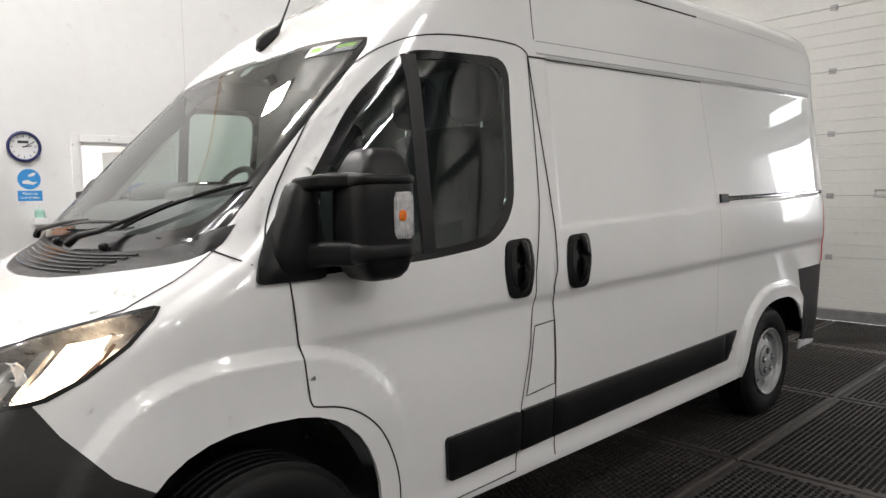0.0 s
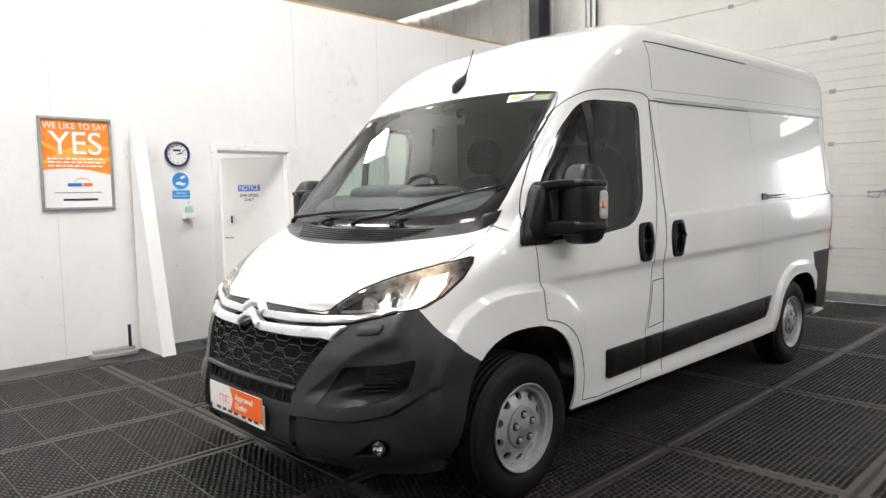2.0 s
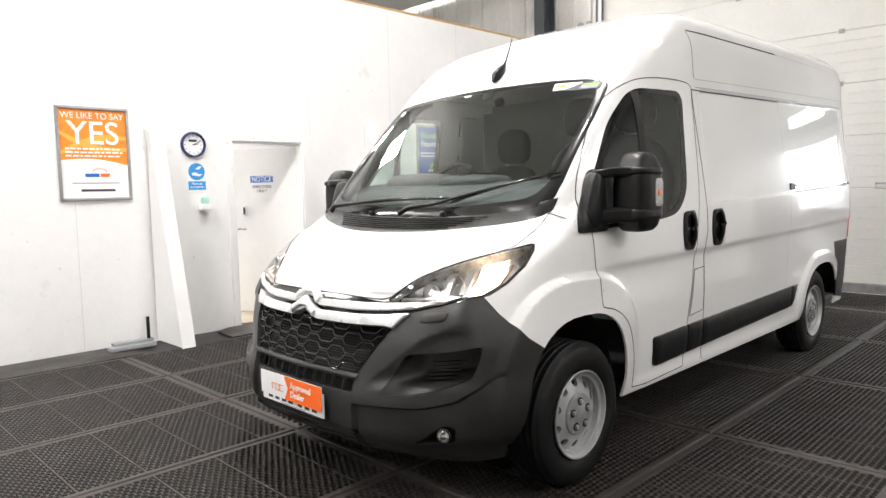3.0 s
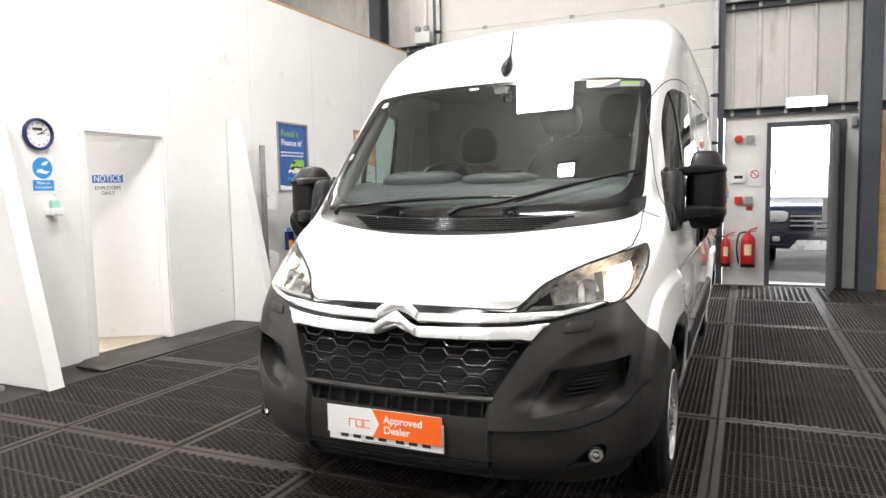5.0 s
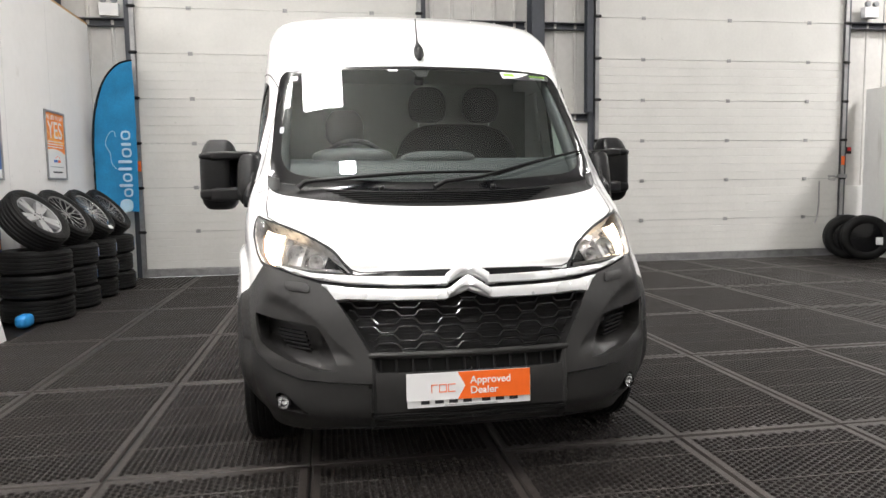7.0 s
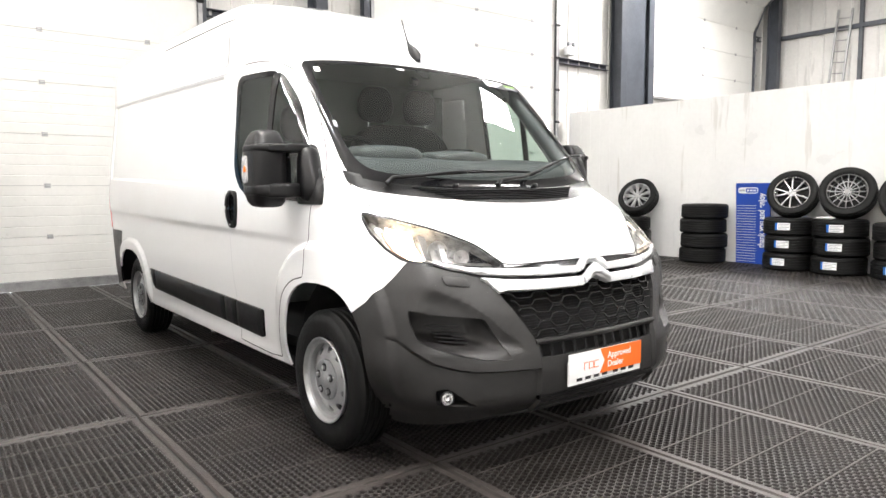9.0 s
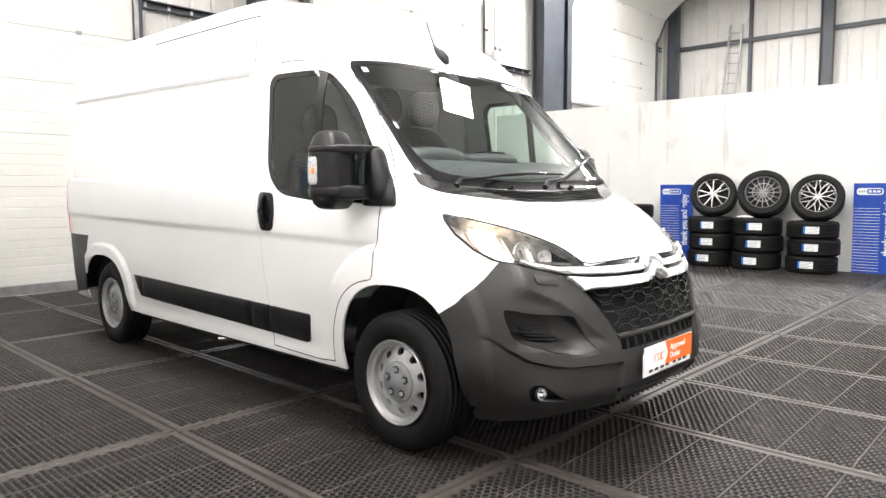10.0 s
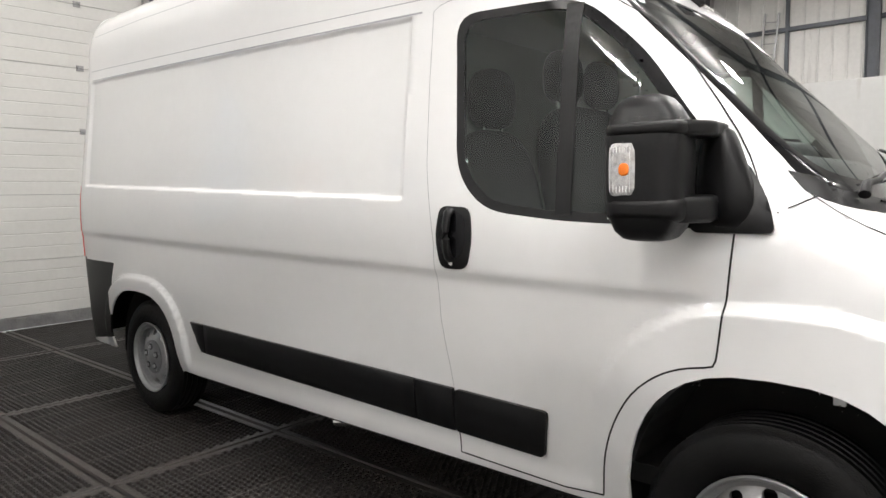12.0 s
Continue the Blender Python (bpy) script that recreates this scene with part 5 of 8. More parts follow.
def road_wheel(x, side, y):
    root = part("wheel", tyre_bm(0.338, 0.215, 0.203, 96), RUBBER, VAN, "black tyre on a silver painted steel wheel", smooth=35)
    root.matrix_basis = pose(x, side * (y - 0.105), 0.336, 0, 0, 0 if side > 0 else 180)
    steel_rim(root, 0.098)


for _s in (1, -1):
    road_wheel(0.0, _s, 0.985)
    road_wheel(3.45, _s, 0.955)

# Wheel housings and the dark underside.
for _xc, _rx, _rz, _y0 in ((-0.012, 0.43, 0.50, 0.60), (3.45, 0.45, 0.44, 0.62)):
    bm = bmesh.new()
    ring = []
    for k in range(25):
        a = math.pi * k / 24
        ring.append((_xc + _rx * math.cos(a), 0.34 + _rz * math.sin(a)))
    ring = [(_xc + _rx, 0.30)] + ring + [(_xc - _rx, 0.30)]
    outer = [bm.verts.new((x, 0.90, z)) for x, z in ring]
    inner = [bm.verts.new((x, _y0, z)) for x, z in ring]
    for k in range(len(ring) - 1):
        bm.faces.new((outer[k], outer[k + 1], inner[k + 1], inner[k]))
    bm.faces.new(inner)
    both("wheel_arch_liner", bm, SHADOW_GAP, "black wheel arch liner")
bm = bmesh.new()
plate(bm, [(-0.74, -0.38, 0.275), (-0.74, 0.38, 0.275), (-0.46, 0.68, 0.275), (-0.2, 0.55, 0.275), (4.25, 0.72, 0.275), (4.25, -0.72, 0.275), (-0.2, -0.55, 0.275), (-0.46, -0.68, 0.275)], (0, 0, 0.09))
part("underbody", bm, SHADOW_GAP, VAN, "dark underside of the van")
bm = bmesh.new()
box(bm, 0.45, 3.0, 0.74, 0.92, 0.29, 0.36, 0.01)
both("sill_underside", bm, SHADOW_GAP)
bm = bmesh.new()
tube(bm, [(1.2, 0.60, 0.31), (1.52, 0.68, 0.295), (1.72, 0.765, 0.272), (1.89, 0.85, 0.252)], 0.029, n=14)
part("exhaust_pipe", bm, CHROME, VAN, "bright steel exhaust tip", smooth=40)
for _s in (1, -1):
    part("sensor_bracket", boxed(-0.145, -0.115, _s * 0.80, _s * 0.815, 0.72, 0.80, 0.003), WHITE_INK, VAN, "small white label on the arch liner")

# ---- head lamps ----
for _s in (1, -1):
    lens = skin("headlight", "lamp", LENS_GLASS, _s, "clear headlight lens with a lit warm lamp behind", 0.0)
    lens.visible_shadow = False
    bm = patch(LAMP, DIAG, -0.075, -0.073, cell=0.04)
    part("lamp_bowl", bm if _s > 0 else mirrored(bm), LAMP_BOWL, lens, "silver grey inner lamp housing", smooth=60)
    bm = seam(LAMP, DIAG, 0.012, 0.001, 0.02, True)
    part("lamp_seal", bm if _s > 0 else mirrored(bm), BLACK_PLASTIC, lens)
    for h, v, r, mt, nm in ((-0.02, 0.966, 0.034, LAMP_SILVER, "reflector"), (0.085, 0.995, 0.046, LAMP_SILVER, "reflector")):
        p, n = on_body(h, v, DIAG, -0.02)
        bm = bmesh.new()
        lathe(bm, [(r, 0.0), (r * 0.93, -0.012), (r * 0.75, -0.03), (r * 0.45, -0.043), (0.0, -0.047)], 20, axis="X")
        q = Vector((-0.93, 0.30, 0.05)).normalized().to_track_quat("X", "Z")
        for vv in bm.verts:
            vv.co = q @ vv.co + p
        part(nm, bm if _s > 0 else mirrored(bm), mt, lens, smooth=50)
        bm = bmesh.new()
        lathe(bm, [(0.0, -0.046), (0.006, -0.03), (0.007, -0.015), (0.0, -0.008)], 10, axis="X")
        for vv in bm.verts:
            vv.co = q @ vv.co + p
        part("bulb", bm if _s > 0 else mirrored(bm), CHROME, lens, smooth=60)
    # lit chamber, dark inner end, chrome bars and amber outer edge
    for nm, poly, lift, deep, mt, lb in (
        ("lit_chamber", [(0.125, 0.953), (0.182, 1.02), (0.215, 1.080), (0.335, 1.100), (0.330, 1.045), (0.285, 0.992), (0.225, 0.960)], -0.028, 0.004, INDICATOR_LIT, "glowing warm white lamp chamber"),
        ("inner_mask", [(-0.17, 0.922), (-0.10, 0.965), (-0.05, 0.995), (-0.062, 0.94)], -0.030, 0.004, BLACK_GLOSS, "dark inner lamp mask"),
        ("amber_edge", [(0.352, 1.075), (0.360, 1.072), (0.345, 1.045), (0.295, 0.988), (0.24, 0.957), (0.20, 0.950), (0.205, 0.957), (0.28, 0.988), (0.335, 1.04)], -0.026, 0.004, AMBER_EDGE, "amber lamp edge"),
        ("light_strip", [(-0.15, 0.922), (0.0, 0.932), (0.14, 0.945), (0.14, 0.956), (0.0, 0.944), (-0.14, 0.932)], -0.014, 0.02, CHROME, ""),
        ("divider", [(0.098, 0.958), (0.128, 0.962), (0.185, 1.064), (0.150, 1.058)], -0.022, 0.012, CHROME, ""),
        ("divider", [(0.035, 0.95), (0.055, 0.953), (0.092, 1.035), (0.065, 1.03)], -0.022, 0.03, LAMP_SILVER, ""),
    ):
        bm = patch(poly, DIAG, lift, deep, cell=0.03)
        part(nm, bm if _s > 0 else mirrored(bm), mt, lens, lb, smooth=60)

# ---- grille, bars, badge, bumper openings ----
def whole(bm):
    """Both halves of a mirrored form in one mesh."""
    other = mirrored(bm)
    me = bpy.data.meshes.new("tmp")
    other.to_mesh(me)
    bm.from_mesh(me)
    other.free()
    bpy.data.meshes.remove(me)
    return bm


part("grille_backing", whole(patch(GRILLE, FRONT, -0.075, -0.073)), SHADOW_GAP, BUMPER)
bm = bmesh.new()
for k in range(17):
    z = 0.618 + 0.0125 * k
    ym = 0.40 + (z - 0.607) * 0.58
    tube(bm, [on_body(ym * t, z, FRONT, -0.052)[0] for t in (0, 0.25, 0.5, 0.75, 0.95)], 0.0018, n=5)
part("grille_slats", whole(bm), BLACK_PLASTIC, BUMPER, "thin black slats behind the honeycomb")
bm = bmesh.new()
for _row in range(4):
    _z = 0.615 + 0.065 * _row
    for _up in (1, -1):
        seg = []
        for k in range(58):
            y = 0.0095 * k
            u = abs((y - 0.0855 * (_row % 2) + 0.0855) % 0.171 - 0.0855)
            z = _z + _up * (0.005 + 0.023 * (1 - min(1.0, max(0.0, (u - 0.036) / 0.020))))
            if y < 0.40 + (z - 0.607) * 0.60 and 0.606 < z < 0.86:
                seg.append(on_body(y, z, FRONT, -0.012)[0])
            else:
                if len(seg) > 1:
                    tube(bm, seg, 0.0046, n=6)
                seg = []
        if len(seg) > 1:
            tube(bm, seg, 0.0046, n=6)
both("grille", bm, GRILLE_BLACK, "black honeycomb grille mesh", 60, {1: BUMPER, -1: BUMPER})

UPPER_BAR = [(0.0, 0.934), (0.03, 0.921), (0.09, 0.893), (0.3, 0.897), (0.5, 0.901), (0.64, 0.909), (0.76, 0.936), (0.79, 0.938), (0.72, 0.912), (0.60, 0.885), (0.5, 0.874), (0.3, 0.867), (0.09, 0.866), (0.035, 0.893), (0.0, 0.901)]
LOWER_BAR = [(0.0, 0.883), (0.03, 0.871), (0.09, 0.846), (0.3, 0.850), (0.5, 0.855), (0.585, 0.866), (0.60, 0.866), (0.575, 0.848), (0.54, 0.806), (0.5, 0.812), (0.3, 0.809), (0.10, 0.808), (0.05, 0.826), (0.0, 0.846)]
part("upper_bar", whole(patch(UPPER_BAR, FRONT, 0.021, 0.038, cell=0.02, rim=0.006)), BAR_SILVER, BUMPER, "silver painted upper grille bar", smooth=50)
part("lower_bar", whole(patch(LOWER_BAR, FRONT, 0.022, 0.04, cell=0.02, rim=0.006)), BAR_SILVER, BUMPER, "silver painted lower grille bar", smooth=50)
for _z in (0.0, -0.054):
    bm = patch([(0.0, 0.945 + _z), (0.03, 0.930 + _z), (0.092, 0.893 + _z), (0.084, 0.868 + _z), (0.035, 0.898 + _z), (0.0, 0.908 + _z)], FRONT, 0.04, 0.045, cell=0.012, rim=0.007)
    part("badge", whole(bm), BAR_SILVER, BUMPER, "plain chrome chevron shape", smooth=50)
part("bar_gap", whole(patch([(0.0, 0.905), (0.3, 0.872), (0.585, 0.87), (0.56, 0.85), (0.3, 0.846), (0.0, 0.88)], FRONT, 0.0, 0.01)), BLACK_GLOSS, BUMPER)


def recess(name, poly, deep, label):
    """A sunk opening on both sides of the nose."""
    other = patch(poly, FRONT, -deep, -deep, cell=0.02)
    return both(name, other, BLACK_PLASTIC, label, 30, {1: BUMPER, -1: BUMPER})


part("upper_intake", whole(patch(SLOT, FRONT, -0.05, -0.049)), SHADOW_GAP, BUMPER, "dark slotted air intake")
for y in (0.03, 0.10, 0.17, 0.24, 0.31, 0.375):
    bm = bmesh.new()
    tube(bm, [on_body(y, z, FRONT, -0.02)[0] for z in (0.524, 0.55, 0.577)], 0.007, n=6)
    both("intake_rib", bm, BLACK_PLASTIC, "", 60, {1: BUMPER, -1: BUMPER})
part("lower_intake", whole(patch(LOWER, FRONT, -0.05, -0.049)), SHADOW_GAP, BUMPER, "dark lower air intake")
for z in (0.327, 0.341, 0.355):
    bm = bmesh.new()
    tube(bm, [on_body(0.405 * t, z, FRONT, -0.008)[0] for t in (0, 0.25, 0.5, 0.75, 1)], 0.005, n=6)
    part("intake_bar", whole(bm), BLACK_PLASTIC, BUMPER, smooth=60)


def hollow(name, poly, fall, label):
    """A moulded hollow on both sides of the nose whose floor falls away as fall(h, v) says."""
    bm = patch(poly, FRONT, 0.0, 0.0, cell=0.012)
    for v in bm.verts:
        v.tag = any(len(e.link_faces) == 1 for e in v.link_edges)
    for v in bm.verts:
        d = fall(v.co.y, v.co.z)
        if not v.tag:
            v.co.x += d
            v.co.y -= 0.3 * d
    bmesh.ops.smooth_vert(bm, verts=[v for v in bm.verts if not v.tag], factor=0.5, use_axis_x=True, use_axis_y=False, use_axis_z=False)
    return both(name, bm, GREY_PLASTIC, label, 38, {1: BUMPER, -1: BUMPER})


hollow("side_pocket", POCKET, lambda h, v: 0.12 * sstep(h, 0.54, 0.66) * (0.35 + 0.65 * sstep(v - 0.16 * h, 0.44, 0.50)), "hollow moulded pocket in the bumper corner")
for k in range(5):
    z = 0.603 + 0.016 * k
    bm = patch([(0.685 + 0.006 * k, z), (0.79 + 0.012 * k, z + 0.004), (0.79 + 0.012 * k, z + 0.010), (0.685 + 0.006 * k, z + 0.006)], FRONT, -0.060, 0.014, cell=0.02)
    both("louvre", bm, BLACK_PLASTIC, "", 50, {1: BUMPER, -1: BUMPER})
recess("fog_recess", FOG, 0.03, "recess around the fog lamp")
for _s in (1, -1):
    bm = bmesh.new()
    lathe(bm, [(0.031, 0.0), (0.032, -0.008), (0.028, -0.012), (0.027, -0.004)], 24, axis="X")
    m4 = Matrix.Translation((-0.695, _s * 0.772, 0.373)) @ Vector((-0.9, _s * 0.35, 0.05)).normalized().to_track_quat("-X", "Z").to_matrix().to_4x4()
    bmesh.ops.transform(bm, matrix=m4, verts=bm.verts)
    fog = part("fog_lamp", bm, BLACK_PLASTIC, BUMPER, "round clear fog lamp in a black ring", smooth=50)
    bm = bmesh.new()
    lathe(bm, [(0.027, -0.004), (0.023, 0.008), (0.012, 0.018), (0.0, 0.02)], 20, axis="X")
    bmesh.ops.transform(bm, matrix=m4, verts=bm.verts)
    part("reflector", bm, CHROME, fog, smooth=50)
    bm = bmesh.new()
    lathe(bm, [(0.0275, -0.005), (0.02, -0.012), (0.0, -0.015)], 20, axis="X")
    bmesh.ops.transform(bm, matrix=m4, verts=bm.verts)
    part("lens", bm, LENS_GLASS, fog, smooth=50)
WASHER = rounded([(0.648, 0.836), (0.75, 0.846), (0.757, 0.884), (0.66, 0.876)], 0.014, 3)
bm = patch(WASHER, FRONT, 0.012, 0.016, cell=0.02, rim=0.005)
both("washer_cap", bm, GREY_PLASTIC, "headlight washer cap", 50, {1: BUMPER, -1: BUMPER})
both("cap_gap", seam(WASHER, FRONT, 0.007, 0.0015, 0.01, True), SHADOW_GAP, "", None, {1: BUMPER, -1: BUMPER})
bm = bmesh.new()
tube(bm, [on_body(y, 0.595, FRONT, -0.004)[0] for y in (0.0, 0.15, 0.3, 0.42)], 0.012, n=10)
part("grille_sill", whole(bm), GREY_PLASTIC, BUMPER, smooth=60)
bm = bmesh.new()
tube(bm, [on_body(y, z, FRONT, -0.004)[0] for y, z in ((0.0, 0.278), (0.2, 0.278), (0.4, 0.274), (0.55, 0.266), (0.66, 0.243))], 0.008, n=10)
part("chin_lip", whole(bm), BLACK_PLASTIC, BUMPER, smooth=60)
bm = seam([(0.402, 0.60), (0.402, 0.34)], FRONT, 0.004)
both("bumper_joint", bm, SHADOW_GAP, "", None, {1: BUMPER, -1: BUMPER})

# Number plate, half covered by a dealer card.
PLATE = part("number_plate", boxed(-0.922, -0.916, -0.24, 0.272, 0.383, 0.494, 0.001), WHITE_INK, BUMPER, "white number plate half hidden by a card")
for k in range(7):
    y = 0.20 - k * 0.058 - (0.02 if k > 3 else 0)
    part("character_bar", boxed(-0.9235, -0.922, y - 0.018, y + 0.018, 0.397, 0.42), DARK_INK, PLATE)
part("maker_line", boxed(-0.9235, -0.922, -0.10, 0.12, 0.387, 0.391), GREY_INK, PLATE)
CARD = part("dealer_card", boxed(-0.928, -0.924, -0.236, 0.276, 0.413, 0.526), WHITE_INK, BUMPER, "white and orange dealer card over the plate")
bm = bmesh.new()
plate(bm, [(-0.9285, 0.067, 0.526), (-0.9285, -0.236, 0.526), (-0.9285, -0.236, 0.413), (-0.9285, 0.067, 0.413), (-0.9285, 0.035, 0.468)], (-0.001, 0, 0))
part("orange_field", bm, ORANGE_INK, CARD)
text("lettering", "Approved\nDealer", 0.042, pose(-0.930, 0.015, 0.4675, 90, 0, -90), WHITE_INK, CARD, align="LEFT", bold=0.0006)
for y0, y1, z0, z1 in ((0.175, 0.172, 0.445, 0.478), (0.175, 0.148, 0.475, 0.478), (0.140, 0.112, 0.445, 0.448), (0.140, 0.112, 0.475, 0.478), (0.143, 0.140, 0.445, 0.478), (0.115, 0.112, 0.445, 0.478), (0.104, 0.076, 0.475, 0.478), (0.104, 0.076, 0.445, 0.448), (0.107, 0.104, 0.445, 0.478)):
    part("mark", boxed(-0.9295, -0.928, min(y0, y1), max(y0, y1), z0, z1), ORANGE_INK, CARD)

# ---- sides ----
STRIPS = ((0.655, 1.045), (1.052, 1.235), (1.242, 2.735), (2.741, 2.87))
for _a, _b in STRIPS:
    top = lambda x: 0.59 + 0.016 * (x - 0.65)  # noqa: E731
    bot = lambda x: 0.432 + 0.02 * (x - 0.65)  # noqa: E731
    poly = [(_a, top(_a)), (_b, top(_b)), (_b if _b < 2.8 else 2.78, bot(_b)), (_a if _a > 0.7 else 0.672, bot(_a))]
    if _a < 0.7:
        poly = rounded(poly, 0.02, 3)
    both("side_moulding", patch(poly, SIDE, 0.022, 0.03, cell=0.03, rim=0.008), BLACK_PLASTIC, "black plastic side moulding", 50)
HANDLE = rounded([(0.955, 1.245), (1.085, 1.25), (1.105, 1.14), (1.085, 1.03), (0.97, 1.03), (0.945, 1.14)], 0.035, 4)


def door_handle(parent, dx, s, lock):
    poly = [(x + dx, z) for x, z in HANDLE]
    bm = patch(poly, SIDE, 0.012, 0.016, cell=0.02, rim=0.005)
    h = part("door_handle", bm if s > 0 else mirrored(bm), BLACK_PLASTIC, parent, "black door handle in a moulded surround", smooth=45)
    bm = patch(rounded([(0.972 + dx, 1.225), (1.075 + dx, 1.225), (1.085 + dx, 1.14), (1.07 + dx, 1.07), (0.985 + dx, 1.07), (0.967 + dx, 1.14)], 0.03, 3), SIDE, 0.0135, 0.002, cell=0.02)
    part("recess", bm if s > 0 else mirrored(bm), BLACK_GLOSS, h, smooth=45)
    bm = bmesh.new()
    p0, p1 = on_body(1.035 + dx, 1.235, SIDE)[0], on_body(1.035 + dx, 1.06, SIDE)[0]
    tube(bm, smooth_line([p0 + (p1 - p0) * t + Vector((0.006 * math.sin(math.pi * t), q, 0)) for t, q in ((0, 0.008), (0.08, 0.021), (0.3, 0.028), (0.7, 0.027), (0.92, 0.019), (1, 0.006))], 3), 0.021, n=12, flat=0.55)
    part("grip", bm if s > 0 else mirrored(bm), BLACK_PLASTIC, h, smooth=60)
    if lock:
        p, n = on_body(1.03 + dx, 1.052, SIDE, 0.012)
        bm = bmesh.new()
        cyl(bm, p, p + n * 0.004, 0.009, n=14)
        part("lock", bm if s > 0 else mirrored(bm), CHROME, h)


door_handle(DOORS[1], 0.0, 1, True), door_handle(DOORS[-1], 0.0, -1, False)

# Grey lining of the windscreen pillars inside the cab.
bm = bmesh.new()
tube(bm, [on_body(0.835, z, FRONT, -0.062)[0] for z in (1.27, 1.36, 1.48, 1.6, 1.75, 1.86, 1.94)], 0.052, n=12)
both("pillar_lining", bm, DASH_PLASTIC, "dark grey pillar lining", 60)

# Shut lines.
part("door_gap", mirrored(seam(DOOR, SIDE, 0.0055, 0.0014, 0.02, True)), SHADOW_GAP, DOORS[-1])
_front = [p for p in DOOR if p[0] < 1.0 or p[1] < 0.5]
part("door_gap", seam(_front, SIDE, 0.0055, 0.0014), SHADOW_GAP, DOORS[1])
part("door_gap", seam([_front[-1]] + DOOR[DOOR.index(_front[-1]) + 1:] + DOOR[:DOOR.index(_front[0]) + 1], SIDE, 0.0022, 0.0014), GREY_PAINT, DOORS[1])
both("window_divider", patch([(0.592, 1.88), (0.642, 1.88), (0.626, 1.224), (0.572, 1.224)], SIDE, 0.005, 0.008), BLACK_PLASTIC, "black window divider bar", None, DOORS)
both("bonnet_gap", seam([p for p in HOOD if p[1] < 1.19 or p[0] > 0.8][-9:], FRONT, 0.006, 0.0015), SHADOW_GAP)
both("wing_gap", seam([(0.0, 1.235), (-0.06, 1.27), (-0.115, 1.305)], SIDE, 0.005, 0.0015), SHADOW_GAP)
both("wing_gap", seam([(0.86, 1.20), (0.855, 1.26), (0.86, 1.30)], FRONT, 0.004, 0.0015), SHADOW_GAP)
both("roof_gap", seam([(1.21, 2.0), (1.205, 2.12), (1.19, 2.265)], SIDE, 0.005), SHADOW_GAP)
both("roof_gap", seam([(1.19, 2.272), (1.9, 2.285), (2.56, 2.298)], SIDE, 0.010), SHADOW_GAP)
both("roof_gap", seam([(2.56, 2.298), (3.4, 2.305), (4.1, 2.30)], SIDE, 0.004), GREY_INK)
both("waist_line", seam([(1.22, 1.948), (2.6, 1.985), (4.1, 2.025)], SIDE, 0.007), GREY_INK)
both("waist_line", seam([(1.22, 1.995), (2.6, 2.038), (4.12, 2.085)], SIDE, 0.004), GREY_INK)
both("panel_joint", seam([(2.52, 1.97), (2.58, 1.6), (2.61, 1.32)], SIDE, 0.003), WHITE_PAINT)
both("tail_lamp", patch([(4.25, 0.90), (4.33, 0.90), (4.315, 1.36), (4.245, 1.36)], SIDE, 0.006, 0.01), RED_PAINT, "red tail lamp edge", 50)
# Left side only: sliding door, its rail and the filler flap.
SLIDER = [(1.168, 1.93), (1.235, 1.26), (1.245, 1.12), (1.225, 1.05), (1.252, 0.90), (1.262, 0.62), (1.27, 0.36)]
SLIDER_REAR = [(2.555, 1.965), (2.60, 1.5), (2.62, 1.37), (2.635, 1.0), (2.64, 0.60), (2.59, 0.38)]
SLIDE_DOOR = part("sliding_door", mirrored(seam(SLIDER, SIDE, 0.007, 0.0015)), SHADOW_GAP, VAN, "sliding side door closed in its gap")
part("door_gap", mirrored(seam(SLIDER_REAR, SIDE, 0.0028, 0.0015)), GREY_PAINT, SLIDE_DOOR)
part("door_gap", mirrored(seam([(1.168, 1.93), (2.555, 1.965)], SIDE, 0.007, 0.0016)), SHADOW_GAP, SLIDE_DOOR)
door_handle(SLIDE_DOOR, 0.355, -1, False)
SLIDE_RAIL = part("slide_rail", mirrored(patch([(2.65, 1.335), (4.2, 1.36), (4.2, 1.40), (2.65, 1.385)], SIDE, 0.002, 0.006)), WHITE_PAINT, VAN, "slide rail of the side door")
part("rail_channel", mirrored(patch([(2.655, 1.345), (4.19, 1.368), (4.19, 1.386), (2.655, 1.372)], SIDE, 0.003, 0.004)), SHADOW_GAP, SLIDE_RAIL)
part("rail_track", mirrored(patch([(2.72, 1.352), (4.18, 1.374), (4.18, 1.381), (2.72, 1.362)], SIDE, 0.008, 0.006)), CHROME, SLIDE_RAIL, "bright steel track")
part("carriage", mirrored(patch([(2.652, 1.338), (2.74, 1.338), (2.74, 1.384), (2.652, 1.384)], SIDE, 0.012, 0.014)), BLACK_PLASTIC, SLIDE_RAIL)
FLAP = [(1.128, 0.908), (1.244, 0.915), (1.25, 0.66), (1.08, 0.645)]
FLAP_OB = part("fuel_flap", mirrored(patch(FLAP, SIDE, 0.003, 0.004)), WHITE_PAINT, VAN, "white filler flap", smooth=40)
part("flap_gap", mirrored(seam(FLAP, SIDE, 0.005, 0.0035, 0.02, True)), SHADOW_GAP, FLAP_OB)


# ---- mirrors ----
def superbox(c, size, p=4.0, n=18, taper=None):
    """A soft-cornered box."""
    bm = bmesh.new()
    bmesh.ops.create_uvsphere(bm, u_segments=n * 2, v_segments=n, radius=1.0)
    for v in bm.verts:
        d = v.co.normalized()
        k = (abs(d.x) ** p + abs(d.y) ** p + abs(d.z) ** p) ** (-1 / p)
        q = d * k
        if taper:
            q = taper(q)
        v.co = Vector((c[0] + q.x * size[0] / 2, c[1] + q.y * size[1] / 2, c[2] + q.z * size[2] / 2))
    return bm


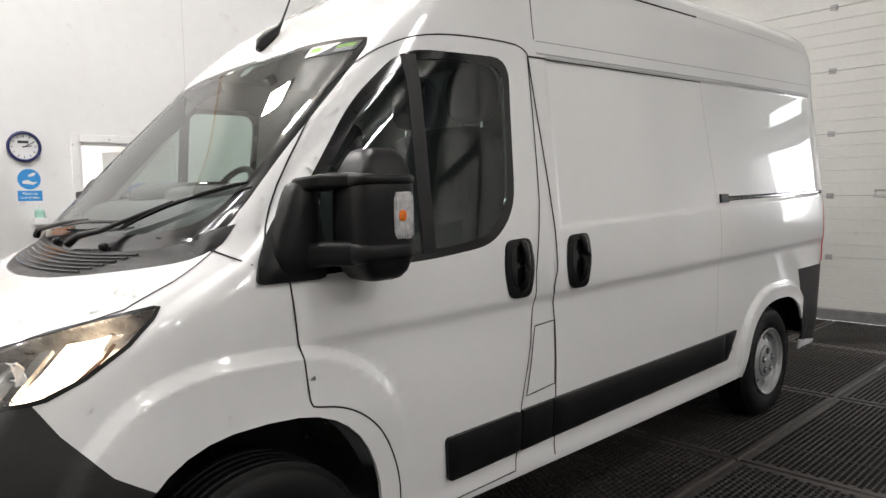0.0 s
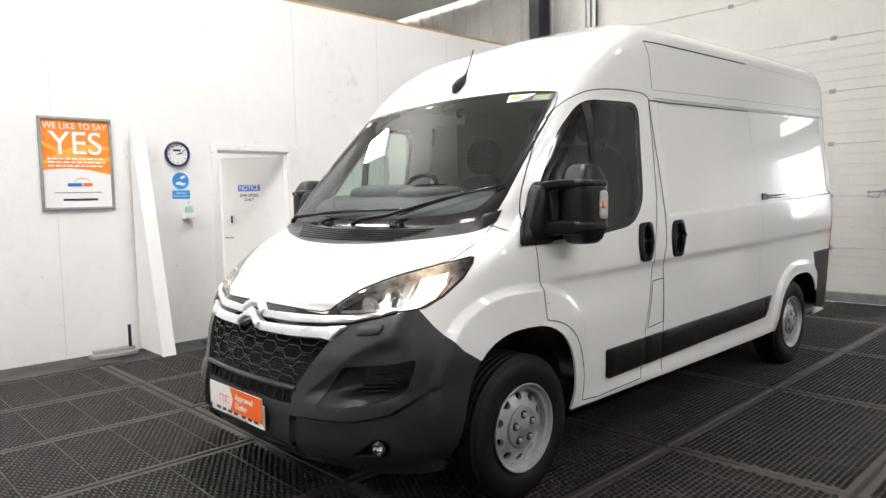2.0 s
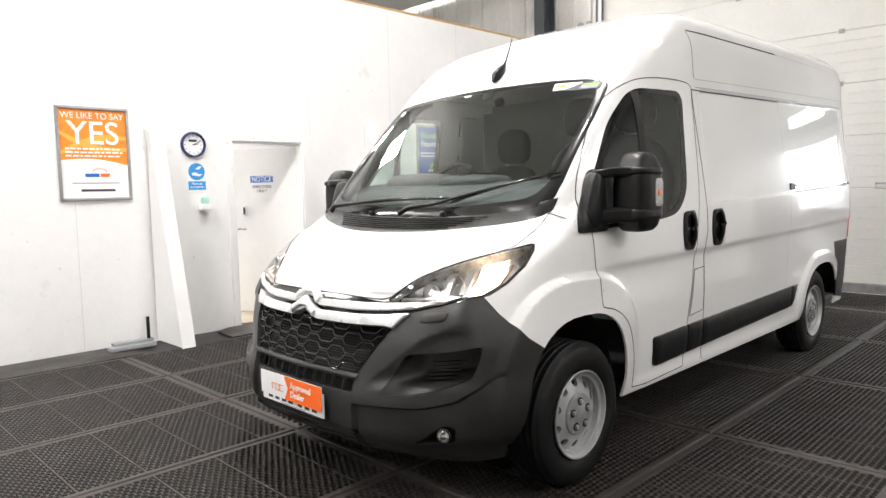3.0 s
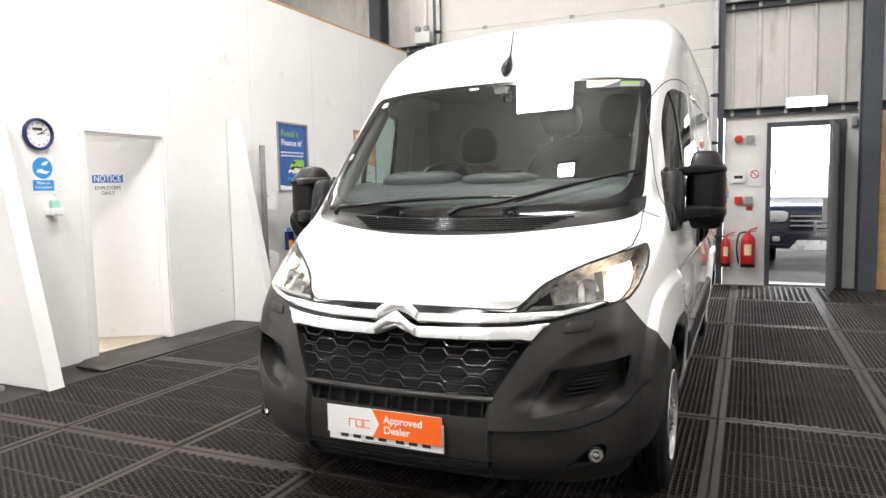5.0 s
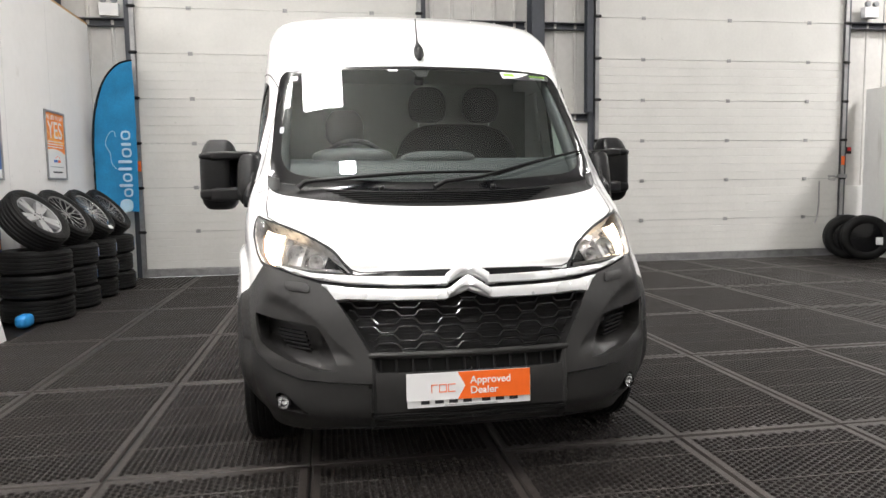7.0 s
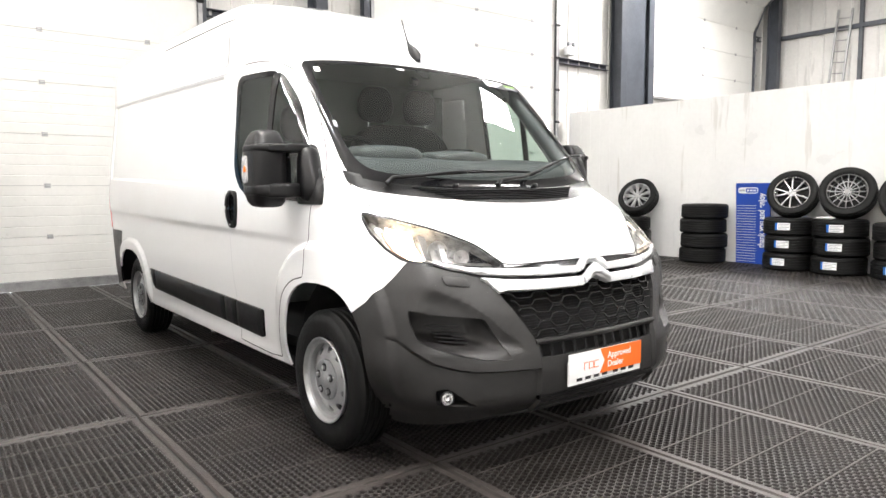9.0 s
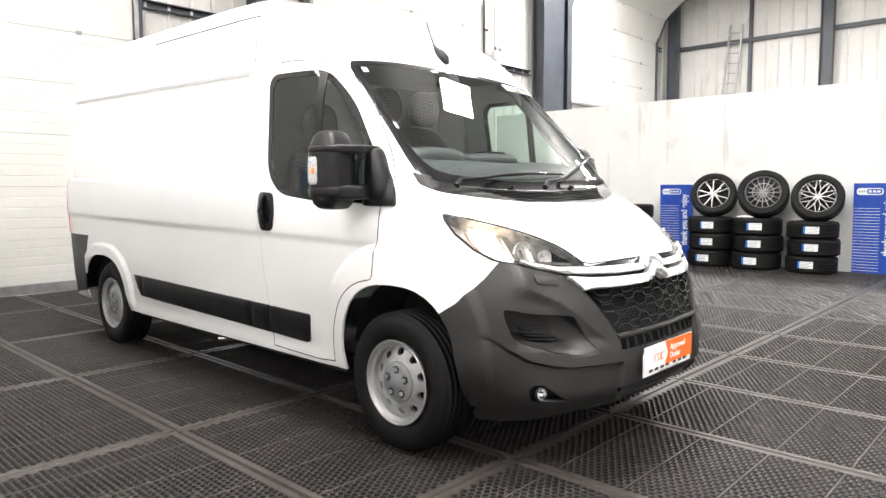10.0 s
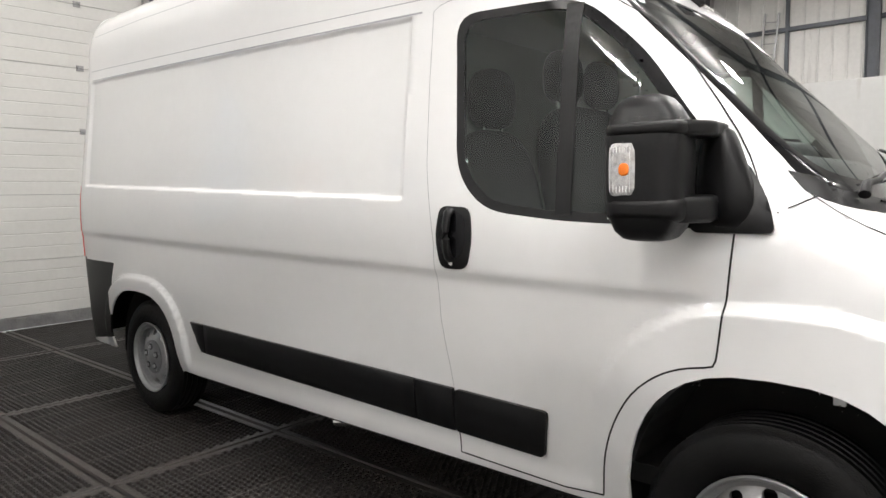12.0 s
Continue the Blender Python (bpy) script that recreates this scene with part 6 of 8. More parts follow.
def head_shape(q):
    """Mirror head: rounder and narrower at the top, its front face swept back."""
    k = 1 - 0.22 * sstep(q.z, 0.45, 1.0) - 0.12 * sstep(-q.z, 0.5, 1.0)
    return Vector((q.x * k + 0.10 * sstep(q.z, 0.3, 1.0), q.y * (1 - 0.16 * sstep(q.z, 0.3, 1.0)), q.z))


bm = superbox((0.315, 1.135, 1.355), (0.20, 0.19, 0.375), 4.5, 18, head_shape)
HEADS = both("door_mirror", bm, BLACK_PLASTIC, "black long-arm door mirror with side indicator", 60, DOORS)
bm = superbox((0.305, 1.085, 1.345), (0.17, 0.13, 0.20), 8, 14)
both("mirror_inset", bm, BLACK_GLOSS, "", 60, HEADS)
for z, h, d in ((1.452, 0.050, 0.205), (1.252, 0.085, 0.203)):
    bm = superbox((0.312, 1.135, z), (d, 0.195, h), 5.0, 12, lambda q: Vector((q.x, q.y, q.z * (1 - 0.25 * sstep(q.y, 0.0, 1.0)))))
    both("mirror_band", bm, BLACK_PLASTIC, "", 60, HEADS)
for z, h in ((1.452, 0.042), (1.250, 0.070)):
    bm = superbox((0, 0, 0), (0.085, 0.25, h), 7, 14, lambda q: Vector((q.x * (1 - 0.18 * q.y), q.y, q.z)))
    bmesh.ops.transform(bm, matrix=Matrix.Translation((0.205, 1.065, z)) @ Matrix.Rotation(radians(-24), 4, "Z"), verts=bm.verts)
    both("mirror_arm", bm, BLACK_PLASTIC, "", 60, HEADS)
bm = patch(rounded([(-0.005, 1.18), (0.21, 1.18), (0.215, 1.475), (0.165, 1.46), (0.02, 1.255)], 0.025, 4), SIDE, 0.028, 0.036, cell=0.025, rim=0.012)
both("mirror_foot", bm, BLACK_PLASTIC, "black triangular mirror foot", 60, HEADS)
bm = superbox((0.118, 0.968, 1.325), (0.15, 0.12, 0.27), 3.4, 14, lambda q: Vector((q.x * (1 - 0.38 * sstep(q.z, -0.6, 1.0)) + 0.30 * sstep(q.z, -0.8, 1.0), q.y * (1 - 0.45 * sstep(q.x, -0.3, -1.0) if q.x > -0.3 else 0.62 + 0.38 * (q.x + 1) / 0.7), q.z)))
both("mirror_knuckle", bm, BLACK_PLASTIC, "", 60, HEADS)
bm = superbox((0.352, 1.222, 1.352), (0.075, 0.022, 0.135), 6, 12)
IND = both("side_indicator", bm, LENS_CLEAR_SOLID, "clear ribbed indicator with an amber bulb", 60, HEADS)
for _s in (1, -1):
    p = part("amber_bulb", superbox((0.345, _s * 1.2335, 1.352), (0.028, 0.008, 0.032), 2.5, 8), AMBER_PLAIN, IND[_s], smooth=60)
    bm = bmesh.new()
    for k in range(7):
        box(bm, 0.328 + 0.009 * k, 0.330 + 0.009 * k, _s * 1.2318 - 0.001, _s * 1.2318 + 0.001, 1.295, 1.408)
    part("lens_rib", bm, CHROME, IND[_s])
bm = bmesh.new()
box(bm, 0.398, 0.410, 1.07, 1.195, 1.225, 1.465, 0.001)
both("mirror_glass", bm, CHROME, "", None, HEADS)
# Each mirror is folded to its own angle.
MIRROR_SHIFT = {1: Vector((-0.058, 0.0, -0.002)), -1: Vector((-0.010, 0.040, 0.008))}
for _s in (1, -1):
    for ob in [HEADS[_s]] + list(HEADS[_s].children_recursive):
        for v in ob.data.vertices:
            v.co += MIRROR_SHIFT[_s] * sstep(abs(v.co.y), 0.99, 1.10)

# ---- roof antenna, wipers, scuttle ----
bm = bmesh.new()
p0 = on_body(0.0, 2.063, FRONT)[0]
tube(bm, [(p0.x - 0.045, 0, p0.z - 0.028), (p0.x - 0.025, 0, p0.z + 0.0), (p0.x + 0.01, 0, p0.z + 0.034), (p0.x + 0.04, 0, p0.z + 0.062), (p0.x + 0.06, 0, p0.z + 0.085), (p0.x + 0.075, 0, p0.z + 0.11)], [0.012, 0.030, 0.030, 0.020, 0.010, 0.006], n=14)
tube(bm, [(p0.x + 0.07, 0, p0.z + 0.10), (p0.x + 0.10, 0, p0.z + 0.165), (p0.x + 0.135, 0, p0.z + 0.25)], [0.0055, 0.0045, 0.003], n=8)
part("antenna", bm, BLACK_PLASTIC, VAN, "black roof antenna with a raked whip", smooth=60)


def wiper(arm, blade):
    def up(y, z, d):
        p, n = on_body(abs(y), z, FRONT, d)
        return Vector((p.x, p.y if y >= 0 else -p.y, p.z))

    bm = bmesh.new()
    tube(bm, [up(y, z, d) for y, z, d in arm], [0.016, 0.012, 0.009, 0.007, 0.006][: len(arm)], n=8)
    w = part("wiper", bm, BLACK_PLASTIC, VAN, "black windscreen wiper arm and blade", smooth=60)
    bm = bmesh.new()
    n = 14
    (y0, z0), (y1, z1) = blade
    pts = [up(y0 + (y1 - y0) * k / n, z0 + (z1 - z0) * k / n, 0.014 + 0.012 * math.sin(math.pi * k / n)) for k in range(n + 1)]
    tube(bm, pts, [0.004] + [0.007] * (n - 1) + [0.004], n=8)
    part("blade", bm, BLACK_GLOSS, w, smooth=60)


wiper([(0.705, 1.262, 0.02), (0.67, 1.285, 0.035), (0.50, 1.298, 0.035), (0.30, 1.318, 0.03), (0.08, 1.333, 0.026)], ((0.42, 1.315), (-0.30, 1.338)))
wiper([(0.035, 1.252, 0.02), (-0.02, 1.272, 0.035), (-0.20, 1.298, 0.035), (-0.40, 1.348, 0.032), (-0.56, 1.390, 0.030)], ((-0.28, 1.315), (-0.83, 1.455)))
bm = bmesh.new()
for k in range(6):
    z = 1.198 + 0.0085 * k
    tube(bm, [on_body(y, z + 0.03 * (y / 0.8) ** 2, FRONT, 0.004)[0] for y in (0.0, 0.15, 0.3, 0.42 + 0.03 * k)], 0.0035, n=5)
part("scuttle_louvres", whole(bm), BLACK_GLOSS, COWL_OB, smooth=60)
for y in (0.30, -0.27):
    p, n = on_body(abs(y), 1.262, FRONT, 0.0)
    part("washer_jet", superbox((p.x - 0.005, y, p.z + 0.008), (0.03, 0.028, 0.026), 3, 8), BLACK_PLASTIC, COWL_OB, smooth=60)
bm = patch([(0.80, 1.325), (0.862, 1.345), (0.862, 1.29), (0.835, 1.262), (0.80, 1.27)], FRONT, 0.004, 0.008, cell=0.015, rim=0.002)
both("scuttle_end", bm, BLACK_PLASTIC, "", 50, {1: COWL_OB, -1: COWL_OB})


def sticker(poly, material, s=1, lift=0.0025):
    bm = patch(poly, FRONT, lift, 0.001, cell=0.03)
    return part("sticker", bm if s > 0 else mirrored(bm), material, SCREEN, "small sticker on the windscreen")


sticker([(0.48, 1.955), (0.78, 1.935), (0.78, 1.90), (0.60, 1.905), (0.50, 1.915)], DARK_INK, -1)
sticker([(0.48, 1.957), (0.66, 1.947), (0.62, 1.93), (0.57, 1.915), (0.49, 1.912)], WHITE_INK, -1, 0.0035)
sticker([(0.50, 1.948), (0.56, 1.944), (0.57, 1.926), (0.50, 1.93)], GREEN_INK, -1, 0.0042)
for k in range(4):
    sticker([(0.66, 1.935 - 0.007 * k), (0.76, 1.929 - 0.007 * k), (0.76, 1.926 - 0.007 * k), (0.66, 1.932 - 0.007 * k)], GREEN_INK if k < 2 else GREY_INK, -1, 0.0036)
sticker([(0.715, 1.915), (0.75, 1.912), (0.752, 1.885), (0.718, 1.887)], WHITE_INK)
sticker([(0.785, 1.60), (0.805, 1.60), (0.808, 1.565), (0.788, 1.565)], GREY_INK)
sticker([(0.14, 1.965), (0.20, 1.964), (0.19, 1.952), (0.14, 1.953)], WHITE_INK)
part("mirror_mount", whole(patch([(0.0, 1.975), (0.055, 1.973), (0.03, 1.925), (0.0, 1.922)], FRONT, -0.006, -0.002)), BLACK_PLASTIC, SCREEN)

# ---- cab interior ----
bm = bmesh.new()
prof = [(0.02, 1.30), (0.05, 1.37), (0.12, 1.41), (0.30, 1.435), (0.42, 1.425), (0.47, 1.38), (0.46, 1.20), (0.40, 0.85), (0.02, 0.85)]
ra = [bm.verts.new((x, -0.80, z)) for x, z in prof]
rb = [bm.verts.new((x, 0.80, z)) for x, z in prof]
for k in range(len(prof)):
    bm.faces.new((ra[k], ra[(k + 1) % len(prof)], rb[(k + 1) % len(prof)], rb[k]))
bm.faces.new(ra), bm.faces.new(rb[::-1])
DASH = part("dashboard", bm, DASH_PLASTIC, VAN, "dark grey moulded dashboard", smooth=40)
part("instrument_hood", superbox((0.34, 0.42, 1.425), (0.32, 0.46, 0.14), 3.2, 16), DASH_PLASTIC, DASH, smooth=60)
part("centre_console", superbox((0.31, -0.06, 1.43), (0.32, 0.42, 0.09), 3, 14), DASH_PLASTIC, DASH, smooth=60)
bm = bmesh.new()
tube(bm, [(0.28 + 0.07 * math.sin(a), -0.08 + 0.1 * math.cos(a), 1.476) for a in (2 * math.pi * k / 20 for k in range(20))], 0.008, n=6, closed=True)
part("cup_holder", bm, BLACK_GLOSS, DASH)
bm = bmesh.new()
c = Vector((0.57, 0.40, 1.40))
ax1, ax2 = Vector((0, 1, 0)), Vector((0.55, 0, 0.835))
tube(bm, [c + ax1 * 0.19 * math.cos(a) + ax2 * 0.19 * math.sin(a) for a in (2 * math.pi * k / 36 for k in range(36))], 0.016, n=8, closed=True)
for a in (0.1, 3.04, -1.57):
    tube(bm, [c, c + (ax1 * math.cos(a) + ax2 * math.sin(a)) * 0.18], 0.016, n=8)
WHEEL = part("steering_wheel", bm, BLACK_PLASTIC, VAN, "black steering wheel", smooth=60)
part("wheel_pad", superbox(c, (0.07, 0.15, 0.13), 3, 10), BLACK_PLASTIC, WHEEL, smooth=60)


def seat(y, w, heads, top):
    root = part("seat", superbox((1.0, y, 0.82), (0.52, w, 0.20), 4, 14), SEAT_CLOTH, VAN, "dark cloth cab seat with headrests", smooth=60)
    m = Matrix.Translation((1.22, y, top - 0.40)) @ Matrix.Rotation(radians(12), 4, "Y")
    bm = superbox((0, 0, 0), (0.17, w, 0.80), 4, 16, lambda q: Vector((q.x, q.y * (1 - 0.10 * sstep(q.z, 0.2, 1.0)), q.z)))
    bmesh.ops.transform(bm, matrix=m, verts=bm.verts)
    part("backrest", bm, SEAT_CLOTH, root, smooth=60)
    for hy in heads:
        part("headrest", superbox((1.29, hy, top + 0.13), (0.12, 0.27, 0.25), 3.4, 12, lambda q: Vector((q.x, q.y * (1 - 0.14 * sstep(q.z, 0.0, 1.0)), q.z))), SEAT_CLOTH, root, smooth=60)
        for q in (-0.06, 0.06):
            bm = bmesh.new()
            cyl(bm, (1.285, hy + q, top - 0.05), (1.29, hy + q, top + 0.06), 0.007, n=8)
            part("headrest_rod", bm, CHROME, root)


seat(0.45, 0.50, (0.44,), 1.56)
seat(-0.35, 0.90, (-0.145, -0.53), 1.72)
for _s in (1, -1):
    bm = bmesh.new()
    tube(bm, smooth_line([(0.10, _s * 0.825, 1.27), (0.18, _s * 0.815, 1.42), (0.42, _s * 0.80, 1.70), (0.62, _s * 0.775, 1.93), (0.74, _s * 0.74, 2.0)], 5), 0.034, n=10)
    part("pillar_trim", bm, CAB_GREY, VAN, "grey inner pillar trim", smooth=60)
CAB_WALL = part("bulkhead", boxed(1.52, 1.55, -0.93, 0.93, 0.35, 1.98), BULKHEAD_GREY, VAN, "grey steel cab bulkhead")
part("bulkhead_top", boxed(1.52, 1.55, -0.84, 0.84, 1.98, 2.3), BULKHEAD_GREY, CAB_WALL)
part("cab_floor", boxed(-0.2, 1.52, -0.9, 0.9, 0.40, 0.46), SHADOW_GAP, VAN)
part("cab_roof_lining", boxed(0.72, 1.52, -0.82, 0.82, 2.03, 2.05), CAB_GREY, VAN, "pale cab roof lining")
bm = bmesh.new()
tube(bm, [(0.60, 0.0, 1.93), (0.62, 0.0, 1.90)], 0.03, n=8)
part("light_console", bm, BLACK_PLASTIC, VAN)

# ---- rain drops left on paint, plastic and glass ----
def drops():
    rng = random.Random(7)
    verts, faces = [], []

    def drop(p, n, r):
        q = n.to_track_quat("Z", "Y")
        b = len(verts)
        e = 1.0 + 0.25 * rng.random()
        for ring, h in ((1.0, -0.05), (0.75, 0.42)):
            for k in range(6):
                a = math.pi * k / 3 + ring
                verts.append(p + q @ Vector((r * ring * math.cos(a) * e, r * ring * math.sin(a), r * h)))
        verts.append(p + q @ Vector((0, 0, r * 0.6)))
        for k in range(6):
            m = (k + 1) % 6
            faces.append((b + k, b + m, b + 6 + m, b + 6 + k))
            faces.append((b + 6 + k, b + 6 + m, b + 12))

    def spread(count, view, h0, h1, v0, v1, ok, small=0.0018, big=0.0055):
        for _ in range(count):
            h, v = rng.uniform(h0, h1), rng.uniform(v0, v1)
            if not ok(h, v):
                continue
            p, n = on_body(h, v, view, 0.0006)
            r = small + (big - small) * rng.random() ** 3
            for s in (1, -1):
                if rng.random() < 0.6:
                    drop(Vector((p.x, s * p.y, p.z)), Vector((n.x, s * n.y, n.z)), r)

    spread(1500, TOP, -0.85, -0.12, 0.0, 0.9, lambda h, v: inside((v, on_body(h, v, TOP)[0].z), HOOD))
    spread(500, FRONT, 0.80, 0.93, 1.30, 2.1, lambda h, v: not inside((h, v), SCREEN_OUT))
    spread(450, FRONT, 0.0, 0.85, 1.97, 2.35, lambda h, v: not inside((h, v), SCREEN_OUT))
    spread(260, FRONT, 0.0, 0.80, 1.22, 1.97, lambda h, v: inside((h, v), SCREEN_IN), 0.0014, 0.0034)
    spread(160, FRONT, 0.0, 0.82, 1.19, 1.30, lambda h, v: inside((h, v), COWL), 0.0014, 0.0036)
    spread(700, SIDE, -0.42, 0.35, 0.75, 1.24, lambda h, v: not inside((h, v), BUMPER_SIDE))
    spread(500, SIDE, 0.35, 1.25, 1.0, 2.3, lambda h, v: not inside((h, v), WINDOW_OUT), 0.0014, 0.0034)
    spread(260, FRONT, 0.0, 0.86, 0.80, 0.96, lambda h, v: True, 0.0014, 0.0036)
    head = superbox((0.315, 1.135, 1.355), (0.20, 0.19, 0.375), 4.5, 18, head_shape)
    tree = BVHTree.FromBMesh(head)
    for _ in range(420):
        a, b = rng.uniform(0, 2 * math.pi), rng.uniform(-0.3, 1.0)
        c = Vector((0.315, 1.135, 1.40))
        d = Vector((math.cos(a), math.sin(a), b)).normalized()
        p, n, _i, _d = tree.ray_cast(c + d, -d)
        if p is not None and n.z > -0.2:
            for s in (1, -1):
                drop(Vector((p.x, s * p.y, p.z)) + MIRROR_SHIFT[s] + n * 0.0005, Vector((n.x, s * n.y, n.z)), 0.0013 + 0.0016 * rng.random() ** 2)
    head.free()
    me = bpy.data.meshes.new("water_drops")
    me.from_pydata(verts, [], faces)
    me.polygons.foreach_set("use_smooth", [True] * len(faces))
    me.materials.append(WATER)
    ob = new("water_drops", me)
    ob.parent = VAN
    tagged(ob, "small clear water drops on the van", kind="stuff")


drops()
def high_bay(x, y, z, w, d, power, face, label, size_x=None):
    """A hanging rectangular lamp with its light."""
    root = thing("high_bay_light", label, "light", "lamps hung from the roof", at=(x, y, z))
    part("housing", boxed(-w / 2 - 0.03, w / 2 + 0.03, -d / 2 - 0.03, d / 2 + 0.03, 0.0, 0.09, 0.01), GALV, root)
    part("diffuser", boxed(-w / 2, w / 2, -d / 2, d / 2, -0.012, -0.002), face, root, "lit white diffuser")
    for s in (-1, 1):
        bm = bmesh.new()
        cyl(bm, (s * w * 0.4, 0, 0.09), (s * w * 0.4, 0, EAVES - z), 0.006, n=6)
        part("suspension_rod", bm, GALV, root)
    la = bpy.data.lights.new("high_bay", "AREA")
    la.shape, la.size, la.size_y, la.energy, la.color = "RECTANGLE", w, d, power, LAMP_TINT
    lo = new("lamp", la)
    lo.location, lo.parent = (0, 0, -0.02), root
    lp = bpy.data.lights.new("high_bay_uplight", "AREA")
    lp.shape, lp.size, lp.size_y, lp.energy, lp.color = "RECTANGLE", w, d, power * UPLIGHT, LAMP_TINT
    lq = new("lamp_uplight", lp)
    lq.matrix_basis, lq.parent = pose(0, 0, 0.12, 180), root
    return root


# Panels beyond (1.0, 0.94) are unseen, added to brighten walls, floor and nose.
for _x, _y, _p in ((1.0, 0.94, 1.0), (-4.0, 0.94, 2.0), (-8.6, 0.94, 1.8), (5.0, 0.94, 0.15), (1.1, -5.1, 0.48), (-4.0, -5.1, 0.35), (5.0, -5.1, 0.35), (1.1, -11.1, 2.9), (5.0, -11.1, 3.2), (-4.0, -11.1, 1.4), (1.0, 6.95, 2.2), (5.0, 6.95, 2.4), (-4.0, 6.95, 1.8)):
    high_bay(_x, _y, 6.6, 0.52, 0.82, PANEL_POWER * _p, LAMP_FACE, "lit rectangular high bay panel hanging from the roof, one of a mostly unseen added set")
high_bay(0.08, 0.51, 6.45, 0.13, 0.26, SPOT_POWER, SPOT_FACE, "small very bright floodlight hanging over the van")
high_bay(-2.6, 2.6, 6.4, 0.36, 0.2, SPOT_POWER, SPOT_FACE, "small very bright floodlight hanging near the partition")
# ---- things along partition A ----
def frame_parts(root, w, h, material, t=0.025, d=0.02):
    for x0, x1, z0, z1 in ((-w / 2, w / 2, h / 2 - t, h / 2), (-w / 2, w / 2, -h / 2, -h / 2 + t), (-w / 2, -w / 2 + t, -h / 2 + t, h / 2 - t), (w / 2 - t, w / 2, -h / 2 + t, h / 2 - t)):
        part("frame_rail", boxed(x0, x1, -d, -0.001, z0, z1, 0.004), material, root)


def wave(bm, w, z0, z1, amp, bottom, y, thick=0.001, n=16):
    """A field whose upper edge swings between two heights."""
    pts = [(-w / 2 + w * k / n, z0 + (z1 - z0) * k / n + amp * math.sin(math.pi * k / n)) for k in range(n + 1)]
    plate(bm, [(x, y, z) for x, z in pts] + [(w / 2, y, bottom), (-w / 2, y, bottom)], (0, -thick, 0))


def lines_of_bars(root, rows, y, z0, dz, h, material, seed):
    r = random.Random(seed)
    for k in range(rows):
        x = -0.24
        while x < 0.22:
            w = r.uniform(0.02, 0.06)
            part("text_bar", boxed(x, min(x + w, 0.24), y - 0.0008, y, z0 - k * dz - h / 2, z0 - k * dz + h / 2), material, root)
            x += w + 0.012


def yes_poster(x, z=1.775):
    root = thing("yes_poster", "orange and white finance poster in a silver snap frame", "poster", "posters on the partition", at=(x, WALL_A - 0.002, z))
    w, h = 0.615, 0.835
    frame_parts(root, w, h, GALV)
    part("print", boxed(-w / 2 + 0.02, w / 2 - 0.02, -0.006, -0.003, -h / 2 + 0.02, h / 2 - 0.02), POSTER_ORANGE, root, "orange print")
    bm = bmesh.new()
    wave(bm, w - 0.04, -0.06, -0.10, 0.035, -h / 2 + 0.02, -0.006)
    part("white_field", bm, WHITE_INK, root)
    for z0, z1, a, y0 in ((0.02, 0.16, 0.07, -0.0062), (0.2, 0.06, -0.05, -0.0068)):
        bm = bmesh.new()
        n = 14
        up = [(-0.28 + 0.56 * k / n, y0, z0 + (z1 - z0) * k / n + a * math.sin(math.pi * k / n)) for k in range(n + 1)]
        lo = [(p[0], p[1], p[2] - 0.03 - 0.03 * math.sin(math.pi * i / n)) for i, p in enumerate(up)]
        plate(bm, up + lo[::-1], (0, -0.0004, 0))
        part("swirl", bm, YELLOW_INK, root)
    text("lettering", "WE LIKE TO SAY", 0.078, pose(0, -0.0075, 0.335, 90), WHITE_INK, root, squeeze=0.92)
    text("lettering", "YES", 0.29, pose(0, -0.0075, 0.175, 90), WHITE_INK, root, bold=0.0015, squeeze=0.98)
    lines_of_bars(root, 3, -0.0066, 0.045, 0.032, 0.014, WHITE_INK, 3)
    bm = bmesh.new()
    box(bm, -0.09, 0.03, -0.0086, -0.0076, -0.205, -0.175)
    part("logo_shape", bm, BLUE_INK, root)
    bm = bmesh.new()
    tube(bm, [(0.035 + 0.05 * math.cos(a) * 1.2, -0.009, -0.16 + 0.03 * math.sin(a)) for a in (math.pi * k / 8 for k in range(9))], 0.003, n=5)
    part("logo_shape", bm, ORANGE_INK, root)
    part("logo_shape", boxed(0.04, 0.12, -0.0086, -0.0076, -0.205, -0.175), ORANGE_INK, root)
    part("text_bar", boxed(-0.2, 0.2, -0.0086, -0.0076, -0.265, -0.255), GREY_INK, root)
    part("text_bar", boxed(-0.13, 0.16, -0.0086, -0.0076, -0.335, -0.315), DARK_INK, root)
    return root


yes_poster(-0.444)
yes_poster(5.58, 1.84)


